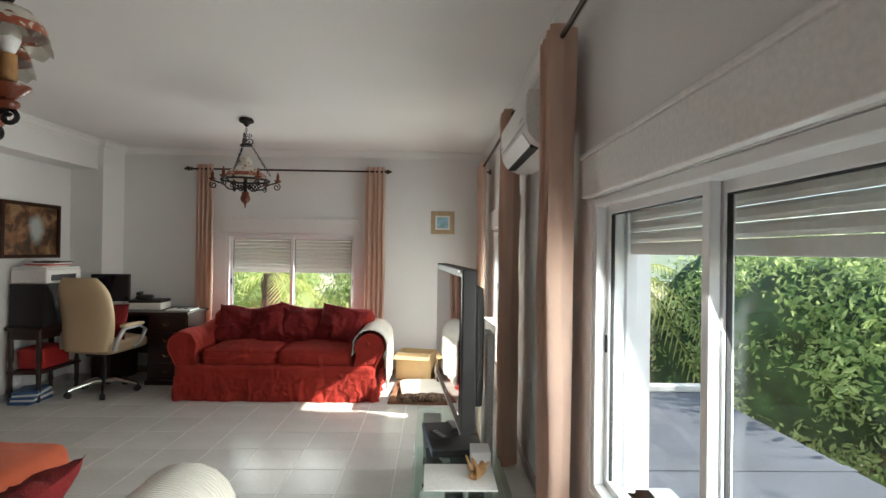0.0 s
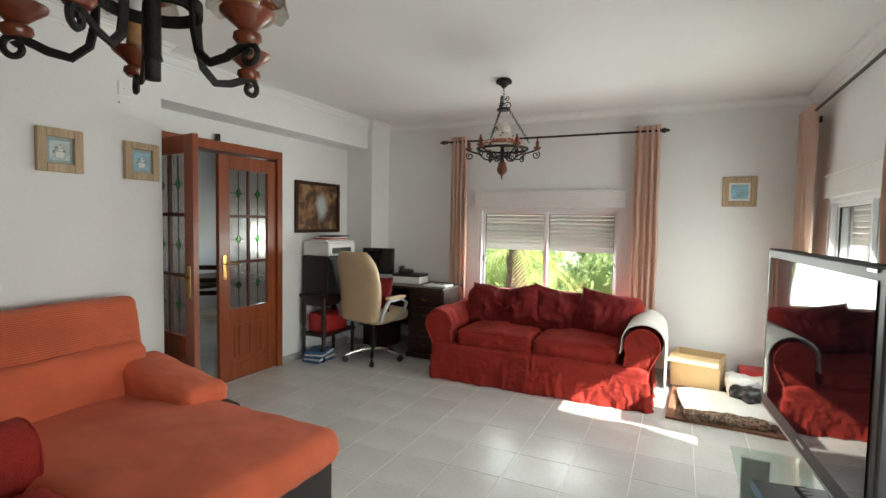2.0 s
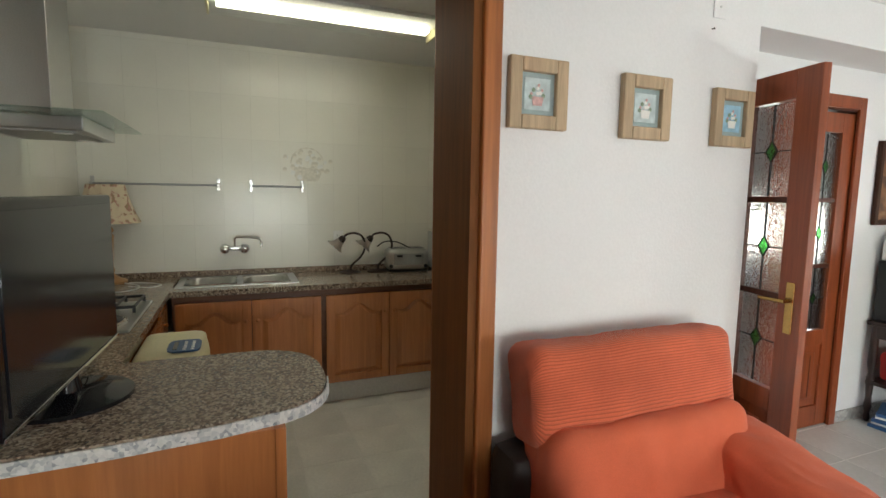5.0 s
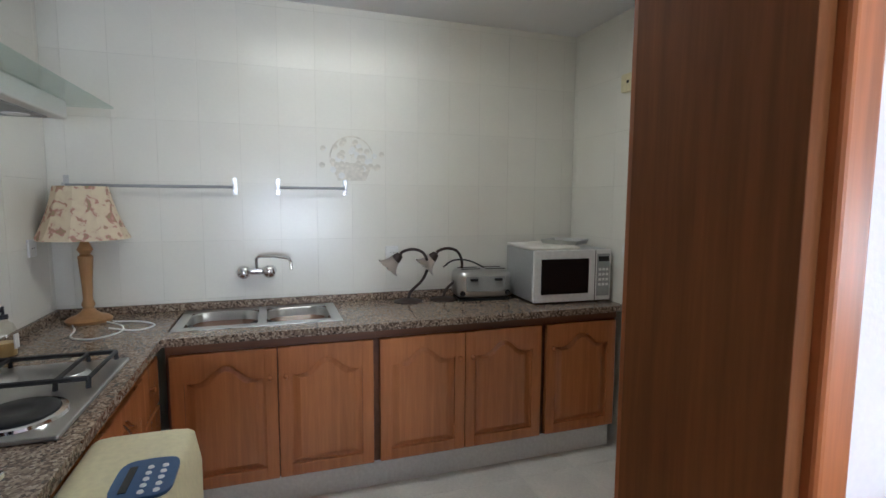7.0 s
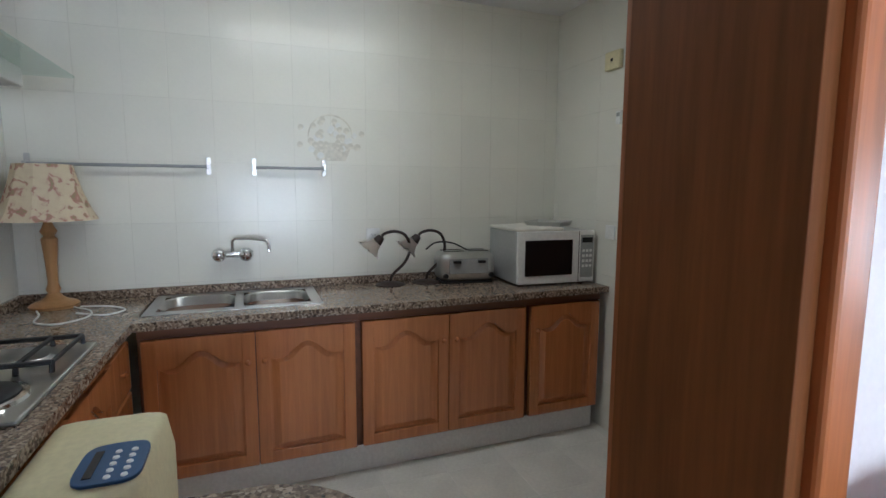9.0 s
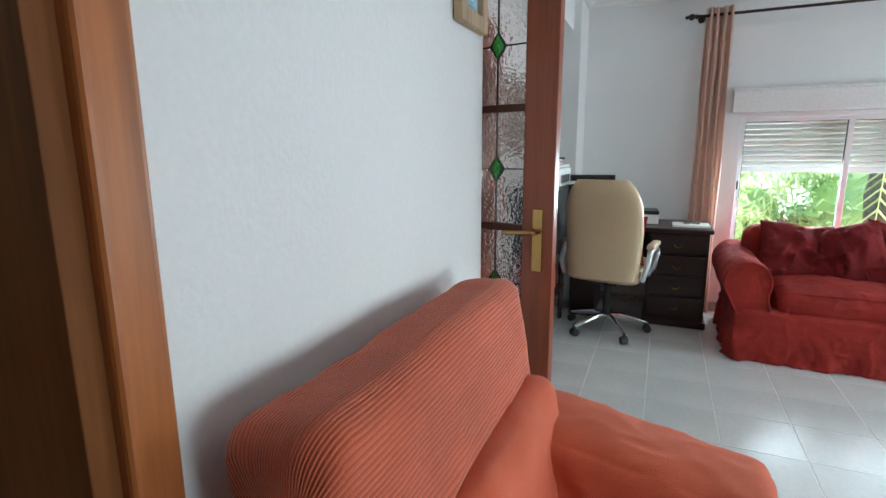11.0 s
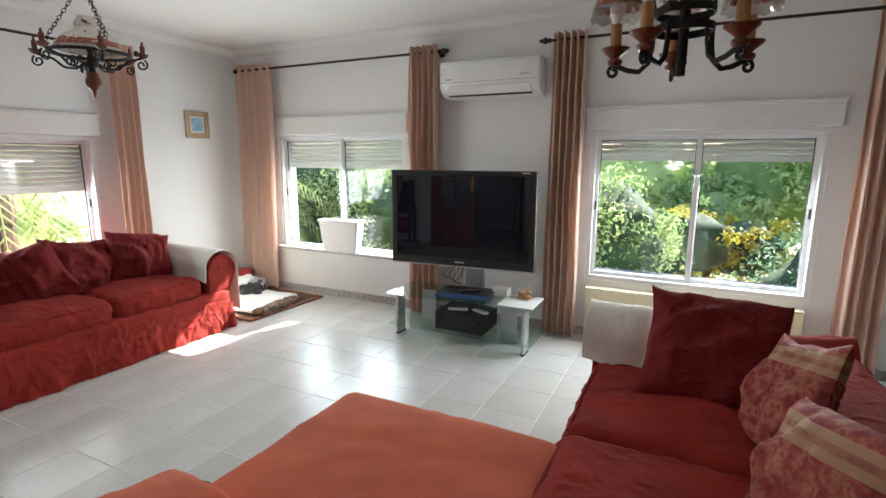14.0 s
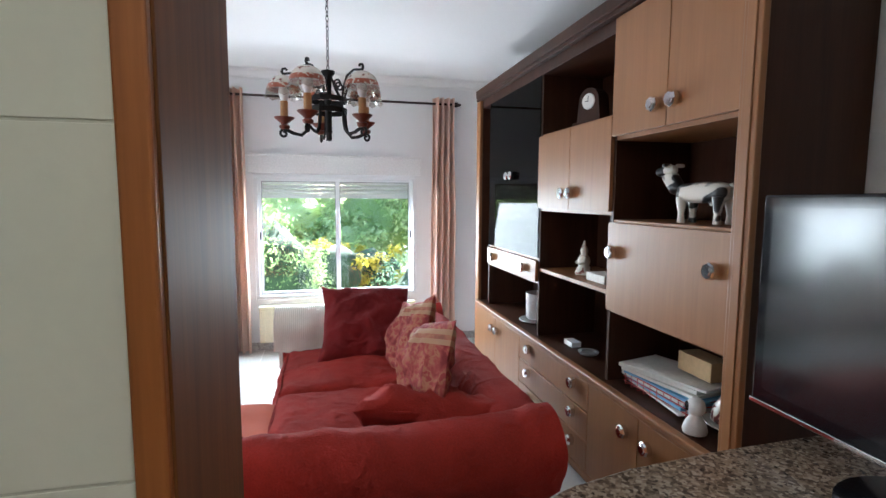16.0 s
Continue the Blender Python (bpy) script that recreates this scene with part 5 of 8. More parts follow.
# ---- television ----
tv = thing("television", pose(0.255, 3.17, 0.60, 0, 0, -85), "large black flat-screen television on a bracket", "television")
part("bezel", box(-0.605, -0.02, 0, 0.605, 0.05, 0.775, 0.008), "black_plastic", tv)
part("screen", box(-0.555, -0.024, 0.075, 0.555, -0.0195, 0.735), "screen", tv, "dark glossy screen")
part("back_shell", soft(1.00, 0.07, 0.60, 0.03, 4, centre=(0, 0.08, 0.09)), "black_plastic", tv)
part("trim_strip", box(-0.60, -0.0215, 0.003, 0.60, -0.0195, 0.012), "silver", tv)
part("badge", box(-0.04, -0.0225, 0.038, 0.04, -0.0205, 0.048), "silver", tv)
part("reflector_label", box(0.49, -0.0255, 0.757, 0.555, -0.0200, 0.766), "silver", tv)
ts = thing("television_stand", pose(0.30, 3.13, 0, 0, 0, -90), "silver television stand with two glass shelves", "tv stand")
gt = part("glass_shelf", box(-0.64, -0.24, 0.352, 0.64, 0.22, 0.362, 0.002), "glass_green", ts, "clear glass top")
gl2 = part("glass_shelf", box(-0.62, -0.24, 0.085, 0.62, 0.22, 0.093, 0.002), "glass_green", ts, "clear glass shelf")
for s in (-1, 1):
    bm = box(s * 0.55 - 0.012, -0.20, 0.012, s * 0.55 + 0.012, -0.08, 0.352, 0.006)
    part("leg", bm, "silver", ts)
    part("foot", box(s * 0.55 - 0.016, -0.205, 0, s * 0.55 + 0.016, -0.075, 0.012, 0.003), "rubber", ts)
    bm = box(s * 0.36 - 0.07, 0.02, 0.0, s * 0.36 + 0.07, 0.04, 0.352, 0.004)
    part("back_leg", bm, "silver", ts)
part("column", box(-0.09, 0.15, 0.0, 0.09, 0.20, 1.0, 0.012), "silver", ts, "silver upright column")
vr = thing("video_recorder", pose(0.27, 3.12, 0.362, 0, 0, -82), "slim black video recorder on the glass", "recorder")
part("case", box(-0.22, -0.14, 0.005, 0.22, 0.14, 0.042, 0.003), "black_plastic", vr)
part("front", box(-0.215, -0.145, 0.012, 0.215, -0.139, 0.05), "blue_plastic", vr, "dark blue front")
av = thing("amplifier", pose(0.29, 3.12, 0.093, 0, 0, -90), "black hi-fi amplifier on the glass shelf", "amplifier")
part("case", box(-0.21, -0.17, 0.008, 0.21, 0.15, 0.155, 0.004), "black_plastic", av)
for x in (-0.17, 0.17):
    bm = lathe([(0, 0.012), (0.018, 0.012), (0.02, 0.0), (0, 0)], 16)
    bmesh.ops.rotate(bm, verts=bm.verts, cent=(0, 0, 0), matrix=Euler((radians(90), 0, 0)).to_matrix())
    bmesh.ops.translate(bm, verts=bm.verts, vec=(x, -0.17, 0.09))
    part("dial", bm, "black_gloss", av)


def remote(x, y, z, rz, material="black_plastic"):
    r = thing("remote_control", pose(x, y, z, 0, 0, rz), "slim remote control lying flat", "remote")
    part("case", box(-0.022, -0.08, 0, 0.022, 0.08, 0.018, 0.006), material, r)
    for i in range(4):
        part("button", box(-0.012, -0.05 + i * 0.03, 0.018, 0.012, -0.035 + i * 0.03, 0.0205), "grey_plastic", r)


remote(0.20, 3.05, 0.417, 30)
remote(0.28, 3.20, 0.417, 12)
remote(0.22, 3.17, 0.248, 20, "white_plastic")
remote(0.24, 2.98, 0.248, -25, "white_plastic")
tagged(part("leaflet", box(0.12, 2.52, 0.364, 0.46, 2.80, 0.372, 0.001), "paper"), "white printed leaflet lying on the glass stand", "leaflet")
tagged(part("small_box", box(0.36, 2.80, 0.364, 0.46, 2.93, 0.43, 0.004), "white_plastic"), "white plastic box on the glass stand", "box")
bm = bmesh.new()
for k in range(5):
    a = radians(72 * k)
    tube([(0, 0, 0.03), (0.05 * math.cos(a), 0.03 * math.sin(a), 0.05 + 0.01 * (k % 2)), (0.09 * math.cos(a), 0.05 * math.sin(a), 0.02 + 0.05 * (k % 3))], [0.014, 0.010, 0.004], 7, bm)
soft(0.12, 0.05, 0.035, 0.015, 4, centre=(0, 0, 0.0), bm=bm)
dw = part("driftwood_ornament", bm, "pine", smooth=True)
dw.matrix_world = pose(0.38, 2.66, 0.372, 0, 0, 60)
tagged(dw, "small carved wooden ornament on the glass stand", "ornament")
bm = bmesh.new()
for k in range(4):
    pts = [(0.30 + 0.02 * k, 3.16 + 0.03 * k, 0.62), (0.34, 3.20 + 0.06 * k, 0.50), (0.36, 3.30 - 0.04 * k, 0.42), (0.40 + 0.01 * k, 3.25 + 0.05 * k, 0.36), (0.48, 3.2 + 0.05 * k, 0.2), (0.52, 3.22 + 0.05 * k, 0.01)]
    tube(pts, 0.004, 5, bm)
tagged(part("cables", bm, "rubber", smooth=True), "tangle of black cables behind the television", "cables")

# ---- curtains and rods ----
def curtain(label, m, w, h, folds, depth=0.05, flare=0.0, sway=0.0, seed=0):
    """Pleated eyelet curtain; local x along the rod, hanging down from z=0."""
    bm = bmesh.new()
    n, rows = folds * 10, 14
    fr, bk = [], []
    for j in range(rows + 1):
        v = j / rows
        a, b = [], []
        for i in range(n + 1):
            u = i / n
            ww = w * (1 + flare * v)
            x = (u - 0.5) * ww + sway * v * v + 0.012 * noise.noise(Vector((u * 6, v * 3, seed)))
            ph = u * folds * 2 * math.pi + 0.6 * noise.noise(Vector((u * 3, v * 2.0, seed + 4)))
            y = depth * math.sin(ph) * (1 - 0.15 * v) + 0.015 * noise.noise(Vector((u * 8, v * 5, seed + 9)))
            a.append(bm.verts.new((x, y, -h * v)))
            b.append(bm.verts.new((x, y + 0.003, -h * v)))
        fr.append(a)
        bk.append(b)
    for j in range(rows):
        for i in range(n):
            bm.faces.new([fr[j][i], fr[j][i + 1], fr[j + 1][i + 1], fr[j + 1][i]])
            bm.faces.new([bk[j][i], bk[j + 1][i], bk[j + 1][i + 1], bk[j][i + 1]])
        for i in (0, n):
            bm.faces.new([fr[j][i], fr[j + 1][i], bk[j + 1][i], bk[j][i]])
    for j in (0, rows):
        for i in range(n):
            bm.faces.new([fr[j][i], fr[j][i + 1], bk[j][i + 1], bk[j][i]])
    ob = part("curtain", bm, "curtain", smooth=True)
    ob.matrix_world = m
    return tagged(ob, label, "curtain", "curtains on rods")


TOP = 2.425
curtain("pink-beige eyelet curtain gathered beside the corner", pose(0.68, 5.79, TOP, 0, 0, -90), 0.50, 2.39, 5, 0.032, 0.05, -0.06, 1)
curtain("pink-beige eyelet curtain gathered beside the air conditioner", pose(0.675, 3.735, TOP, 0, 0, -90), 0.28, 2.40, 5, 0.062, 0.15, 0, 2)
curtain("pink-beige eyelet curtain hanging in folds by the window", pose(0.69, 2.46, TOP, 0, 0, -90), 0.26, 2.41, 5, 0.060, 0.06, 0, 3)
curtain("pink-beige eyelet curtain hanging near the wall unit", pose(0.68, 0.49, TOP, 0, 0, -90), 0.22, 2.41, 4, 0.050, 0.22, 0, 4)
curtain("pink-beige eyelet curtain beside the sofa window", pose(-2.48, 6.06, TOP, 0, 0, 0), 0.19, 2.41, 4, 0.032, 0.1, 0, 5)
curtain("pink-beige eyelet curtain beside the sofa window", pose(-0.525, 6.06, TOP, 0, 0, 0), 0.22, 2.41, 4, 0.032, 0.1, 0, 6)


def rod(m, length, label):
    """Iron curtain rod with turned finials; local x along the rod."""
    t = thing("curtain_rod", m, label, "curtain rod")
    part("pole", tube([(-length / 2, 0, 0), (length / 2, 0, 0)], 0.011, 10), "rod", t, smooth=True)
    for s in (-1, 1):
        bm = lathe([(0.010, 0), (0.020, 0.004), (0.020, 0.012), (0.012, 0.018), (0.024, 0.035), (0.026, 0.048), (0.018, 0.062), (0.012, 0.066), (0.016, 0.075), (0.008, 0.09), (0, 0.094)], 14)
        bmesh.ops.rotate(bm, verts=bm.verts, cent=(0, 0, 0), matrix=Euler((0, radians(90 * s), 0)).to_matrix())
        bmesh.ops.translate(bm, verts=bm.verts, vec=(s * length / 2, 0, 0))
        part("finial", bm, "rod", t, smooth=True)
        x = s * (length / 2 - 0.03)
        bm = tube([(x, 0, 0), (x, 0.11, 0.0)], 0.008, 8)
        tube([(x, 0.10, 0.0), (x, 0.122, 0.0)], 0.028, 12, bm)
        part("bracket", bm, "rod", t, smooth=True)
    return t


rod(pose(0.68, 1.51, 2.37, 0, 0, -90), 2.20, "dark iron curtain rod with turned finials")
rod(pose(0.68, 4.78, 2.37, 0, 0, -90), 2.40, "dark iron curtain rod with turned finials")
rod(pose(-1.53, 6.06, 2.37), 2.20, "dark iron curtain rod with turned finials")

# ---- air conditioner ----
ac = thing("air_conditioner", pose(0.80, 3.10, 1.97, 0, 0, -90), "white wall-mounted air conditioner", "air conditioner")
bm = bmesh.new()
secs = [(-0.002, 0.0), (-0.10, 0.0), (-0.165, 0.03), (-0.20, 0.075), (-0.212, 0.14), (-0.212, 0.26), (-0.195, 0.29), (-0.002, 0.295)]
rows = []
for x, sc in ((-0.43, 0.97), (-0.42, 1), (0.42, 1), (0.43, 0.97)):
    rows.append([bm.verts.new((x, y * sc, 0.147 + (z - 0.147) * sc)) for y, z in secs])
for a, b in zip(rows, rows[1:]):
    for i in range(len(secs)):
        j = (i + 1) % len(secs)
        bm.faces.new([a[i], a[j], b[j], b[i]])
bm.faces.new(rows[0])
bm.faces.new(rows[-1][::-1])
part("case", bm, "white_plastic", ac, smooth=True)
fl = box(-0.36, -0.009, -0.006, 0.36, 0.0, 0.075, 0.003)
bmesh.ops.rotate(fl, verts=fl.verts, cent=(0, 0, 0), matrix=Euler((radians(33), 0, 0)).to_matrix())
bmesh.ops.translate(fl, verts=fl.verts, vec=(0, -0.168, 0.030))
part("louvre", fl, "white_plastic", ac)
part("slot", box(-0.36, -0.172, 0.012, 0.36, -0.12, 0.03), "rubber", ac, "dark outlet slot")
part("seam", box(-0.425, -0.2135, 0.118, 0.425, -0.2115, 0.121), "grey_plastic", ac)
part("display", box(0.28, -0.2145, 0.15, 0.36, -0.2118, 0.165), "silver", ac)
part("badge", box(-0.37, -0.2145, 0.14, -0.32, -0.2118, 0.15), "grey_plastic", ac)
jb = tagged(part("junction_box", box(0.785, 3.02, 2.30, 0.799, 3.12, 2.38, 0.003), "wall"), "white painted wall junction box", "junction box")

# ---- pictures ----
def picture(m, w, h, fw, frame_mat, paint, label, depth=0.025, mount=None, motif=True):
    t = thing("picture", m, label, "picture")
    for x0, z0, x1, z1 in ((-w / 2, 0, -w / 2 + fw, h), (w / 2 - fw, 0, w / 2, h), (-w / 2 + fw, 0, w / 2 - fw, fw), (-w / 2 + fw, h - fw, w / 2 - fw, h)):
        part("frame_side", box(x0, -depth, z0, x1, -0.001, z1, 0.005), frame_mat, t)
    part("mount", box(-w / 2 + fw, -0.010, fw, w / 2 - fw, -0.003, h - fw), mount or paint, t)
    if mount:
        g = 0.018
        part("painting", box(-w / 2 + fw + g, -0.0125, fw + g, w / 2 - fw - g, -0.0095, h - fw - g), paint, t, "small painted flowers in a pot")
        ph, cz = h - 2 * fw - 2 * g, h / 2
        if motif:
            part("pot", prism([(-0.018, 0), (0.018, 0), (0.024, 0.03), (-0.024, 0.03)], 0, 0.002), "blossom" if motif == 1 else "paper", t).matrix_local = Matrix.Translation((0, -0.0126, cz - ph * 0.36)) @ pose(0, 0, 0, 90, 0, 0)
            for i, (x, z) in enumerate(((-0.025, 0.0), (0.0, 0.020), (0.024, -0.004), (-0.010, -0.012), (0.012, 0.004), (-0.016, 0.014), (0.018, 0.014), (0.0, 0.002), (-0.028, -0.010), (0.004, 0.030))):
                bm = lathe([(0, 0.001), (0.005 + 0.0012 * (i % 3), 0.001), (0.006 + 0.0012 * (i % 3), 0), (0, 0)], 8)
                f = part("flower", bm, ("blossom", "paper", "stem")[i % 3], t)
                f.matrix_local = Matrix.Translation((x, -0.0128 - 0.0001 * i, cz + z)) @ pose(0, 0, 0, 90, 0, 0)
    return t


picture(pose(PX + 0.001, 2.015, 1.725, 0, 0, 90), 0.235, 0.24, 0.048, "limed", "painting_pale", "small flower picture in a limed wood frame", 0.03, "mount", 1)
picture(pose(PX + 0.001, 2.50, 1.715, 0, 0, 90), 0.235, 0.24, 0.048, "limed", "painting_pale", "small flower picture in a limed wood frame", 0.03, "mount", 2)
picture(pose(PX + 0.001, 2.97, 1.71, 0, 0, 90), 0.225, 0.235, 0.045, "limed", "painting_blue", "small blue flower picture in a limed wood frame", 0.03, "mount", 2)
picture(pose(0.26, NY - 0.001, 1.66), 0.275, 0.27, 0.052, "limed", "painting_blue", "small blue picture in a pale wood frame", 0.022, "paper", 0)
picture(pose(DX + 0.002, 5.26, 1.335, 0, 0, 90), 0.73, 0.545, 0.035, "unit_dark", "painting", "autumn landscape painting in a dark frame", 0.03)
tagged(part("door_stop_sensor", lathe([(0, 0), (0.022, 0), (0.022, 0.05), (0.014, 0.055), (0, 0.055)], 12, centre=(-3.79, 3.93, 2.131)), "black_plastic"), "small black sensor above the door frame", "sensor")
tagged(part("light_switch", box(0.788, 3.47, 0.54, 0.799, 3.55, 0.62, 0.003), "white_plastic"), "white plastic socket on the wall", "socket")
cover = thing("cover_plate", pose(PX + 0.0005, 2.87, 2.22, 0, 0, 90), "blank white cover plate on the plaster", "wall plate")
part("plate", box(-0.035, -0.006, 0, 0.035, 0, 0.09, 0.003), "wall", cover)
part("screw", lathe([(0, 0.002), (0.004, 0.002), (0.0045, 0), (0, 0)], 8), "steel", cover).matrix_local = Matrix.Translation((0, -0.006, 0.045)) @ pose(0, 0, 0, 90, 0, 0)
for x, y, z, rz in ((PX + 0.0005, 2.835, 2.175, 90),):
    nail = part("wall_nail", lathe([(0, 0.014), (0.0045, 0.013), (0.0045, 0.011), (0.002, 0.010), (0.002, 0), (0, 0)], 8), "rod")
    nail.matrix_world = pose(x, y, z, 0, 0, rz) @ pose(0, 0, 0, 90, 0, 0)
    tagged(nail, "small dark nail in the plaster wall", "nail")

# ---- chandeliers ----
def scroll(x0, z0, r, turns=1.25, start=0, sign=1, y=0.0, n=22):
    """A small spiral in the xz plane."""
    out = []
    for i in range(n + 1):
        a = radians(start) + sign * turns * 2 * math.pi * i / n
        rr = r * (1 - 0.75 * i / n)
        out.append((x0 + rr * math.cos(a), y, z0 + rr * math.sin(a)))
    return out


def placed(bm, ang):
    bmesh.ops.rotate(bm, verts=bm.verts, cent=(0, 0, 0), matrix=Euler((0, 0, ang)).to_matrix())
    return bm


def chain(bm, p0, p1, link=0.032, r=0.0022):
    p0, p1 = Vector(p0), Vector(p1)
    d = p1 - p0
    n = max(2, int(d.length / (link * 0.78)))
    zt = d.normalized()
    s = zt.orthogonal().normalized()
    u = zt.cross(s)
    for i in range(n):
        c = p0 + d * ((i + 0.5) / n)
        a = s if i % 2 else u
        pts = [c + zt * (link / 2 * math.sin(t)) + a * (0.009 * math.cos(t)) for t in [2 * math.pi * k / 10 for k in range(10)]]
        tube(pts, r, 5, bm, closed=True)
    return bm


def shade_ring(z, prof, wave=0.0, seg=40, thick=0.003):
    """A turned shell between two heights; its last row may be scalloped."""
    bm = bmesh.new()
    rings = []
    full = prof + [(r - thick, zz - 0.001) for r, zz in prof][::-1]
    low = min(zz for r, zz in prof)
    for r, zz in full:
        row = []
        for i in range(seg):
            a = 2 * math.pi * i / seg
            wob = wave * math.cos(a * 10) if zz < low + 0.004 else 0
            row.append(bm.verts.new((r * math.cos(a), r * math.sin(a), z + zz + wob)))
        rings.append(row)
    for a, b in zip(rings, rings[1:] + rings[:1]):
        for i in range(seg):
            bm.faces.new([a[i], a[(i + 1) % seg], b[(i + 1) % seg], b[i]])
    return bm


def shaded_chandelier(m, arms=5, R=0.30, label=""):
    """Iron ring chandelier with candle arms and porcelain shades; z=0 at the bottom of the stem."""
    t = thing("chandelier", m, label, "chandelier")
    bm = lathe([(0, -0.005), (0.020, 0), (0.020, 0.05), (0.026, 0.055), (0.022, 0.07), (0.022, 0.42), (0.046, 0.455), (0.046, 0.47), (0.016, 0.478), (0, 0.48)], 12)
    part("stem", bm, "iron", t, smooth=True)
    for z in (0.275, 0.200):
        part("ring", lathe([(0.118, z - 0.017), (0.126, z - 0.017), (0.126, z + 0.017), (0.118, z + 0.017), (0.118, z - 0.017)], 32), "iron", t, "flat iron hoop")
    ceiling_z = (CEIL - m.translation.z) / 0.80
    bm = chain(bmesh.new(), (0, 0, 0.475), (0, 0, ceiling_z - 0.03), 0.04, 0.003)
    part("chain", bm, "iron", t)
    part("canopy", lathe([(0, ceiling_z - 0.035), (0.02, ceiling_z - 0.034), (0.05, ceiling_z - 0.012), (0.055, ceiling_z - 0.001), (0, ceiling_z - 0.001)], 20), "iron", t, smooth=True)
    for k in range(arms):
        a = 2 * math.pi * (k + 0.3) / arms
        pts = [(0.02, 0, 0.235), (0.09, 0, 0.238), (0.128, 0, 0.22), (0.132, 0, 0.13), (0.145, 0, 0.07), (0.185, 0, 0.035), (0.235, 0, 0.045), (R, 0, 0.075)]
        bm = tube(pts, 0.013, 6, flat=0.6)
        tube([(R, 0, 0.075)] + scroll(R + 0.005, 0.045, 0.030, 1.1, 90, -1), 0.009, 5, bm)
        tube([(0.02, 0, 0.44)] + [(0.045, 0, 0.39), (0.075, 0, 0.33), (0.118, 0, 0.275)], 0.009, 5, bm)
        tube(scroll(0.085, 0.375, 0.036, 1.2, 200, -1), 0.007, 5, bm)
        arm = part("arm", placed(bm, a), "iron", t, smooth=True)
        dx, dy = R * math.cos(a), R * math.sin(a)
        cup = lathe([(0, 0.072), (0.026, 0.072), (0.036, 0.085), (0.034, 0.098), (0.020, 0.106), (0.030, 0.116), (0.066, 0.146), (0.068, 0.154), (0.030, 0.156), (0, 0.150)], 20, centre=(dx, dy, 0))
        part("drip_cup", cup, "terracotta", arm, "brown glazed drip cup", smooth=True)
        part("candle", lathe([(0.024, 0.152), (0.026, 0.16), (0.025, 0.262), (0, 0.264)], 16, centre=(dx, dy, 0)), "candle", arm, smooth=True)
        part("bulb", lathe([(0.014, 0.264), (0.022, 0.275), (0.034, 0.31), (0.036, 0.335), (0.020, 0.365), (0, 0.370)], 14, centre=(dx, dy, 0)), "white_plastic", arm, smooth=True)
        for name, prof, mt, lb, wv in (("shade", [(0.006, 0.150), (0.030, 0.147), (0.062, 0.133), (0.088, 0.110), (0.104, 0.082)], "porcelain", "painted porcelain dome shade", 0),
                                       ("painted_band", [(0.1045, 0.082), (0.111, 0.062), (0.114, 0.050)], "porcelain_red", "red band with pale dots", 0),
                                       ("glass_skirt", [(0.1140, 0.050), (0.119, 0.026), (0.125, 0.002)], "skirt_glass", "scalloped clear glass rim", 0.008)):
            sb_ = shade_ring(0.285, prof, wv)
            bmesh.ops.translate(sb_, verts=sb_.verts, vec=(dx, dy, 0))
            part(name, sb_, mt, arm, lb, smooth=True)
        ca, sa = math.cos(a), math.sin(a)
        hk = tube([(q * ca, q * sa, z) for q, z in ((0.126, 0.27), (0.135, 0.34), (0.17, 0.42), (0.23, 0.452), (R, 0.445))], 0.008, 6)
        tube([(q * ca, q * sa, z) for q, z in ((R, 0.44), (R + 0.010, 0.458), (R + 0.004, 0.476), (R - 0.014, 0.480), (R - 0.024, 0.468))], 0.009, 6, hk)
        part("shade_hook", hk, "iron", arm, smooth=True)
    return t


ch1 = shaded_chandelier(pose(-1.27, 1.602, 1.775, 0, 0, -11.6), 5, 0.30, "wrought-iron chandelier with painted porcelain shades")
ch1.scale = (0.80, 0.80, 0.80)


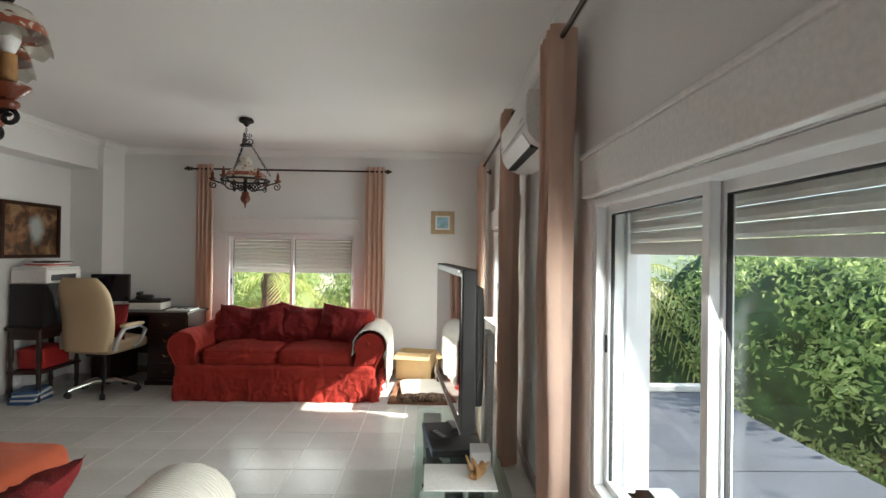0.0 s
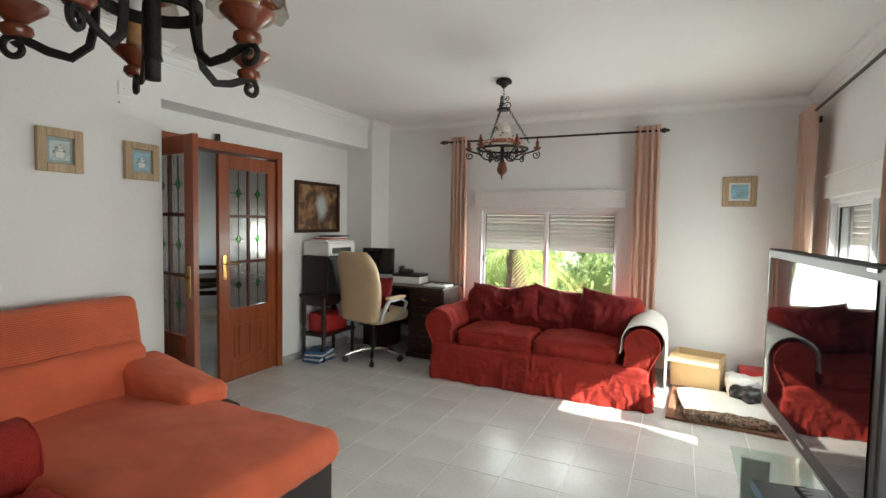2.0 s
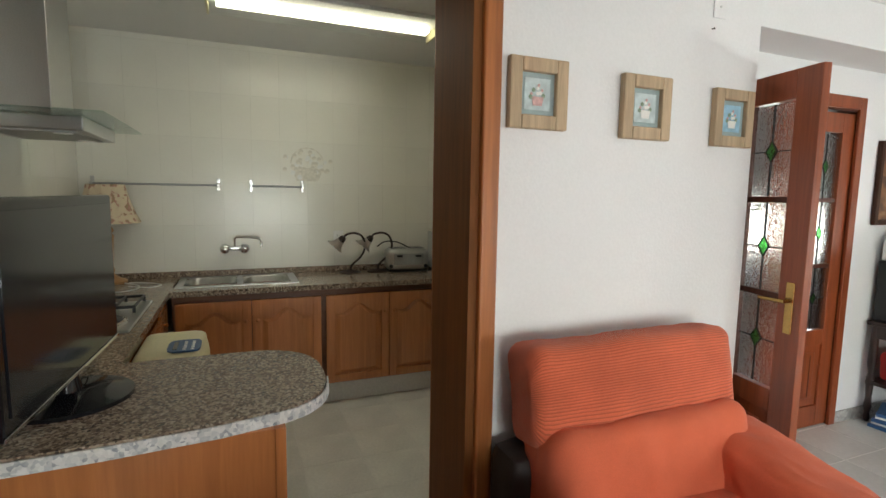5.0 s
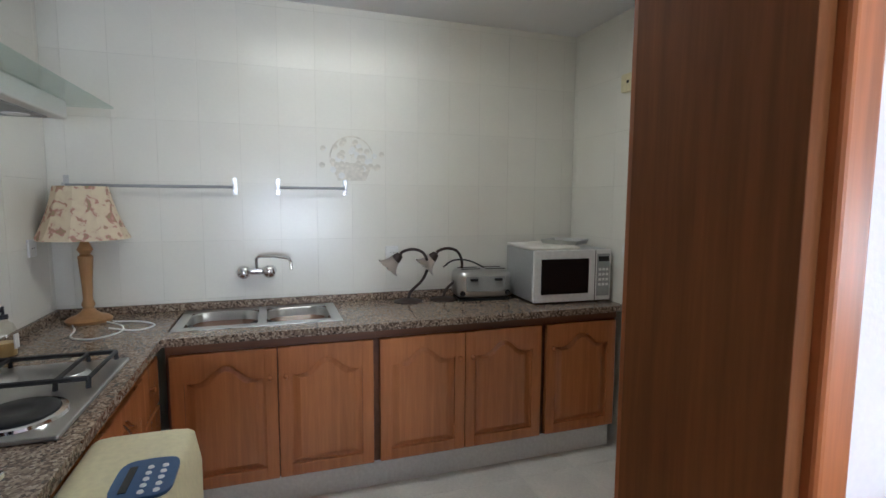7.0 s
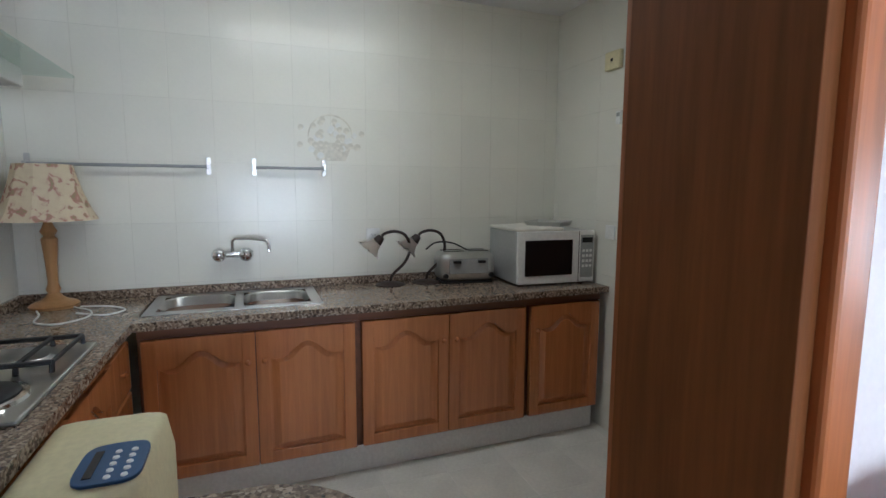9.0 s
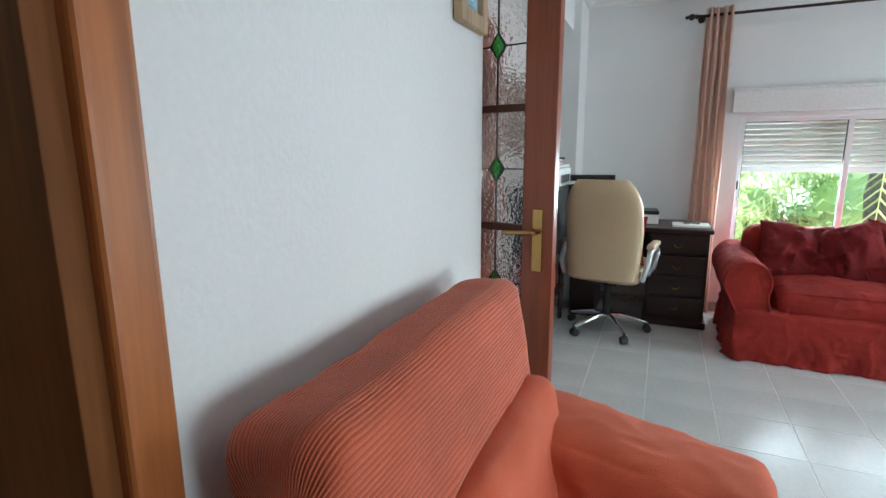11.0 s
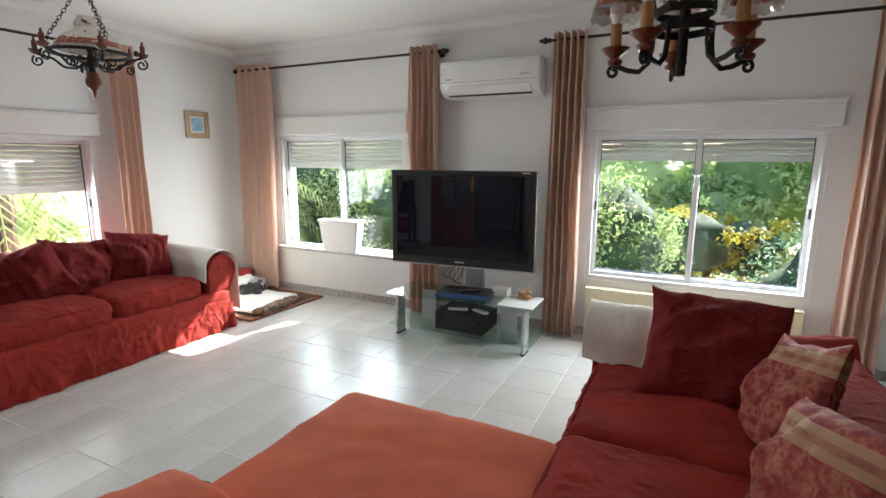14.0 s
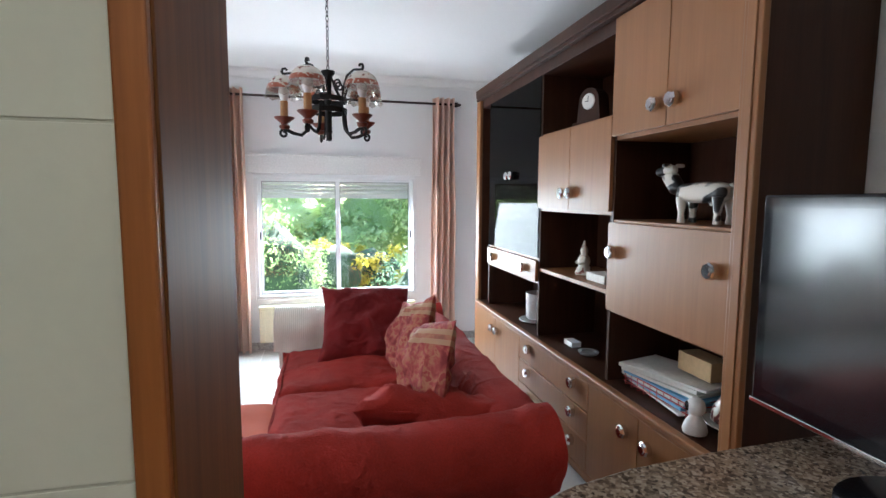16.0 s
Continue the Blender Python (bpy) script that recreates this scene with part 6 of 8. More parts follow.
def lamp_chandelier(m, label):
    """Hanging iron chandelier with a porcelain bowl and small candles; z=0 at its lowest tip."""
    t = thing("chandelier", m, label, "chandelier")
    top = CEIL - m.translation.z
    part("canopy", lathe([(0, top - 0.075), (0.015, top - 0.07), (0.03, top - 0.05), (0.062, top - 0.035), (0.065, top - 0.02), (0.05, top - 0.001), (0, top - 0.001)], 24), "iron", t, smooth=True)
    part("chain", chain(bmesh.new(), (0, 0, top - 0.07), (0, 0, 0.62), 0.03), "iron", t)
    for k in range(3):
        a = 2 * math.pi * k / 3 + 0.4
        s = scroll(0.035, 0.60, 0.032, 1.2, 180, -1)
        placed_b = bmesh.new()
        tube(s, 0.005, 5, placed_b)
        tube(scroll(0.03, 0.66, 0.02, 1.2, 180, 1), 0.004, 5, placed_b)
        placed(placed_b, a)
        part("crown_scroll", placed_b, "iron", t, smooth=True)
        part("chain", chain(bmesh.new(), (0.045 * math.cos(a), 0.045 * math.sin(a), 0.57), (0.21 * math.cos(a), 0.21 * math.sin(a), 0.31), 0.03), "iron", t)
    part("crown", lathe([(0, 0.56), (0.05, 0.56), (0.055, 0.57), (0.03, 0.585), (0, 0.59)], 16), "iron", t, smooth=True)
    part("finial", lathe([(0, 0.0), (0.006, 0.02), (0.010, 0.04), (0.012, 0.05), (0.030, 0.06), (0.042, 0.085), (0.040, 0.11), (0.030, 0.13), (0.034, 0.14), (0.03, 0.15), (0, 0.15)], 20), "terracotta", t, "brown glazed drop finial", smooth=True)
    part("stem", lathe([(0, 0.15), (0.020, 0.15), (0.014, 0.18), (0.022, 0.22), (0.014, 0.26), (0.03, 0.30), (0, 0.31)], 16), "iron", t, smooth=True)
    part("ring", tube(arc((0, 0, 0.255), 0.20, 0, 350, 36, "xy"), 0.010, 6, closed=True), "iron", t, smooth=True)
    part("bowl", lathe([(0.150, 0.268), (0.168, 0.270), (0.170, 0.285), (0.155, 0.318), (0.118, 0.352), (0.072, 0.378), (0.060, 0.392), (0.066, 0.410), (0.060, 0.432), (0.046, 0.445), (0.046, 0.458), (0, 0.462)], 32), "porcelain", t, "painted porcelain lamp bowl", smooth=True)
    part("painted_band", lathe([(0.171, 0.284), (0.158, 0.315), (0.160, 0.316), (0.173, 0.285), (0.171, 0.284)], 32), "porcelain_red", t, smooth=True)
    for k in range(6):
        a = 2 * math.pi * k / 6 + 0.2
        bm = tube([(0.02, 0, 0.21), (0.08, 0, 0.17), (0.14, 0, 0.175), (0.19, 0, 0.22), (0.24, 0, 0.235), (0.275, 0, 0.245)], 0.007, 6)
        tube(scroll(0.265, 0.205, 0.032, 1.3, 60, -1), 0.0055, 5, bm)
        tube(scroll(0.11, 0.205, 0.028, 1.2, 240, -1), 0.005, 5, bm)
        arm = part("arm", placed(bm, a), "iron", t, smooth=True)
        dx, dy = 0.275 * math.cos(a), 0.275 * math.sin(a)
        part("drip_cup", lathe([(0, 0.24), (0.016, 0.242), (0.032, 0.262), (0.03, 0.266), (0, 0.262)], 16, centre=(dx, dy, 0)), "terracotta", arm, smooth=True)
        part("candle", lathe([(0.013, 0.262), (0.014, 0.31), (0.008, 0.315), (0.006, 0.335), (0, 0.336)], 12, centre=(dx, dy, 0)), "terracotta", arm, smooth=True)
    return t


lamp_chandelier(pose(-1.53, 4.74, 1.81), "wrought-iron chandelier with porcelain bowl and candle arms")

# ---- desk corner ----
dk = thing("desk", Matrix(), "dark mahogany pedestal desk under the wall", "desk")
part("desktop", box(-3.46, 5.56, 0.745, -2.42, 6.14, 0.775, 0.006), "desk", dk)
part("pedestal", box(-2.86, 5.62, 0.05, -2.44, 6.12, 0.744, 0.004), "desk", dk)
part("plinth", box(-2.88, 5.60, 0.0, -2.42, 6.13, 0.05, 0.006), "desk", dk)
part("pedestal", box(-3.45, 5.62, 0.0, -3.25, 6.12, 0.744, 0.004), "desk", dk)
part("modesty_panel", box(-3.25, 6.06, 0.25, -2.86, 6.09, 0.744), "desk", dk)
for k in range(4):
    z = 0.09 + k * 0.162
    dr = part("drawer", box(-2.845, 5.600, z, -2.455, 5.622, z + 0.145, 0.006), "desk", dk)
    bm = tube(arc((-2.65, 5.585, z + 0.085), 0.03, 190, 350, 8), 0.004, 6)
    part("handle", bm, "brass", dr, "small brass pull")
tagged(part("papers", box(-2.70, 5.66, 0.777, -2.44, 5.86, 0.792, 0.002), "paper"), "white papers and magazine on the desk", "papers")
gl = bmesh.new()
for x in (-2.60, -2.535):
    tube(arc((x, 5.76, 0.798), 0.026, 0, 340, 14, "xy"), 0.0025, 5, gl, closed=True)
tube([(-2.572, 5.77, 0.80), (-2.563, 5.77, 0.80)], 0.0025, 5, gl)
tagged(part("reading_glasses", gl, "black_plastic"), "black reading glasses on the papers", "glasses")
mo = thing("monitor", pose(-3.33, 5.74, 0.777, 0, 0, 12), "black computer monitor on the desk", "monitor")
part("housing", box(-0.185, -0.02, 0.09, 0.185, 0.03, 0.385, 0.006), "black_plastic", mo)
part("screen", box(-0.17, -0.023, 0.105, 0.17, -0.0195, 0.37), "screen", mo)
part("foot", lathe([(0, 0), (0.11, 0), (0.105, 0.012), (0.03, 0.02), (0.02, 0.10), (0, 0.10)], 20), "black_plastic", mo)
sc = thing("scanner", pose(-2.98, 5.86, 0.777, 0, 0, 4), "flat cream and black scanner on the desk", "scanner")
part("case", box(-0.17, -0.11, 0, 0.17, 0.13, 0.075, 0.008), "paper", sc)
part("lid", box(-0.172, -0.112, 0.076, 0.172, 0.132, 0.105, 0.008), "black_plastic", sc)
tp = thing("telephone", pose(-3.02, 5.84, 0.883, 0, 0, 20), "black desk telephone on the scanner", "telephone")
part("base", soft(0.16, 0.16, 0.05, 0.02, 4), "black_plastic", tp)
part("handset", soft(0.05, 0.19, 0.035, 0.016, 5, centre=(-0.05, 0, 0.05)), "black_plastic", tp)
sd = thing("side_table", Matrix(), "small dark red wooden table with turned legs", "side table")
for x in (-3.76, -3.50):
    for y in (4.98, 5.48):
        part("leg", lathe([(0, 0), (0.016, 0), (0.020, 0.03), (0.014, 0.06), (0.024, 0.10), (0.018, 0.16), (0.024, 0.30), (0.016, 0.34), (0.026, 0.40), (0.022, 0.66), (0, 0.665)], 12, centre=(x, y, 0)), "desk", sd, smooth=True)
part("top", box(-3.80, 4.95, 0.665, -3.46, 5.53, 0.695, 0.006), "desk", sd)
part("apron", box(-3.775, 4.965, 0.58, -3.485, 5.515, 0.664, 0.003), "desk", sd)
part("shelf", box(-3.78, 4.96, 0.26, -3.48, 5.52, 0.285, 0.004), "desk", sd)
tagged(part("red_basket", soft(0.24, 0.36, 0.20, 0.03, 6, 0.006, 9, centre=(-3.63, 5.22, 0.287)), "red_box", smooth=True), "red fabric basket on the low shelf", "basket")
for i in range(5):
    b = tagged(part("book", box(-0.10, -0.14, 0, 0.10, 0.14, 0.022, 0.002), "paper" if i % 2 else "blue_plastic"), "book lying in a small pile", "book", "books under the table")
    b.matrix_world = pose(-3.60, 5.02 + 0.02 * (i % 2), 0.004 + 0.023 * i, 0, 0, 5 * i)
pc = thing("black_cabinet", pose(-3.63, 5.24, 0.697), "black boxy speaker cabinet on the side table", "cabinet")
part("body", box(-0.16, -0.25, 0, 0.16, 0.25, 0.40, 0.006), "black_plastic", pc)
part("front", box(0.161, -0.23, 0.02, 0.166, 0.23, 0.38, 0.002), "rubber", pc)
pr = thing("printer", pose(-3.62, 5.22, 1.099, 0, 0, 90), "white and black inkjet printer with paper on top", "printer")
part("body", box(-0.23, -0.17, 0.004, 0.23, 0.16, 0.135, 0.012), "white_plastic", pr)
part("paper_slot", box(-0.17, -0.176, 0.03, 0.15, -0.165, 0.085, 0.003), "black_plastic", pr)
part("output_tray", box(-0.15, -0.24, 0.022, 0.13, -0.17, 0.032, 0.002), "white_plastic", pr)
part("lid", box(-0.225, -0.16, 0.136, 0.225, 0.155, 0.155, 0.006), "white_plastic", pr)
for i in range(4):
    b = tagged(part("papers", box(-0.15, -0.11, 0, 0.15, 0.11, 0.012, 0.002), ("paper", "red_box", "paper", "black_plastic")[i]), "papers and folders lying on the printer", "papers")
    b.matrix_world = pose(-3.62 + 0.01 * i, 5.20 + 0.02 * i, 1.256 + 0.013 * i, 0, 0, 84 + 7 * i)

ch = thing("office_chair", pose(-3.12, 5.33, 0, 0, 0, -8), "cream leather swivel office chair with chrome arms", "office chair")
for k in range(5):
    a = 2 * math.pi * k / 5 + 0.35
    c, s = math.cos(a), math.sin(a)
    bm = tube([(0.03 * c, 0.03 * s, 0.12), (0.10 * c, 0.10 * s, 0.125), (0.20 * c, 0.20 * s, 0.10), (0.30 * c, 0.30 * s, 0.072)], [0.030, 0.027, 0.022, 0.016], 8, flat=0.75)
    lg = part("base_leg", bm, "chrome", ch, "polished metal star leg", smooth=True)
    bm = tube([(0.30 * c - 0.022 * s, 0.30 * s + 0.022 * c, 0.029), (0.30 * c + 0.022 * s, 0.30 * s - 0.022 * c, 0.029)], 0.029, 14)
    tube([(0.30 * c, 0.30 * s, 0.03), (0.30 * c, 0.30 * s, 0.08)], 0.010, 8, bm)
    part("caster", bm, "rubber", lg, smooth=True)
part("gas_column", lathe([(0, 0.10), (0.030, 0.10), (0.030, 0.26), (0.02, 0.27), (0.02, 0.40), (0, 0.40)], 16), "rubber", ch, smooth=True)
part("mechanism", box(-0.09, -0.14, 0.385, 0.09, 0.12, 0.43, 0.008), "rubber", ch)
part("seat", soft(0.52, 0.52, 0.12, 0.05, 10, 0.004, 6, 0.02, centre=(0, 0.03, 0.425)), "cream_leather", ch, smooth=True)
bm = bmesh.new()
n2 = 18
rows = []
for j in range(n2 + 1):
    v = j / n2
    z = 0.46 + 0.70 * v
    hw = (0.245 + 0.02 * math.sin(v * 3.1)) * (1 - 0.30 * max(0, v - 0.72) ** 2 / 0.0784) * (0.92 + 0.08 * min(1, v * 6))
    y0 = -0.235 - 0.10 * v + 0.05 * math.sin(v * 3.2)
    th = 0.055 * (1 - 0.6 * max(0, (v - 0.85) / 0.15) ** 2)
    row = []
    for i in range(24):
        a = 2 * math.pi * i / 24
        ca, sa = math.cos(a), math.sin(a)
        x = hw * math.copysign(abs(ca) ** 0.45, ca)
        y = y0 + th * math.copysign(abs(sa) ** 0.6, sa) - 0.02 * (1 - (x / hw) ** 2) + 0.02
        row.append(bm.verts.new((x, y, z)))
    rows.append(row)
for a, b in zip(rows, rows[1:]):
    for i in range(24):
        j = (i + 1) % 24
        bm.faces.new([a[i], a[j], b[j], b[i]])
bm.faces.new(rows[0])
bm.faces.new(rows[-1][::-1])
part("backrest", bm, "cream_leather", ch, "tall padded cream back", smooth=True)
bm = tube([(-0.15, -0.345, 1.10), (0, -0.352, 1.125), (0.15, -0.345, 1.10)], 0.006, 6)
part("seam", bm, "cream_leather", ch, smooth=True)
for s in (-1, 1):
    bm = tube([(s * 0.27, -0.20, 0.46), (s * 0.30, -0.20, 0.56), (s * 0.305, -0.12, 0.665), (s * 0.305, 0.08, 0.675), (s * 0.305, 0.17, 0.62), (s * 0.29, 0.12, 0.50), (s * 0.26, 0.06, 0.45)], 0.016, 10, flat=1.4)
    arm = part("armrest", bm, "silver", ch, "silver loop arm", smooth=True)
    part("arm_pad", soft(0.06, 0.28, 0.035, 0.015, 6, centre=(s * 0.305, -0.01, 0.675)), "cream_leather", arm, smooth=True)
cb = part("seat_cushion", pillow(0.36, 0.34, 0.12, seed=2.2), "red_cushion", smooth=True)
cb.matrix_world = pose(-3.06, 5.30, 0.72, -12, 0, -6)
tagged(cb, "red cushion on the office chair", "cushion")

# ---- rug and things beside the sofa ----
rg = thing("rug", pose(0.24, 5.54, 0.0, 0, 0, -3), "worn patterned rug with a brown border", "rug")
bm = bmesh.new()
n = 24
vs = [[bm.verts.new((-0.46 + 0.92 * i / n, -0.54 + 1.08 * j / n, 0.012 + 0.006 * noise.noise(Vector((i * 0.5, j * 0.5, 1))))) for i in range(n + 1)] for j in range(n + 1)]
for j in range(n):
    for i in range(n):
        bm.faces.new([vs[j][i], vs[j][i + 1], vs[j + 1][i + 1], vs[j + 1][i]])
bmesh.ops.solidify(bm, geom=bm.faces[:], thickness=0.008)
part("pile", bm, "rug", rg, smooth=True)
for x0, y0, x1, y1 in ((-0.475, -0.555, 0.475, -0.50), (-0.475, 0.50, 0.475, 0.555), (-0.475, -0.50, -0.42, 0.50), (0.42, -0.50, 0.475, 0.50)):
    part("border", box(x0, y0, 0.001, x1, y1, 0.022, 0.004), "rug_border", rg)
sh = part("white_sheet", soft(0.66, 0.62, 0.026, 0.012, 20, 0.009, 7, centre=(0, 0, 0)), "paper", smooth=True)
sh.matrix_world = pose(0.17, 5.46, 0.024, 0, 0, 6)
tagged(sh, "folded white dust sheet lying on the rug", "sheet")
tw = part("patterned_cloth", soft(0.55, 0.12, 0.045, 0.02, 14, 0.015, 12, seed=3), "rug", smooth=True)
tw.matrix_world = pose(0.14, 5.07, 0.024, 0, 0, 2)
tagged(tw, "crumpled dark patterned cloth on the rug", "cloth")
cbx = thing("cardboard_box", pose(-0.02, 5.95, 0.024, 0, 0, -14), "open brown cardboard box by the wall", "box")
bm = box(-0.20, -0.13, 0, 0.20, -0.125, 0.30)
box(-0.20, 0.125, 0, 0.20, 0.13, 0.30, bm=bm)
box(-0.20, -0.125, 0, -0.195, 0.125, 0.30, bm=bm)
box(0.195, -0.125, 0, 0.20, 0.125, 0.30, bm=bm)
box(-0.195, -0.125, 0, 0.195, 0.125, 0.005, bm=bm)
part("carton", bm, "card", cbx)
fl = box(-0.20, -0.004, 0, 0.20, 0.0, 0.13)
bmesh.ops.rotate(fl, verts=fl.verts, cent=(0, 0, 0), matrix=Euler((radians(115), 0, 0)).to_matrix())
bmesh.ops.translate(fl, verts=fl.verts, vec=(0, -0.13, 0.30))
part("box_flap", fl, "card", cbx)
tagged(part("red_box", box(0.30, 5.86, 0.024, 0.58, 6.04, 0.24, 0.004), "red_box"), "flat red cardboard box against the wall", "box")
for i, (x, y, z, sx, mt) in enumerate(((0.34, 5.80, 0.08, 0.26, "paper"), (0.46, 5.74, 0.05, 0.24, "silver"), (0.40, 5.70, 0.024, 0.30, "black_plastic"))):
    g = part("plastic_bag", soft(sx, 0.20, 0.10, 0.04, 12, 0.03, 9, seed=i + 2), mt if mt != "black_plastic" else "bag", smooth=True)
    g.matrix_world = pose(x, y, z, 0, 0, 20 * i)
    tagged(g, ("crumpled white plastic bag", "crumpled grey plastic bag", "crumpled black plastic bag")[i] + " by the wall", "bag")
pl = thing("white_bucket", pose(0.73, 4.73, 0.516, 0, 0, 4), "white plastic tapered tub on the window ledge", "tub")
bm = bmesh.new()
rr = []
for hw, hd, z in ((0.19, 0.055, 0), (0.235, 0.07, 0.31), (0.245, 0.078, 0.312), (0.245, 0.078, 0.325), (0.228, 0.064, 0.325), (0.185, 0.05, 0.01)):
    rr.append([bm.verts.new((x * hd, y * hw, z)) for x, y in ((-1, -0.9), (-0.8, -1), (0.8, -1), (1, -0.9), (1, 0.9), (0.8, 1), (-0.8, 1), (-1, 0.9))])
for a, b in zip(rr, rr[1:]):
    for i in range(8):
        bm.faces.new([a[i], a[(i + 1) % 8], b[(i + 1) % 8], b[i]])
bm.faces.new(rr[0])
bm.faces.new(rr[-1])
part("tub", bm, "white_plastic", pl)
tagged(part("window_ledge", box(0.70, 4.02, 0.485, 0.788, 5.60, 0.514, 0.006), "skirt"), "narrow stone ledge under the window", "ledge", kind="structure")

# low radiator under the south window
rd = thing("radiator", pose(0.795, 1.51, 0.09, 0, 0, -90), "cream painted panel radiator under the window", "radiator")
part("panel", box(-0.74, -0.085, 0, 0.74, -0.055, 0.33, 0.006), "radiator", rd)
part("panel", box(-0.74, -0.035, 0, 0.74, -0.006, 0.33, 0.006), "radiator", rd)
part("top_grille", box(-0.745, -0.09, 0.331, 0.745, -0.004, 0.345, 0.004), "radiator", rd)
for i in range(24):
    part("rib", box(-0.72 + i * 0.0615, -0.089, 0.02, -0.69 + i * 0.0615, -0.0855, 0.31, 0.0015), "radiator", rd)

# ---- kitchen ----
WT = 0.868
def arch_door(name, parent, m, w, h, knob_x):
    """Oak cabinet door with a cathedral-arched raised panel; origin at lower corner, front towards -y."""
    d = bmesh.new()
    st = 0.055
    box(0, -0.018, 0, w, 0, h, 0.003, bm=d)
    o = part(name, d, "kitchen_wood", parent)
    o.matrix_local = m
    def top(x, base, rise):
        u = (x - w / 2) / (w / 2 - st)
        a = abs(u)
        return base + rise * (0.5 + 0.5 * math.cos(math.pi * min(1, a / 0.72))) if a < 0.72 else base
    fr = bmesh.new()
    n = 22
    xs = [st + (w - 2 * st) * i / n for i in range(n + 1)]
    box(0, -0.034, 0, st, -0.0185, h, 0.002, bm=fr)
    box(w - st, -0.034, 0, w, -0.0185, h, 0.002, bm=fr)
    box(st, -0.034, 0, w - st, -0.0185, st, 0.002, bm=fr)
    lo = [(x, top(x, h - 0.125, 0.07)) for x in xs]
    a = [fr.verts.new((x, -0.034, z)) for x, z in lo]
    b = [fr.verts.new((x, -0.034, h)) for x, z in lo]
    a2 = [fr.verts.new((x, -0.0185, z)) for x, z in lo]
    for i in range(n):
        fr.faces.new([a[i], a[i + 1], b[i + 1], b[i]])
        fr.faces.new([a2[i], a[i], a[i + 1], a2[i + 1]])
    part("door_frame", fr, "kitchen_wood", o)
    pn = bmesh.new()
    g = 0.010
    xs2 = [st + g + (w - 2 * st - 2 * g) * i / n for i in range(n + 1)]
    ring = [(xs2[0], st + g), (xs2[-1], st + g)] + [(x, top(x, h - 0.125 - g, 0.07)) for x in xs2[::-1]]
    cx, cz = w / 2, h / 2
    lo_ = [pn.verts.new((x, -0.0182, z)) for x, z in ring]
    hi_ = [pn.verts.new((cx + (x - cx) * 0.80, -0.0300, cz + (z - cz) * 0.91)) for x, z in ring]
    for k in range(len(ring)):
        q = (k + 1) % len(ring)
        pn.faces.new([lo_[k], lo_[q], hi_[q], hi_[k]])
    mid = pn.verts.new((cx, -0.0300, cz))
    for k in range(len(ring)):
        pn.faces.new([hi_[k], hi_[(k + 1) % len(ring)], mid])
    part("raised_panel", pn, "kitchen_wood", o)
    kb = lathe([(0, 0.026), (0.008, 0.025), (0.013, 0.018), (0.012, 0.012), (0.006, 0.008), (0.006, 0), (0, 0)], 12)
    bmesh.ops.rotate(kb, verts=kb.verts, cent=(0, 0, 0), matrix=Euler((radians(90), 0, 0)).to_matrix())
    bmesh.ops.translate(kb, verts=kb.verts, vec=(knob_x, -0.034, h - 0.13))
    part("knob", kb, "kitchen_wood", o, smooth=True)
    return o


# back run: local x along the wall to the north, front to the east
def base_unit(y0, y1, doors, label):
    t = thing("kitchen_base_unit", pose(-5.29, y0, 0, 0, 0, 90), label, "cabinet", "kitchen base units")
    w = y1 - y0
    part("carcass", box(0, 0.001, 0.15, w, 0.55, 0.826), "kitchen_dark", t)
    part("rail", box(0, -0.012, 0.79, w, 0, 0.826, 0.002), "kitchen_dark", t)
    part("plinth", box(0, 0.03, 0.0, w, 0.045, 0.149), "white_plastic", t, "pale plinth board")
    dw = (w - 0.03) / doors
    for k in range(doors):
        kx = dw - 0.035 if (k % 2 == 0 and doors > 1) else 0.035
        arch_door("door", t, Matrix.Translation((0.015 + k * dw + 0.002, -0.001, 0.16)), dw - 0.004, 0.625, kx)
    return t


base_unit(0.642, 1.568, 2, "oak base unit with arched doors below the sink")
base_unit(1.568, 2.50, 2, "oak base unit with arched doors")
base_unit(2.50, 2.985, 1, "oak base unit with one arched door")
sb = thing("kitchen_base_unit", pose(-3.90, 0.595, 0, 0, 0, 180), "oak base unit with drawers below the hob", "cabinet")
part("carcass", box(0, 0.001, 0.15, 1.38, 0.53, 0.826), "kitchen_dark", sb)
part("plinth", box(0, 0.03, 0, 1.38, 0.045, 0.149), "white_plastic", sb)
for k in range(3):
    z = 0.16 + k * 0.215
    dr = part("drawer", box(1.06, -0.022, z, 1.37, 0, z + 0.205, 0.006), "kitchen_wood", sb)
    kb = lathe([(0, 0.026), (0.013, 0.018), (0.006, 0.008), (0.006, 0), (0, 0)], 12)
    bmesh.ops.rotate(kb, verts=kb.verts, cent=(0, 0, 0), matrix=Euler((radians(90), 0, 0)).to_matrix())
    bmesh.ops.translate(kb, verts=kb.verts, vec=(1.21, -0.022, z + 0.11))
    part("knob", kb, "kitchen_wood", dr, smooth=True)
for k in range(2):
    arch_door("door", sb, Matrix.Translation((0.02 + k * 0.52, -0.001, 0.16)), 0.51, 0.64, 0.47 if k == 0 else 0.04)
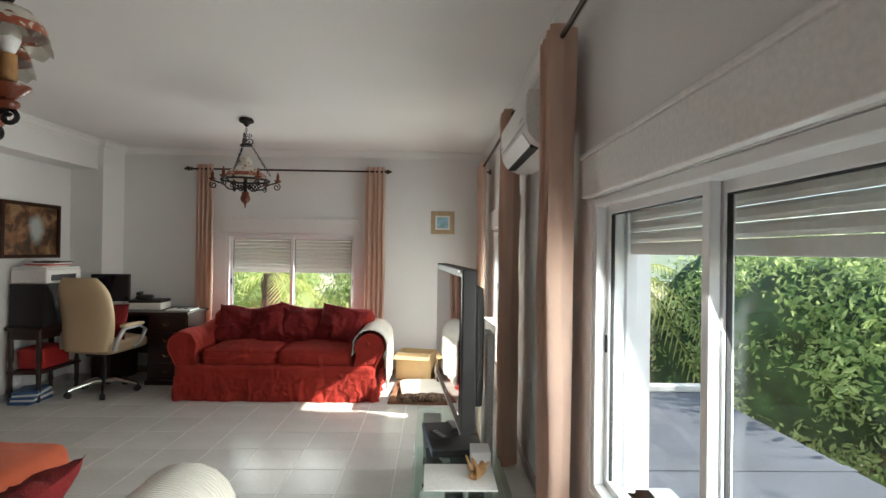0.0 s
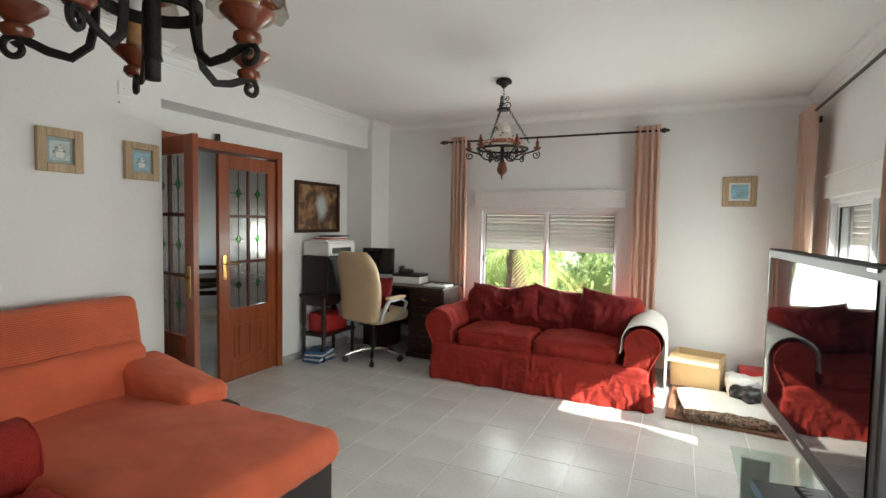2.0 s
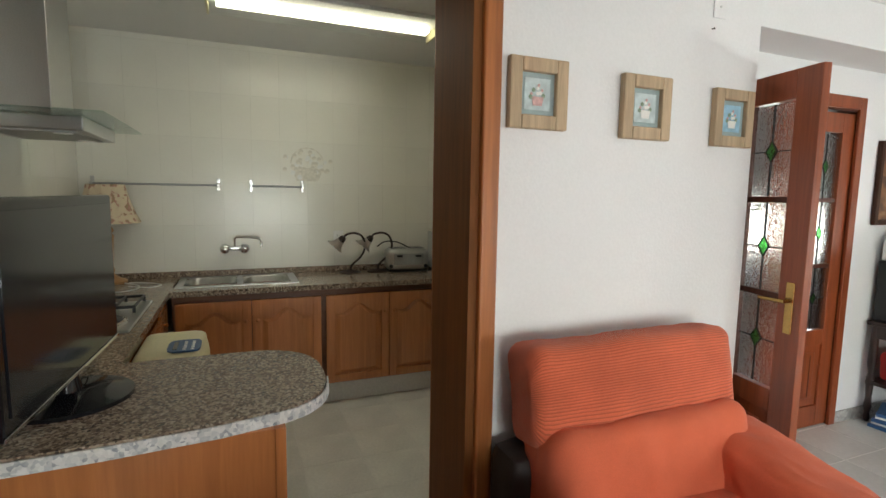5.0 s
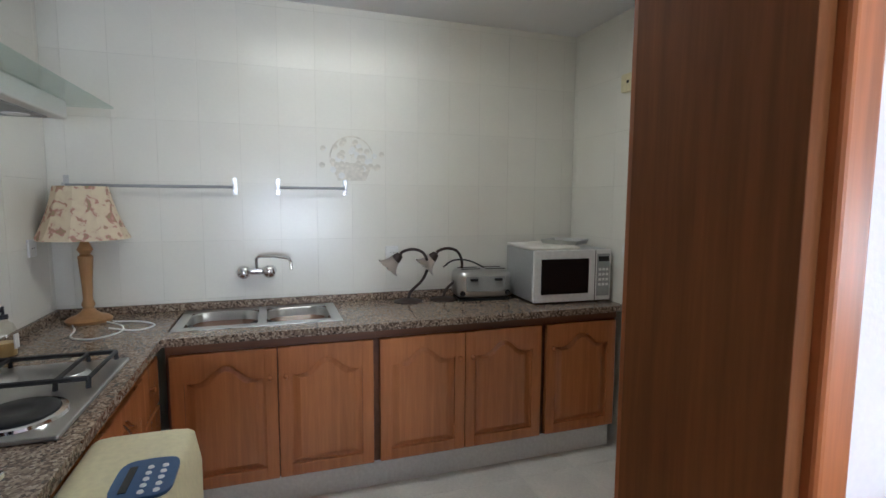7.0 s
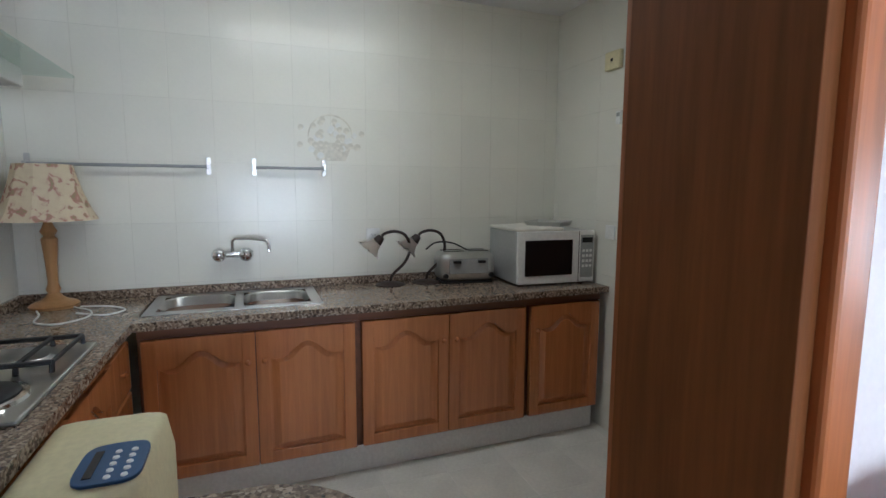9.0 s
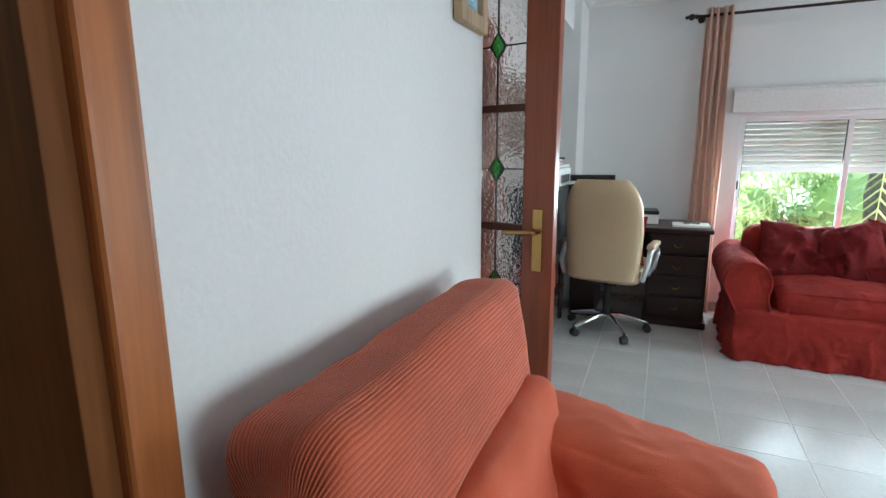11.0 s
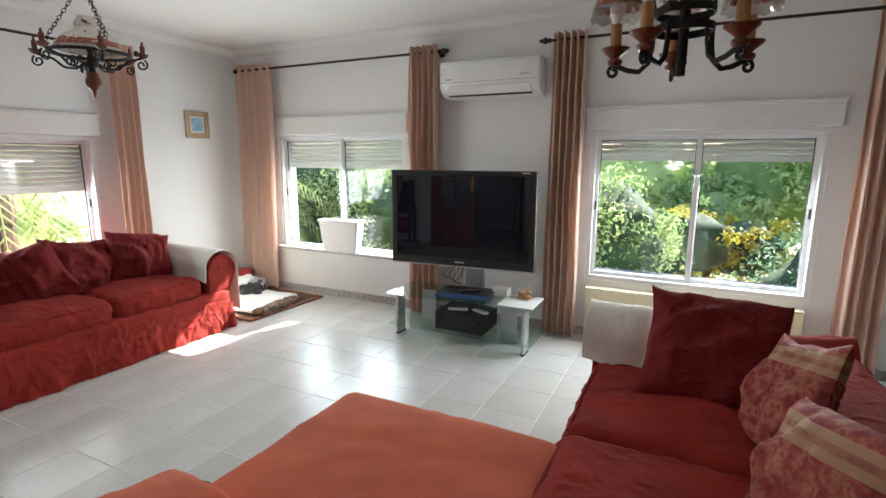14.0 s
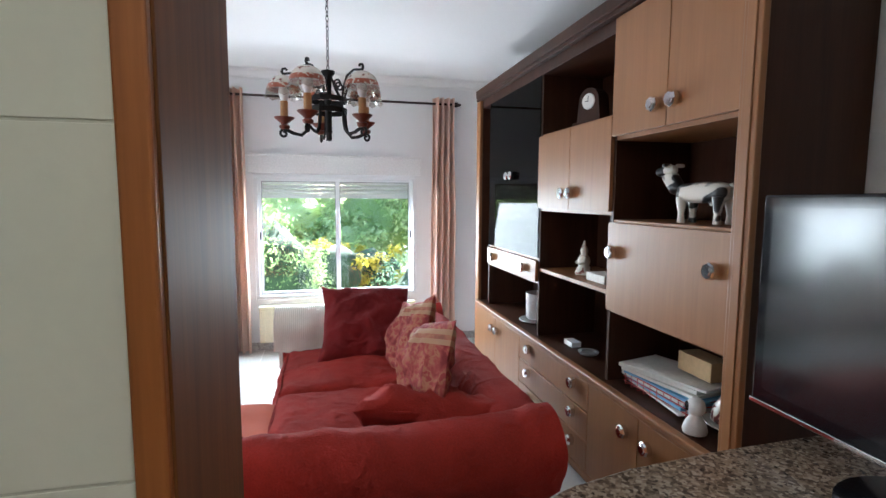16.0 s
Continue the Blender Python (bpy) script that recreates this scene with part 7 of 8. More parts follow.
# peninsula body
pe = thing("peninsula_cabinet", Matrix(), "orange-brown oak panelled peninsula below the granite", "cabinet")
part("panel", box(-3.28, 0.10, 0, -3.255, 1.12, 0.826, 0.003), "kitchen_wood", pe)
part("body", box(-3.70, 0.10, 0, -3.281, 1.115, 0.826, 0.002), "kitchen_dark", pe)
part("edge_post", box(-3.285, 1.12, 0, -3.25, 1.15, 0.826, 0.004), "kitchen_wood", pe)
part("end_panel", box(-3.70, 1.116, 0, -3.286, 1.14, 0.826, 0.003), "kitchen_wood", pe)

# granite worktops
wt = thing("worktop", Matrix(), "speckled brown granite worktop with rounded peninsula end", "worktop")
tip = [(-3.575 + 0.30 * math.cos(radians(a)) * abs(math.cos(radians(a))) ** -0.25, 1.075 + 0.23 * math.sin(radians(a))) for a in range(5, 176, 10)]
south = [(KX, KS), (-3.20, KS), (-3.225, 0.72), (-3.25, 0.98)] + tip + [(-3.88, 0.98), (-3.88, 0.635), (KX, 0.635)]
z0 = WT - 0.035
part("slab", prism(south, z0, WT), "granite", wt)
for x0, x1, y0, y1 in ((KX, -5.785, 0.635, KN - 0.01), (-5.385, -5.245, 0.635, KN - 0.01), (-5.785, -5.385, 1.40, KN - 0.01)):
    part("slab", prism([(x0, y0), (x1, y0), (x1, y1), (x0, y1)], z0, WT), "granite", wt)
part("upstand", box(KX + 0.001, KS + 0.021, WT, KX + 0.021, KN - 0.015, WT + 0.042, 0.003), "granite", wt)
part("upstand", box(KX + 0.001, KS + 0.001, WT, -3.65, KS + 0.021, WT + 0.042, 0.003), "granite", wt)
edge = [(-3.195, 0.07), (-3.220, 0.72), (-3.245, 0.98)] + [(x + 0.004, y + 0.005) for x, y in tip[:9]]
bm = moulding(edge[::-1], [(-0.001, WT - 0.042), (0.004, WT - 0.042), (0.004, WT - 0.006), (-0.001, WT - 0.006)])
part("sawn_edge", bm, "granite_raw", wt, "pale rough-cut granite edge")

sk_ = thing("kitchen_sink", pose(-5.585, 1.035, WT, 0, 0, 90), "stainless steel double sink set in granite", "sink")
def ring_plate(bm, x0, x1, y0, y1, r, z, depth, bm_in):
    """A bowl with rounded corners below a rim."""
    def loop(e, zz, rad):
        pts = []
        for cx, cy, a0 in ((x1 - rad - e, y1 - rad - e, 0), (x0 + rad + e, y1 - rad - e, 90), (x0 + rad + e, y0 + rad + e, 180), (x1 - rad - e, y0 + rad + e, 270)):
            for a in range(0, 91, 15):
                pts.append(bm_in.verts.new((cx + rad * math.cos(radians(a0 + a)), cy + rad * math.sin(radians(a0 + a)), zz)))
        return pts
    ls = [loop(0, z, r), loop(0.006, z - 0.006, r), loop(0.015, z - depth + 0.02, r * 0.8), loop(0.035, z - depth, r * 0.6)]
    for a, b in zip(ls, ls[1:]):
        for i in range(len(a)):
            bm_in.faces.new([a[i], a[(i + 1) % len(a)], b[(i + 1) % len(b)], b[i]])
    bm_in.faces.new(ls[-1])


bowls = []
for x0, x1 in ((-0.34, -0.015), (0.025, 0.335)):
    b = bmesh.new()
    ring_plate(None, x0, x1, -0.165, 0.155, 0.09, 0.004, 0.16, b)
    part("bowl", b, "steel", sk_, smooth=True)
bm = bmesh.new()
box(-0.385, -0.225, 0.001, 0.385, -0.165, 0.004, bm=bm)
box(-0.385, 0.155, 0.001, 0.385, 0.22, 0.004, bm=bm)
box(-0.385, -0.165, 0.001, -0.34, 0.155, 0.004, bm=bm)
box(-0.015, -0.165, 0.001, 0.025, 0.155, 0.004, bm=bm)
box(0.335, -0.165, 0.001, 0.385, 0.155, 0.004, bm=bm)
part("rim", bm, "steel", sk_)
fa = thing("wall_tap", pose(KX, 1.01, 1.071, 0, 0, 90), "chrome wall-mounted kitchen mixer tap", "tap")
bm = tube([(-0.075, -0.045, 0), (0.075, -0.045, 0)], 0.019, 12)
for s in (-1, 1):
    tube([(s * 0.075, 0, 0), (s * 0.075, -0.035, 0)], 0.028, 16, bm)
part("body", bm, "chrome", fa, smooth=True)
for s in (-1, 1):
    bm = lathe([(0, 0.046), (0.022, 0.043), (0.034, 0.030), (0.037, 0.014), (0.030, 0.002), (0, 0)], 18)
    bmesh.ops.rotate(bm, verts=bm.verts, cent=(0, 0, 0), matrix=Euler((radians(90), 0, 0)).to_matrix())
    bmesh.ops.translate(bm, verts=bm.verts, vec=(s * 0.066, -0.056, 0))
    part("tap_handle", bm, "chrome", fa, smooth=True)
part("spout", tube([(0, -0.05, 0.01), (0, -0.05, 0.07), (0.015, -0.06, 0.085), (0.10, -0.11, 0.088), (0.17, -0.16, 0.080), (0.18, -0.165, 0.05), (0.18, -0.165, 0.02)], 0.009, 10), "chrome", fa, smooth=True)


def rail(y0, y1):
    t = thing("utensil_rail", pose(KX, (y0 + y1) / 2, 1.53, 0, 0, 90), "steel wall rail for utensils", "rail")
    L = (y1 - y0) / 2
    part("bar", tube([(-L, -0.04, 0), (L, -0.04, 0)], 0.008, 10), "grey_plastic", t, smooth=True)
    for s in (-1, 1):
        bm = box(s * L - 0.012, -0.006, -0.04, s * L + 0.012, 0, 0.05, 0.002)
        box(s * L - 0.008, -0.048, -0.012, s * L + 0.008, -0.006, 0.012, 0.002, bm=bm)
        part("bracket", bm, "steel", t)


rail(0.14, 0.912)
rail(1.135, 1.503)
# painted fruit-basket transfer on the tiles
tr = thing("tile_transfer", pose(KX, 1.545, 1.605, 0, 0, 90) @ Matrix.Diagonal((1.45, 1, 1.45, 1)), "faded grey basket of flowers transfer on tiles", "tile decoration")
bm = tube(arc((0, -0.002, 0.07), 0.085, 0, 180, 16), 0.003, 5)
part("basket_handle", bm, "transfer", tr)
part("basket", prism([(-0.055, 0), (0.055, 0), (0.085, 0.07), (-0.085, 0.07)], 0, 0.0015), "transfer", tr).matrix_local = pose(0, -0.0005, -0.02, 90, 0, 0)
rng = random.Random(4)
for i in range(46):
    a, r = rng.uniform(0, 6.28), rng.uniform(0.02, 0.10)
    x, z = 1.35 * r * math.cos(a), 0.065 + 0.75 * r * math.sin(a)
    bm = lathe([(0, 0.0012), (0.008 + 0.006 * rng.random(), 0.0012), (0.012, 0), (0, 0)], 7)
    part("petal", bm, ("transfer", "shutter", "transfer")[i % 3], tr).matrix_local = Matrix.Translation((x, -0.0022 - 0.00006 * i, z)) @ pose(0, 0, 0, 90, 0, 0)

# hob and hood
hb = thing("gas_hob", pose(-4.645, 0.345, WT, 0, 0, 0) @ Matrix.Diagonal((1.1, 0.96, 1, 1)), "stainless gas hob with black pan supports and hotplate", "hob")
part("tray", box(-0.30, -0.25, 0.001, 0.30, 0.25, 0.014, 0.006), "steel", hb)
for x, y, r, mt in ((-0.15, 0.11, 0.050, "steel"), (-0.15, -0.12, 0.065, "steel"), (0.15, -0.12, 0.045, "steel")):
    part("burner", lathe([(0, 0.026), (r * 0.9, 0.026), (r, 0.020), (r * 1.15, 0.018), (r * 1.2, 0.014), (0, 0.014)], 28, centre=(x, y, 0)), mt, hb, smooth=True)
part("hotplate_ring", lathe([(0.094, 0.014), (0.116, 0.014), (0.112, 0.022), (0.096, 0.024), (0.094, 0.014)], 36, centre=(0.15, 0.10, 0)), "chrome", hb, smooth=True)
part("hotplate", lathe([(0, 0.030), (0.030, 0.030), (0.034, 0.032), (0.088, 0.032), (0.094, 0.028), (0.094, 0.014), (0, 0.014)], 36, centre=(0.15, 0.10, 0)), "black_plastic", hb, "dark cast-iron hotplate", smooth=True)
for x, y0, y1 in ((-0.15, -0.21, 0.21), (0.15, -0.21, -0.03)):
    bm = bmesh.new()
    for y in (y0, y0 + 0.09, y1 - 0.09, y1) if y1 > 0 else (y0, (y0 + y1) / 2, y1):
        tube([(x - 0.135, y, 0.014), (x - 0.13, y, 0.044), (x + 0.13, y, 0.044), (x + 0.135, y, 0.014)], 0.008, 6, bm)
    for xx in (-0.13, 0.13):
        tube([(x + xx, y0, 0.044), (x + xx, y1, 0.044)], 0.008, 6, bm)
    part("pan_support", bm, "black_plastic", hb)
hd = thing("cooker_hood", pose(-4.62, KS, 1.73), "stainless steel chimney hood with glass canopy", "cooker hood")
part("chimney", box(-0.16, 0.001, 0.06, 0.16, 0.26, KCEIL - 1.73, 0.003), "steel", hd)
part("body", box(-0.29, 0.001, 0.0, 0.29, 0.40, 0.06, 0.006), "steel", hd)
part("filter", box(-0.24, 0.05, -0.004, 0.24, 0.36, 0.001), "grey_plastic", hd)
part("canopy", box(-0.43, 0.001, 0.062, 0.43, 0.50, 0.070, 0.002), "glass_green", hd, "flat glass canopy")
for x in (-0.18, 0.18):
    part("spot", lathe([(0, -0.006), (0.035, -0.006), (0.038, 0), (0, 0)], 18, centre=(x, 0.30, 0)), "white_plastic", hd)

# things on the worktop
tl = thing("table_lamp", pose(-5.715, 0.24, WT) @ Matrix.Diagonal((1.12, 1.12, 1.12, 1)), "turned wooden lamp with a floral fabric shade", "table lamp")
part("base", lathe([(0, 0), (0.085, 0), (0.088, 0.012), (0.075, 0.022), (0.05, 0.03), (0.030, 0.045), (0.020, 0.06), (0.026, 0.075), (0.018, 0.10), (0.021, 0.18), (0.026, 0.25), (0.029, 0.285), (0.018, 0.295), (0.030, 0.315), (0.020, 0.335), (0.012, 0.36), (0, 0.36)], 24), "pine", tl, smooth=True)
part("shade", lathe([(0.175, 0.36), (0.150, 0.41), (0.125, 0.48), (0.108, 0.54), (0.098, 0.585), (0.094, 0.585), (0.104, 0.54), (0.121, 0.48), (0.146, 0.41), (0.172, 0.36)], 10), "floral", tl, "floral fabric bell shade")
bm = tube(flowing([(-5.66, 0.33, WT + 0.004), (-5.55, 0.42, WT + 0.004), (-5.42, 0.44, WT + 0.004), (-5.33, 0.36, WT + 0.004), (-5.38, 0.27, WT + 0.004), (-5.52, 0.24, WT + 0.004), (-5.62, 0.20, WT + 0.004)]), 0.004, 6)
tube(flowing([(-5.64, 0.36, WT + 0.008), (-5.62, 0.48, WT + 0.004), (-5.52, 0.56, WT + 0.004), (-5.44, 0.50, WT + 0.004), (-5.50, 0.38, WT + 0.008)]), 0.004, 6, bm)
tagged(part("lamp_cord", bm, "white_plastic", smooth=True), "white lamp cord lying on the worktop", "cord")
so = thing("soap_dispenser", pose(-5.17, 0.13, WT), "clear soap bottle with a black pump", "soap bottle")
part("bottle", lathe([(0, 0), (0.034, 0), (0.037, 0.01), (0.037, 0.10), (0.028, 0.125), (0.014, 0.135), (0.014, 0.145), (0, 0.145)], 20), "soap_glass", so, smooth=True)
part("liquid_soap", lathe([(0, 0.004), (0.033, 0.004), (0.035, 0.012), (0.035, 0.055), (0, 0.055)], 20), "amber", so, "amber liquid soap", smooth=True)
bm = lathe([(0.016, 0.145), (0.016, 0.16), (0.005, 0.162), (0.005, 0.19), (0, 0.19)], 12)
tube([(0, 0, 0.188), (0.03, 0.01, 0.188), (0.04, 0.013, 0.18)], 0.006, 6, bm)
part("pump", bm, "black_plastic", so, smooth=True)
part("label", box(-0.016, 0.0335, 0.03, 0.016, 0.0385, 0.085), "paper", so)


def tulip_lamp(x, y, rz):
    t = thing("tulip_lamp", pose(x, y, WT, 0, 0, rz), "dark metal swan-neck lamp with a tulip glass shade", "table lamp", "pair of swan-neck lamps")
    part("foot", lathe([(0, 0.022), (0.02, 0.020), (0.06, 0.012), (0.085, 0.004), (0.085, 0), (0, 0)], 20), "rod", t, smooth=True)
    part("neck", tube(flowing([(0, 0, 0.02), (0.015, 0, 0.06), (0.085, 0, 0.13), (0.115, 0, 0.21), (0.09, 0, 0.285), (0.03, 0, 0.31), (-0.03, 0, 0.298), (-0.050, 0, 0.275)]), 0.0085, 8), "rod", t, smooth=True)
    holder = lathe([(0, 0.012), (0.020, 0.008), (0.026, -0.012), (0.030, -0.034), (0.027, -0.034), (0, -0.01)], 16)
    bmesh.ops.rotate(holder, verts=holder.verts, cent=(0, 0, 0), matrix=Euler((0, radians(42), 0)).to_matrix())
    bmesh.ops.translate(holder, verts=holder.verts, vec=(-0.054, 0, 0.274))
    part("lamp_holder", holder, "rod", t, smooth=True)
    sh = shade_ring(0, [(0.026, -0.020), (0.034, -0.045), (0.042, -0.065), (0.060, -0.088), (0.072, -0.094)], 0.006, 24, 0.002)
    bmesh.ops.rotate(sh, verts=sh.verts, cent=(0, 0, 0), matrix=Euler((0, radians(42), 0)).to_matrix())
    bmesh.ops.translate(sh, verts=sh.verts, vec=(-0.058, 0, 0.272))
    part("shade", sh, "petal_glass", t, "flower-shaped frosted glass shade", smooth=True)


tulip_lamp(-5.72, 1.85, 80)
tulip_lamp(-5.72, 2.07, 86)
to = thing("toaster", pose(-5.69, 2.30, WT, 0, 0, 84), "brushed steel four-slice toaster", "toaster")
part("body", soft(0.34, 0.20, 0.175, 0.045, 8, centre=(0, 0, 0.012)), "steel", to, smooth=True)
part("base", box(-0.155, -0.085, 0, 0.155, 0.085, 0.016, 0.004), "black_plastic", to)
part("front_panel", box(-0.12, -0.106, 0.06, 0.12, -0.099, 0.15, 0.003), "grey_plastic", to)
for x in (-0.075, 0.075):
    for y in (-0.04, 0.04):
        part("slot", box(x - 0.06, y - 0.013, 0.183, x + 0.06, y + 0.013, 0.1885), "rubber", to)
    part("lever", box(x - 0.022, -0.128, 0.125, x + 0.022, -0.104, 0.140, 0.004), "black_plastic", to)
for x in (-0.14, 0.14):
    kb = lathe([(0, 0.02), (0.014, 0.019), (0.016, 0), (0, 0)], 14)
    bmesh.ops.rotate(kb, verts=kb.verts, cent=(0, 0, 0), matrix=Euler((radians(90), 0, 0)).to_matrix())
    bmesh.ops.translate(kb, verts=kb.verts, vec=(x, -0.095, 0.05))
    part("knob", kb, "black_plastic", to)
tagged(part("power_flex", tube(flowing([(-5.70, 2.06, WT + 0.20), (-5.69, 2.12, WT + 0.24), (-5.69, 2.22, WT + 0.235), (-5.69, 2.32, WT + 0.19)]), 0.005, 6), "rubber", smooth=True), "black flex looped over the toaster", "cord")
mw = thing("microwave_oven", pose(-5.59, 2.762, WT, 0, 0, 87), "silver-grey microwave oven with a dark door", "microwave")
part("case", box(-0.25, -0.19, 0.012, 0.25, 0.19, 0.315, 0.008), "silver", mw)
part("front", box(-0.25, -0.212, 0.012, 0.25, -0.191, 0.315, 0.005), "white_plastic", mw, "pale silver front")
part("door_window", box(-0.205, -0.2155, 0.06, 0.10, -0.2115, 0.265, 0.004), "black_gloss", mw)
part("door_gap", box(0.142, -0.2135, 0.016, 0.146, -0.2115, 0.312), "rubber", mw)
part("control_panel", box(0.155, -0.2145, 0.04, 0.24, -0.2115, 0.29, 0.002), "grey_plastic", mw)
part("display", box(0.163, -0.2165, 0.245, 0.232, -0.2140, 0.275), "black_gloss", mw)
for i in range(4):
    for j in range(3):
        part("button", box(0.166 + j * 0.024, -0.2165, 0.10 + i * 0.03, 0.182 + j * 0.024, -0.2140, 0.115 + i * 0.03), "white_plastic", mw)
for x in (-0.2, 0.2):
    for y in (-0.15, 0.15):
        part("foot", lathe([(0, 0), (0.014, 0), (0.014, 0.012), (0, 0.012)], 10, centre=(x, y, 0)), "rubber", mw)
cl = part("tea_towel", soft(0.30, 0.38, 0.014, 0.006, 12, 0.006, 9, centre=(0, 0, 0)), "throw", smooth=True)
cl.matrix_world = pose(-5.59, 2.66, WT + 0.317, 0, 0, 87)
tagged(cl, "white cloth folded on the microwave", "cloth")
tr2 = thing("metal_tray", pose(-5.60, 2.83, WT + 0.332, 0, 0, 83), "shallow steel oven tray on the microwave", "tray")
bm = lathe([(0, 0.004), (0.14, 0.004), (0.16, 0.028), (0.163, 0.028), (0.145, 0), (0, 0)], 4)
part("pan", bm, "steel", tr2)

dh = thing("dehumidifier", pose(-4.18, 0.765, 0, 0, 0, 180), "cream floor-standing dehumidifier with a blue control panel", "dehumidifier")
part("body", soft(0.42, 0.27, 0.83, 0.05, 8, centre=(0, 0, 0.02)), "cream_plastic", dh, smooth=True)
part("base", box(-0.15, -0.12, 0, 0.15, 0.12, 0.02, 0.004), "grey_plastic", dh)
cp = part("control_panel", prism([(-0.085 + 0.085 * math.copysign(abs(math.cos(radians(a))) ** 0.45, math.cos(radians(a))), -0.055 + 0.062 * math.copysign(abs(math.sin(radians(a))) ** 0.45, math.sin(radians(a)))) for a in range(0, 360, 12)], 0.848, 0.855, bev=0.002), "blue_plastic", dh, "dark blue rounded control panel")
for i in range(5):
    for j in range(2):
        part("button", lathe([(0, 0.003), (0.006, 0.003), (0.007, 0), (0, 0)], 10, centre=(-0.150 + i * 0.026, -0.088 + j * 0.030, 0.855)), "white_plastic", cp)
part("display", box(-0.145, -0.030, 0.855, -0.035, -0.014, 0.857), "black_gloss", cp)
part("grille", box(-0.12, -0.146, 0.35, 0.12, -0.139, 0.60, 0.002), "shutter", dh)

kt = thing("television", pose(-3.57, 0.555, WT, 0, 0, 177), "black flat television on the granite peninsula", "television")
part("foot", lathe([(0, 0), (0.17, 0), (0.17, 0.012), (0.10, 0.022), (0.04, 0.03), (0.03, 0.07), (0, 0.07)], 32), "black_gloss", kt, smooth=True)
part("bezel", box(-0.44, -0.025, 0.07, 0.44, 0.03, 0.605, 0.008), "black_gloss", kt)
part("screen", box(-0.405, -0.0285, 0.115, 0.405, -0.0245, 0.575), "lcd", kt)
part("trim_strip", box(-0.44, -0.029, 0.072, 0.44, -0.0245, 0.084, 0.002), "chrome", kt)
part("back_shell", soft(0.62, 0.06, 0.40, 0.025, 4, centre=(0, 0.055, 0.12)), "black_plastic", kt)
bm = bmesh.new()
for k in range(3):
    tube([(-3.90 - 0.02 * k, 0.49, WT + 0.22), (-3.96, 0.50 + 0.01 * k, WT + 0.10), (-3.98, 0.47 + 0.02 * k, WT + 0.03), (-3.92, 0.40 + 0.03 * k, WT + 0.005)], 0.0035, 5, bm)
tagged(part("cables", bm, "rubber", smooth=True), "black cables behind the small television", "cables")
for (x, y, z, rz, lb) in ((KX + 0.0005, 1.78, 1.11, 90, "white wall socket above the worktop"), (-5.62, KS + 0.0005, 1.20, 180, "white wall socket on the tiles")):
    s = thing("wall_socket", pose(x, y, z, 0, 0, rz), lb, "socket")
    part("plate", box(-0.04, -0.010, 0, 0.04, 0, 0.08, 0.004), "white_plastic", s)
    for dx in (-0.01, 0.01):
        part("hole", lathe([(0, 0.001), (0.003, 0.001), (0.003, 0), (0, 0)], 8), "rubber", s).matrix_local = Matrix.Translation((dx, -0.010, 0.04)) @ pose(0, 0, 0, 90, 0, 0)
s = thing("doorbell_box", pose(-5.28, KN - 0.0005, 2.08), "cream plastic doorbell box on the tiles", "doorbell")
part("plate", box(-0.06, -0.03, 0, 0.06, 0, 0.10, 0.006), "cream_plastic", s)
part("speaker", box(-0.008, -0.032, 0.045, 0.008, -0.0295, 0.06), "rubber", s)
s = thing("thermostat", pose(-5.215, KN - 0.0005, 1.78), "small white thermostat on the tiles", "thermostat")
part("plate", box(-0.02, -0.025, 0, 0.02, 0, 0.07, 0.004), "white_plastic", s)
part("display", box(-0.012, -0.0265, 0.04, 0.012, -0.0245, 0.06), "grey_plastic", s)
s = thing("wall_switch", pose(-5.26, KN - 0.0005, 1.14), "white light switch on the tiles", "switch")
part("plate", box(-0.04, -0.010, 0, 0.04, 0, 0.08, 0.004), "white_plastic", s)
fx = thing("ceiling_light", pose(-4.85, 1.56, KCEIL), "fluorescent kitchen ceiling light with clear cover", "ceiling light")
part("tray", box(-0.15, -0.64, -0.025, 0.15, 0.64, -0.001, 0.004), "white_plastic", fx)
part("fluorescent_tube", tube([(0.0, -0.60, -0.045), (0.0, 0.60, -0.045)], 0.016, 12), "tube", fx)
part("fluorescent_tube", tube([(-0.05, -0.60, -0.045), (-0.05, 0.60, -0.045)], 0.016, 12), "tube", fx)
dd = part("diffuser", box(-0.155, -0.645, -0.075, 0.155, 0.645, -0.070, 0.002), "glass", fx)
dd.visible_shadow = False
for s_ in (-1, 1):
    part("end_cap", box(-0.155, s_ * 0.645 - 0.006, -0.075, 0.155, s_ * 0.645 + 0.006, -0.001, 0.002), "cream_plastic", fx)

# hall furniture glimpsed through the door
hc = thing("dining_chair", pose(-4.75, 4.55, 0, 0, 0, 40), "dark wooden dining chair in the hall", "chair")
for x in (-0.2, 0.2):
    part("leg", tube([(x, -0.2, 0), (x, -0.2, 0.44)], 0.018, 8), "unit_dark", hc)
    part("back_leg", tube([(x, 0.2, 0), (x, 0.2, 0.44), (x, 0.26, 0.95)], 0.018, 8), "unit_dark", hc)
part("seat", soft(0.46, 0.46, 0.05, 0.02, 5, centre=(0, 0, 0.44)), "throw", hc)
for z in (0.62, 0.76, 0.90):
    part("rail", box(-0.2, 0.205 + (z - 0.44) * 0.115, z, 0.2, 0.225 + (z - 0.44) * 0.115, z + 0.05, 0.004), "unit_dark", hc)
ht = thing("dining_table", pose(-5.25, 5.0, 0), "dark wooden dining table in the hall", "table")
part("tabletop", box(-0.5, -0.7, 0.72, 0.5, 0.7, 0.755, 0.008), "unit_dark", ht)
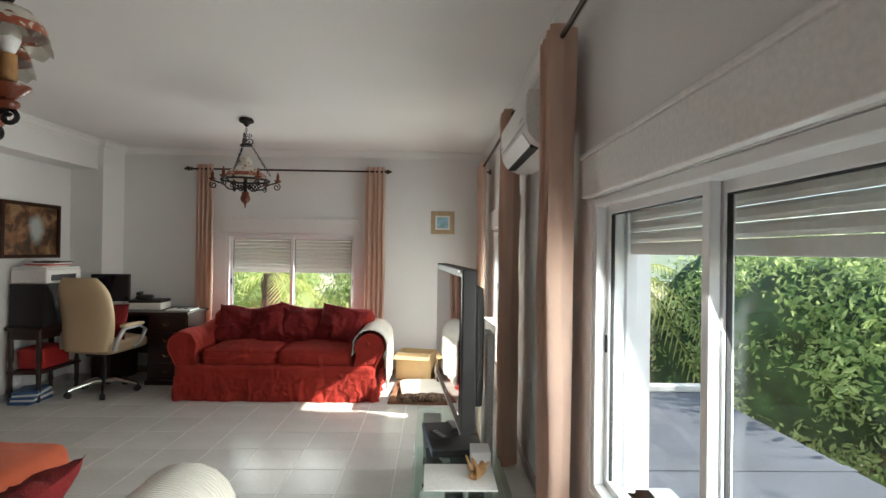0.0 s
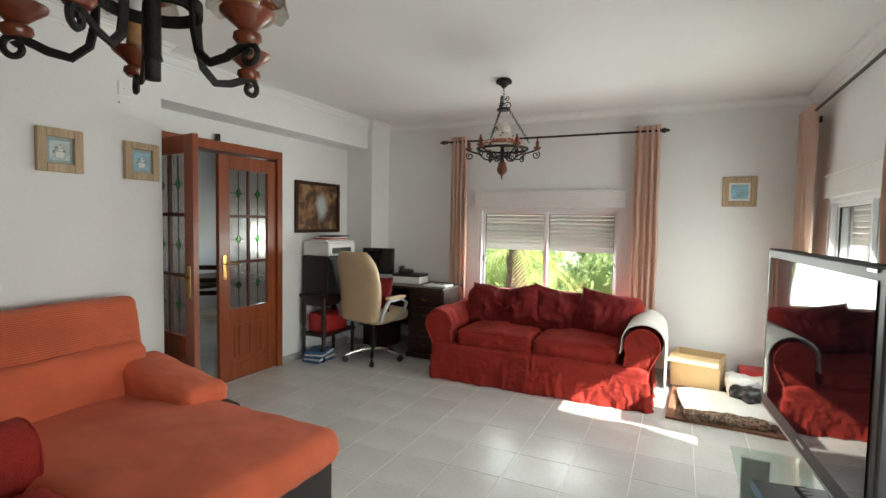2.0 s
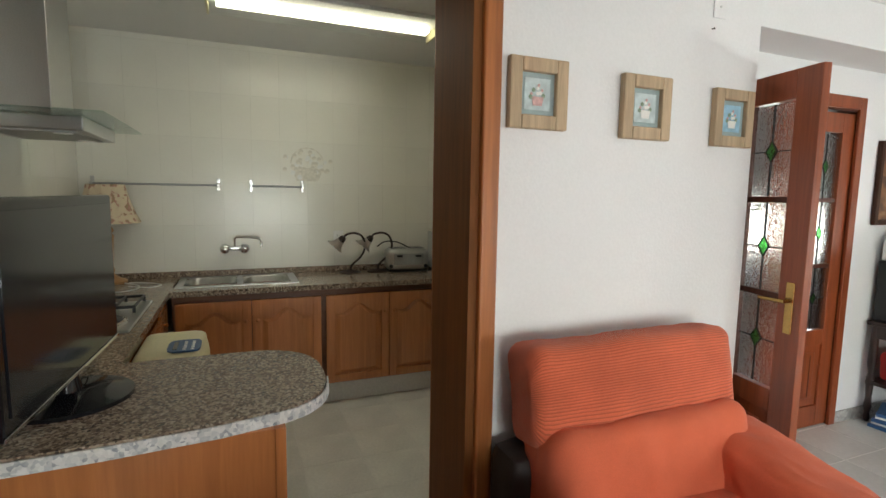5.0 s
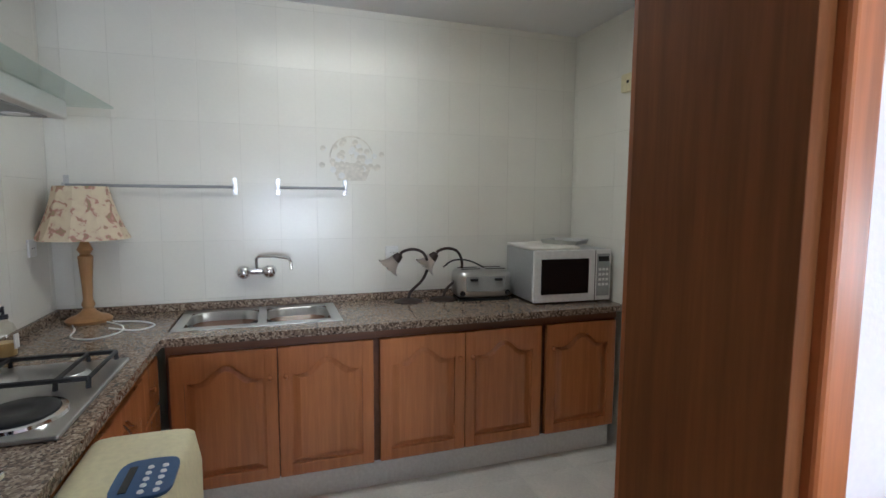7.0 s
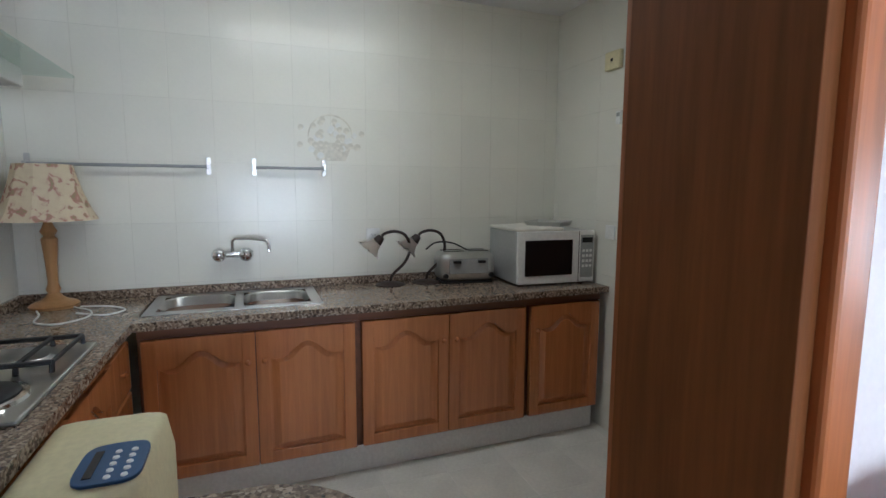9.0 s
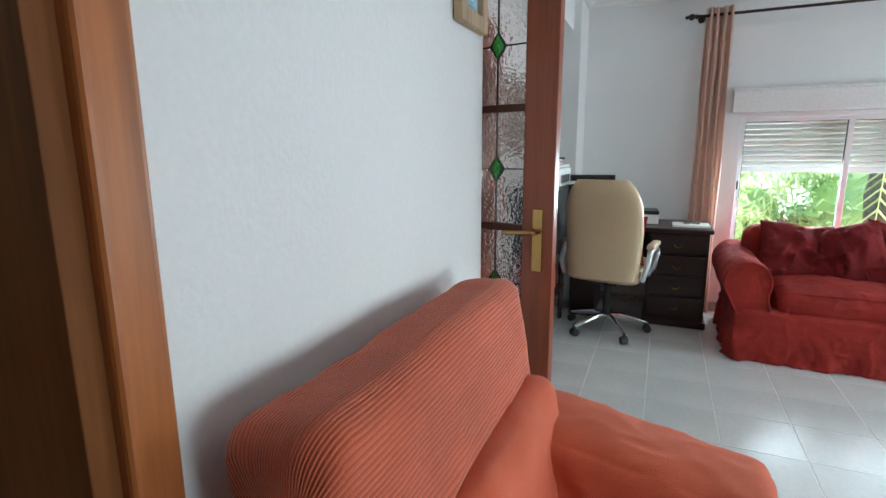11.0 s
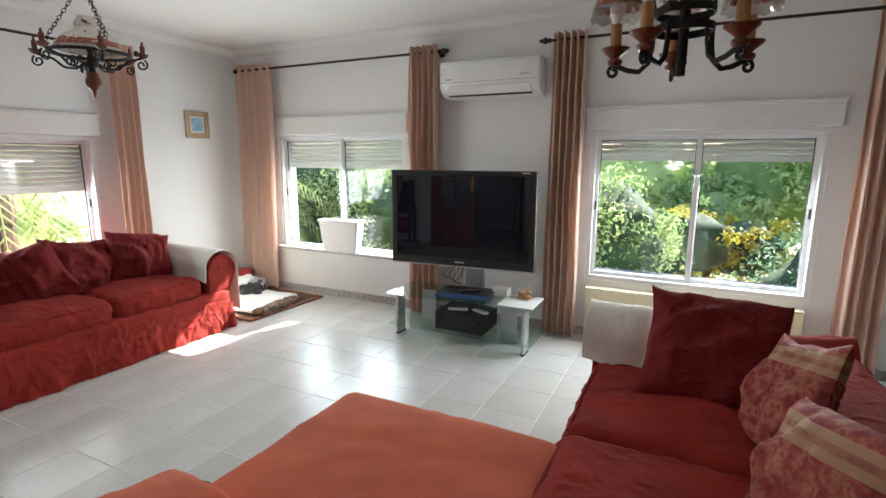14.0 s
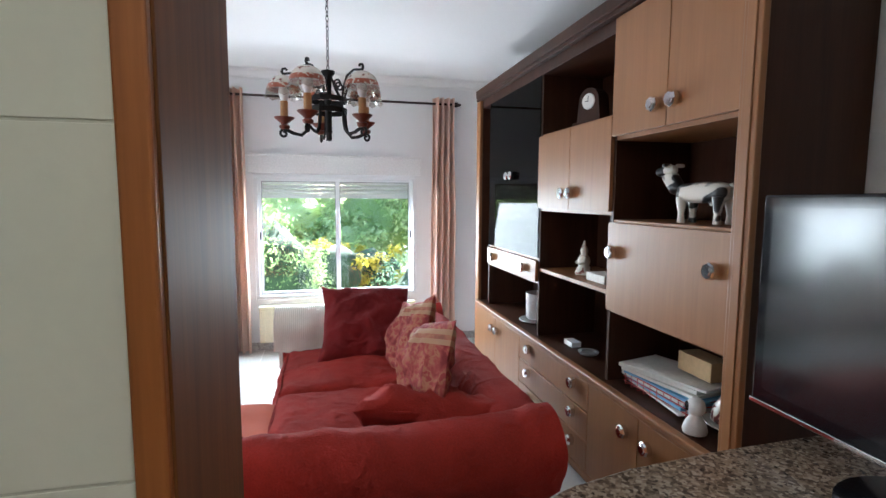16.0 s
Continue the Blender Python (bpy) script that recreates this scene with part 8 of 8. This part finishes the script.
for x in (-0.42, 0.42):
    for y in (-0.62, 0.62):
        part("leg", box(x - 0.03, y - 0.03, 0, x + 0.03, y + 0.03, 0.72, 0.004), "unit_dark", ht)

# ---- outdoors ----
struct("ground", box(-300, -300, -3.3, 300, 300, -3.1), "earth", "dry garden ground falling away", "ground")
rf = thing("flat_roof", Matrix(), "grey felt flat roof below the windows", "roof", kind="structure")
part("slab", box(1.05, -3.0, -0.15, 2.65, 4.85, 0.20, 0.01), "roof_felt", rf)
part("felt_seam", box(1.05, 3.12, 0.201, 2.65, 3.20, 0.208, 0.002), "roof_felt", rf)
part("felt_seam", box(1.05, 1.9, 0.201, 2.65, 1.98, 0.208, 0.002), "roof_felt", rf)
part("kerb", box(1.05, 4.78, 0.201, 2.65, 4.88, 0.26, 0.01), "stucco", rf)
part("storey_wall", box(1.2, -2.9, -3.1, 2.55, 4.75, -0.151), "stucco", rf)


def leaves(bm, centre, radii, count, size, rng, shell=0.55, squash=1.0):
    """Many small leaf blades in a clump with an uneven outline."""
    c = Vector(centre)
    for _ in range(count):
        d = Vector((rng.gauss(0, 1), rng.gauss(0, 1), rng.gauss(0, 1))).normalized()
        r = (shell + (1 - shell) * rng.random()) * (1 + 0.22 * noise.noise(d * 2.3 + c))
        p = c + Vector((d.x * radii[0], d.y * radii[1], d.z * radii[2])) * r
        n = (d + Vector((rng.uniform(-1, 1), rng.uniform(-1, 1), rng.uniform(-0.2, 1.2)))).normalized()
        u = n.orthogonal().normalized()
        u = (Matrix.Rotation(rng.uniform(0, 6.28), 3, n) @ u)
        w = n.cross(u)
        s = size * rng.uniform(0.6, 1.3)
        a, b = bm.verts.new(p - u * s), bm.verts.new(p + w * s * 0.42 + n * s * 0.12)
        e, f = bm.verts.new(p + u * s), bm.verts.new(p - w * s * 0.42 + n * s * 0.12)
        bm.faces.new([a, b, e, f])
    return bm


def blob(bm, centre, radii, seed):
    """Inner mass of a crown; leaf_core paints the shade among the leaves."""
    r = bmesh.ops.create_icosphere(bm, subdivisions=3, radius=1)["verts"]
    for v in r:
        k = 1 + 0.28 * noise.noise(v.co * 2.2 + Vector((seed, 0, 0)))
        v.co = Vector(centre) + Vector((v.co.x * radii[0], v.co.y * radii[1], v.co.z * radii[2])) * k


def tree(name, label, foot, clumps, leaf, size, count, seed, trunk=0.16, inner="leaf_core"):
    rng = random.Random(seed)
    t = thing(name, Matrix.Translation(foot), label, "tree" if name == "tree" else "bush")
    f = Vector(foot)
    bm = bmesh.new()
    tops = [Vector(c[0]) - f for c in clumps]
    mid = sum(tops, Vector()) / len(tops)
    tube([(0, 0, 0), (0.1, 0.05, mid.z * 0.35), (mid.x * 0.5, mid.y * 0.5, mid.z * 0.7)], [trunk, trunk * 0.8, trunk * 0.55], 8, bm)
    for p in tops:
        tube([(mid.x * 0.4, mid.y * 0.4, mid.z * 0.55), (mid + p) * 0.5, p], [trunk * 0.5, trunk * 0.3, trunk * 0.12], 6, bm)
    part("trunk", bm, "bark", t, smooth=True)
    core, cr = bmesh.new(), bmesh.new()
    for i, (c, r) in enumerate(clumps):
        cc = Vector(c) - f
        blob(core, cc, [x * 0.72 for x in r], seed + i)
        n = int(count * (r[0] * r[1] + r[1] * r[2] + r[0] * r[2]) / 3)
        for k in range(max(4, n // 90)):
            d = Vector((rng.gauss(0, 1), rng.gauss(0, 1), rng.gauss(0, 1))).normalized()
            pc = cc + Vector((d.x * r[0], d.y * r[1], d.z * r[2])) * rng.uniform(0.62, 0.95)
            rr = 0.30 * min(r) * rng.uniform(0.7, 1.3)
            leaves(cr, pc, (rr, rr, rr * 0.75), 90, size, rng, 0.3)
    part("crown", core, inner, t, "solid inner mass of the crown", smooth=True)
    part("crown", cr, leaf, t, "dense small leaves in clumps")
    return t


tree("tree", "dense green carob tree beside the flat roof", (5.0, 4.4, -3.1), [((5.1, 4.3, 0.5), (1.7, 1.6, 1.6)), ((4.6, 5.8, 0.3), (1.4, 1.5, 1.5)), ((5.6, 2.9, 0.0), (1.5, 1.4, 1.4)), ((4.3, 3.2, -0.7), (0.9, 1.0, 0.8)), ((5.4, 7.2, 0.3), (1.6, 1.5, 1.6)), ((4.6, 8.6, -0.4), (1.3, 1.4, 1.3)), ((5.2, 8.8, 0.6), (1.3, 1.4, 1.2))], "leaf", 0.046, 4200, 3)
tree("bush", "rounded dark green clipped bush", (6.5, -0.6, -3.1), [((6.4, -0.55, -0.9), (1.35, 1.35, 1.35)), ((6.8, -1.9, -1.0), (1.3, 1.2, 1.3))], "leaf_dark", 0.045, 3200, 5)
tree("bush", "rounded dark green clipped bush", (6.2, 3.2, -3.1), [((7.0, 2.7, -1.1), (0.9, 0.9, 1.1))], "leaf_dark", 0.045, 3000, 6)
tree("bush", "yellow flowering shrub in the sun", (8.5, 1.4, -3.1), [((8.6, 1.6, -0.35), (1.2, 1.3, 0.9)), ((9.2, 0.4, -0.5), (1.0, 1.0, 0.8)), ((8.4, 2.4, -1.2), (1.0, 0.9, 0.8))], "leaf_yellow", 0.06, 1700, 7)
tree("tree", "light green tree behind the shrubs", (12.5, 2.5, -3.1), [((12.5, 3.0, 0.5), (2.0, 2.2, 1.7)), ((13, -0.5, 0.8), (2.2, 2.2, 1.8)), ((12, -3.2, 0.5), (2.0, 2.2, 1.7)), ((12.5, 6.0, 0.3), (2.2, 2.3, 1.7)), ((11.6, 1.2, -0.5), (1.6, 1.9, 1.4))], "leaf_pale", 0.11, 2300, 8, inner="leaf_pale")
# Added out of view: crowns keep sun off window_1 and part of window_2.
tree("tree", "unseen tall tree added to block the sun", (7.8, -1.6, -3.1), [((7.6, -0.2, 4.9), (1.6, 1.7, 1.4)), ((7.6, -1.8, 4.4), (1.7, 1.7, 1.5)), ((8.6, -1.2, 6.0), (1.7, 1.9, 1.3)), ((5.0, 2.78, 3.85), (0.9, 0.60, 0.85))], "leaf", 0.08, 1300, 9, 0.2)
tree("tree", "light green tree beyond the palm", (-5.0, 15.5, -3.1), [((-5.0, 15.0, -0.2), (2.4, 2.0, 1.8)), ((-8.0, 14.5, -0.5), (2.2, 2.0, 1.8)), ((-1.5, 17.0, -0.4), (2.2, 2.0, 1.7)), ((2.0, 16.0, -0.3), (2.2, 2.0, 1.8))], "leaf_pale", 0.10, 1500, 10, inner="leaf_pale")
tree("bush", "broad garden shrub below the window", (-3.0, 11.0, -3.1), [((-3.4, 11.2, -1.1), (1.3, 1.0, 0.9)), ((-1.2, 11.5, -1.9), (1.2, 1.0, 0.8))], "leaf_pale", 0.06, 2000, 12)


def palm(foot, height, seed, label, length=2.2, fronds=26):
    rng = random.Random(seed)
    t = thing("palm_tree", Matrix.Translation(foot), label, "palm")
    bm = bmesh.new()
    n = 14
    tube([(0, 0, height * i / n) for i in range(n + 1)], [0.20 + 0.035 * (i % 2) for i in range(n + 1)], 10, bm)
    part("trunk", bm, "bark", t)
    fb = bmesh.new()
    for k in range(fronds):
        a = 2 * math.pi * k / fronds * 2.618 + rng.uniform(-0.2, 0.2)
        lift = rng.uniform(-0.5, 1.0)
        d = Vector((math.cos(a), math.sin(a), 0))
        side = Vector((-d.y, d.x, 0))
        pts = []
        for i in range(13):
            u = i / 12
            pts.append(Vector((0, 0, height)) + d * (length * u * (1 - 0.12 * u)) + Vector((0, 0, length * (lift * 0.55 * u - 0.75 * u * u))))
        tube(pts, [0.018 * (1 - 0.85 * i / 12) for i in range(13)], 4, fb)
        for i in range(1, 12):
            for h in (0.0, 0.5):
                p = pts[i].lerp(pts[i + 1], h)
                dr = (pts[i + 1] - pts[i]).normalized()
                ll = 0.46 * math.sin(math.pi * (0.12 + 0.8 * (i + h) / 12.5))
                for s in (-1, 1):
                    tip = p + (side * s * 0.75 + dr * 0.6 + Vector((0, 0, -0.35))).normalized() * ll
                    w = dr * 0.018
                    v = [fb.verts.new(p - w), fb.verts.new(p + w), fb.verts.new(p.lerp(tip, 0.6) + w), fb.verts.new(tip)]
                    fb.faces.new(v)
    part("fronds", fb, "palm", t, "arching feathery fronds")
    return t


palm((-0.1, 9.8, -3.1), 4.9, 21, "date palm with drooping fronds outside the window", 2.4, 18)
palm((-3.6, 12.0, -3.1), 4.0, 22, "date palm with yellow-green fronds in the garden", 2.2, 13)
palm((3.3, 9.0, -3.1), 4.2, 23, "date palm beyond the flat roof", 2.2, 26)
rngh = random.Random(31)
hl = bmesh.new()
n = 60
rows = []
for i in range(n + 1):
    a = radians(-60 + 230 * i / n)
    rows.append([hl.verts.new((R * math.cos(a), R * math.sin(a), -3.2 + h * (0.6 + 0.5 * noise.noise(Vector((i * 0.25, R * 0.01, 0)))))) for R, h in ((90, 0), (120, 4.0), (170, 7.5), (230, 5.0), (260, 0))])
for a, b in zip(rows, rows[1:]):
    for j in range(4):
        hl.faces.new([a[j], b[j], b[j + 1], a[j + 1]])
tagged(part("hills", hl, "hill", smooth=True), "low wooded hills on the horizon", "hills", kind="structure")

# ---- tiles: pieces of the floors and kitchen walls ----
def tiled(parent, material, u0, u1, v0, v1, du, dv, ou, ov, joint, thick, to, name="tile", skip=None, tilt=0.06):
    """Lays tiles in one plane; to(u, v) gives the pose, and cut tiles fill the borders."""
    meshes, rock = {}, random.Random(17)
    u = ou + math.floor((u0 - ou) / du) * du
    while u < u1 - 0.01:
        v = ov + math.floor((v0 - ov) / dv) * dv
        while v < v1 - 0.01:
            a, b, c, d = max(u, u0), min(u + du, u1), max(v, v0), min(v + dv, v1)
            if b - a > 0.015 and d - c > 0.015 and not (skip and skip((a + b) / 2, (c + d) / 2)):
                w, h = round(b - a - joint, 4), round(d - c - joint, 4)
                if (w, h) not in meshes:
                    bb = bmesh.new()
                    e = min(0.0015, thick * 0.4)
                    lo = [bb.verts.new((x * w / 2, y * h / 2, -thick)) for x, y in ((-1, -1), (1, -1), (1, 1), (-1, 1))]
                    mi = [bb.verts.new((x * w / 2, y * h / 2, -e)) for x, y in ((-1, -1), (1, -1), (1, 1), (-1, 1))]
                    hi = [bb.verts.new((x * (w / 2 - e), y * (h / 2 - e), 0)) for x, y in ((-1, -1), (1, -1), (1, 1), (-1, 1))]
                    bb.faces.new(hi)
                    for s in range(4):
                        bb.faces.new([lo[s], lo[(s + 1) % 4], mi[(s + 1) % 4], mi[s]])
                        bb.faces.new([mi[s], mi[(s + 1) % 4], hi[(s + 1) % 4], hi[s]])
                    me = bpy.data.meshes.new(name)
                    bb.to_mesh(me)
                    bb.free()
                    me.materials.append(M[material])
                    meshes[w, h] = me
                ob = new(name, meshes[w, h])
                ob.parent = parent
                ob.matrix_world = to((a + b) / 2, (c + d) / 2) @ Euler((radians(rock.uniform(-tilt, tilt)), radians(rock.uniform(-tilt, tilt)), 0)).to_matrix().to_4x4()
            v += dv
        u += du


floor = bpy.data.objects["floor"]
TS = 0.34
tiled(floor, "tile", -3.81, EX, SY, NY, TS, TS, TILE_X, TILE_Y, 0.0060, 0.0012, lambda u, v: Matrix.Translation((u, v, 0)),
      skip=lambda u, v: (u < -3.37 and v < 3.12) or (u < -3.47 and v > 5.8))
tiled(floor, "kfloor", KX, -3.37, KS, KN, 0.33, 0.33, -3.5, 1.0, 0.0045, 0.0012, lambda u, v: Matrix.Translation((u, v, 0)),
      skip=lambda u, v: v > 1.8 and u > -3.6)
tiled(floor, "tile", -6.2, -3.82, 3.21, NY, TS, TS, TILE_X, TILE_Y, 0.0060, 0.0012, lambda u, v: Matrix.Translation((u, v, 0)))
ww = bpy.data.objects["wall_kitchen_west"]
tiled(ww, "ktile", KS, KN, 0, KCEIL, 0.20, 0.315, 0.945, 1.24, 0.0016, 0.0013, lambda u, v: pose(KX, u, v, 90, 0, 90), tilt=0.3)
tiled(bpy.data.objects["wall_kitchen_south"], "ktile", KX, KE - 0.02, 0.85, KCEIL, 0.40, 0.315, -5.81, 1.24, 0.0016, 0.0013, lambda u, v: pose(u, KS, v, 90, 0, 180))
tiled(bpy.data.objects["wall_kitchen_north"], "ktile", KX, KE - 0.2, 0, KCEIL, 0.40, 0.315, -5.81, 1.24, 0.0016, 0.0013, lambda u, v: pose(u, KN, v, 90, 0, 0),
      skip=lambda u, v: u > -5.06 and u < -4.3 and v < 2.06)
we = tagged(part("wall_kitchen_east", box(KE, 1.797, 0, -3.646, KN, KCEIL), "kgrout"), "tiled kitchen side of the picture wall", "wall", kind="structure")
tiled(we, "ktile", 1.797, KN, 0, KCEIL, 0.40, 0.315, 1.797, 1.52, 0.003, 0.0013, lambda u, v: pose(KE - 0.0016, u, v, 90, 0, -90))
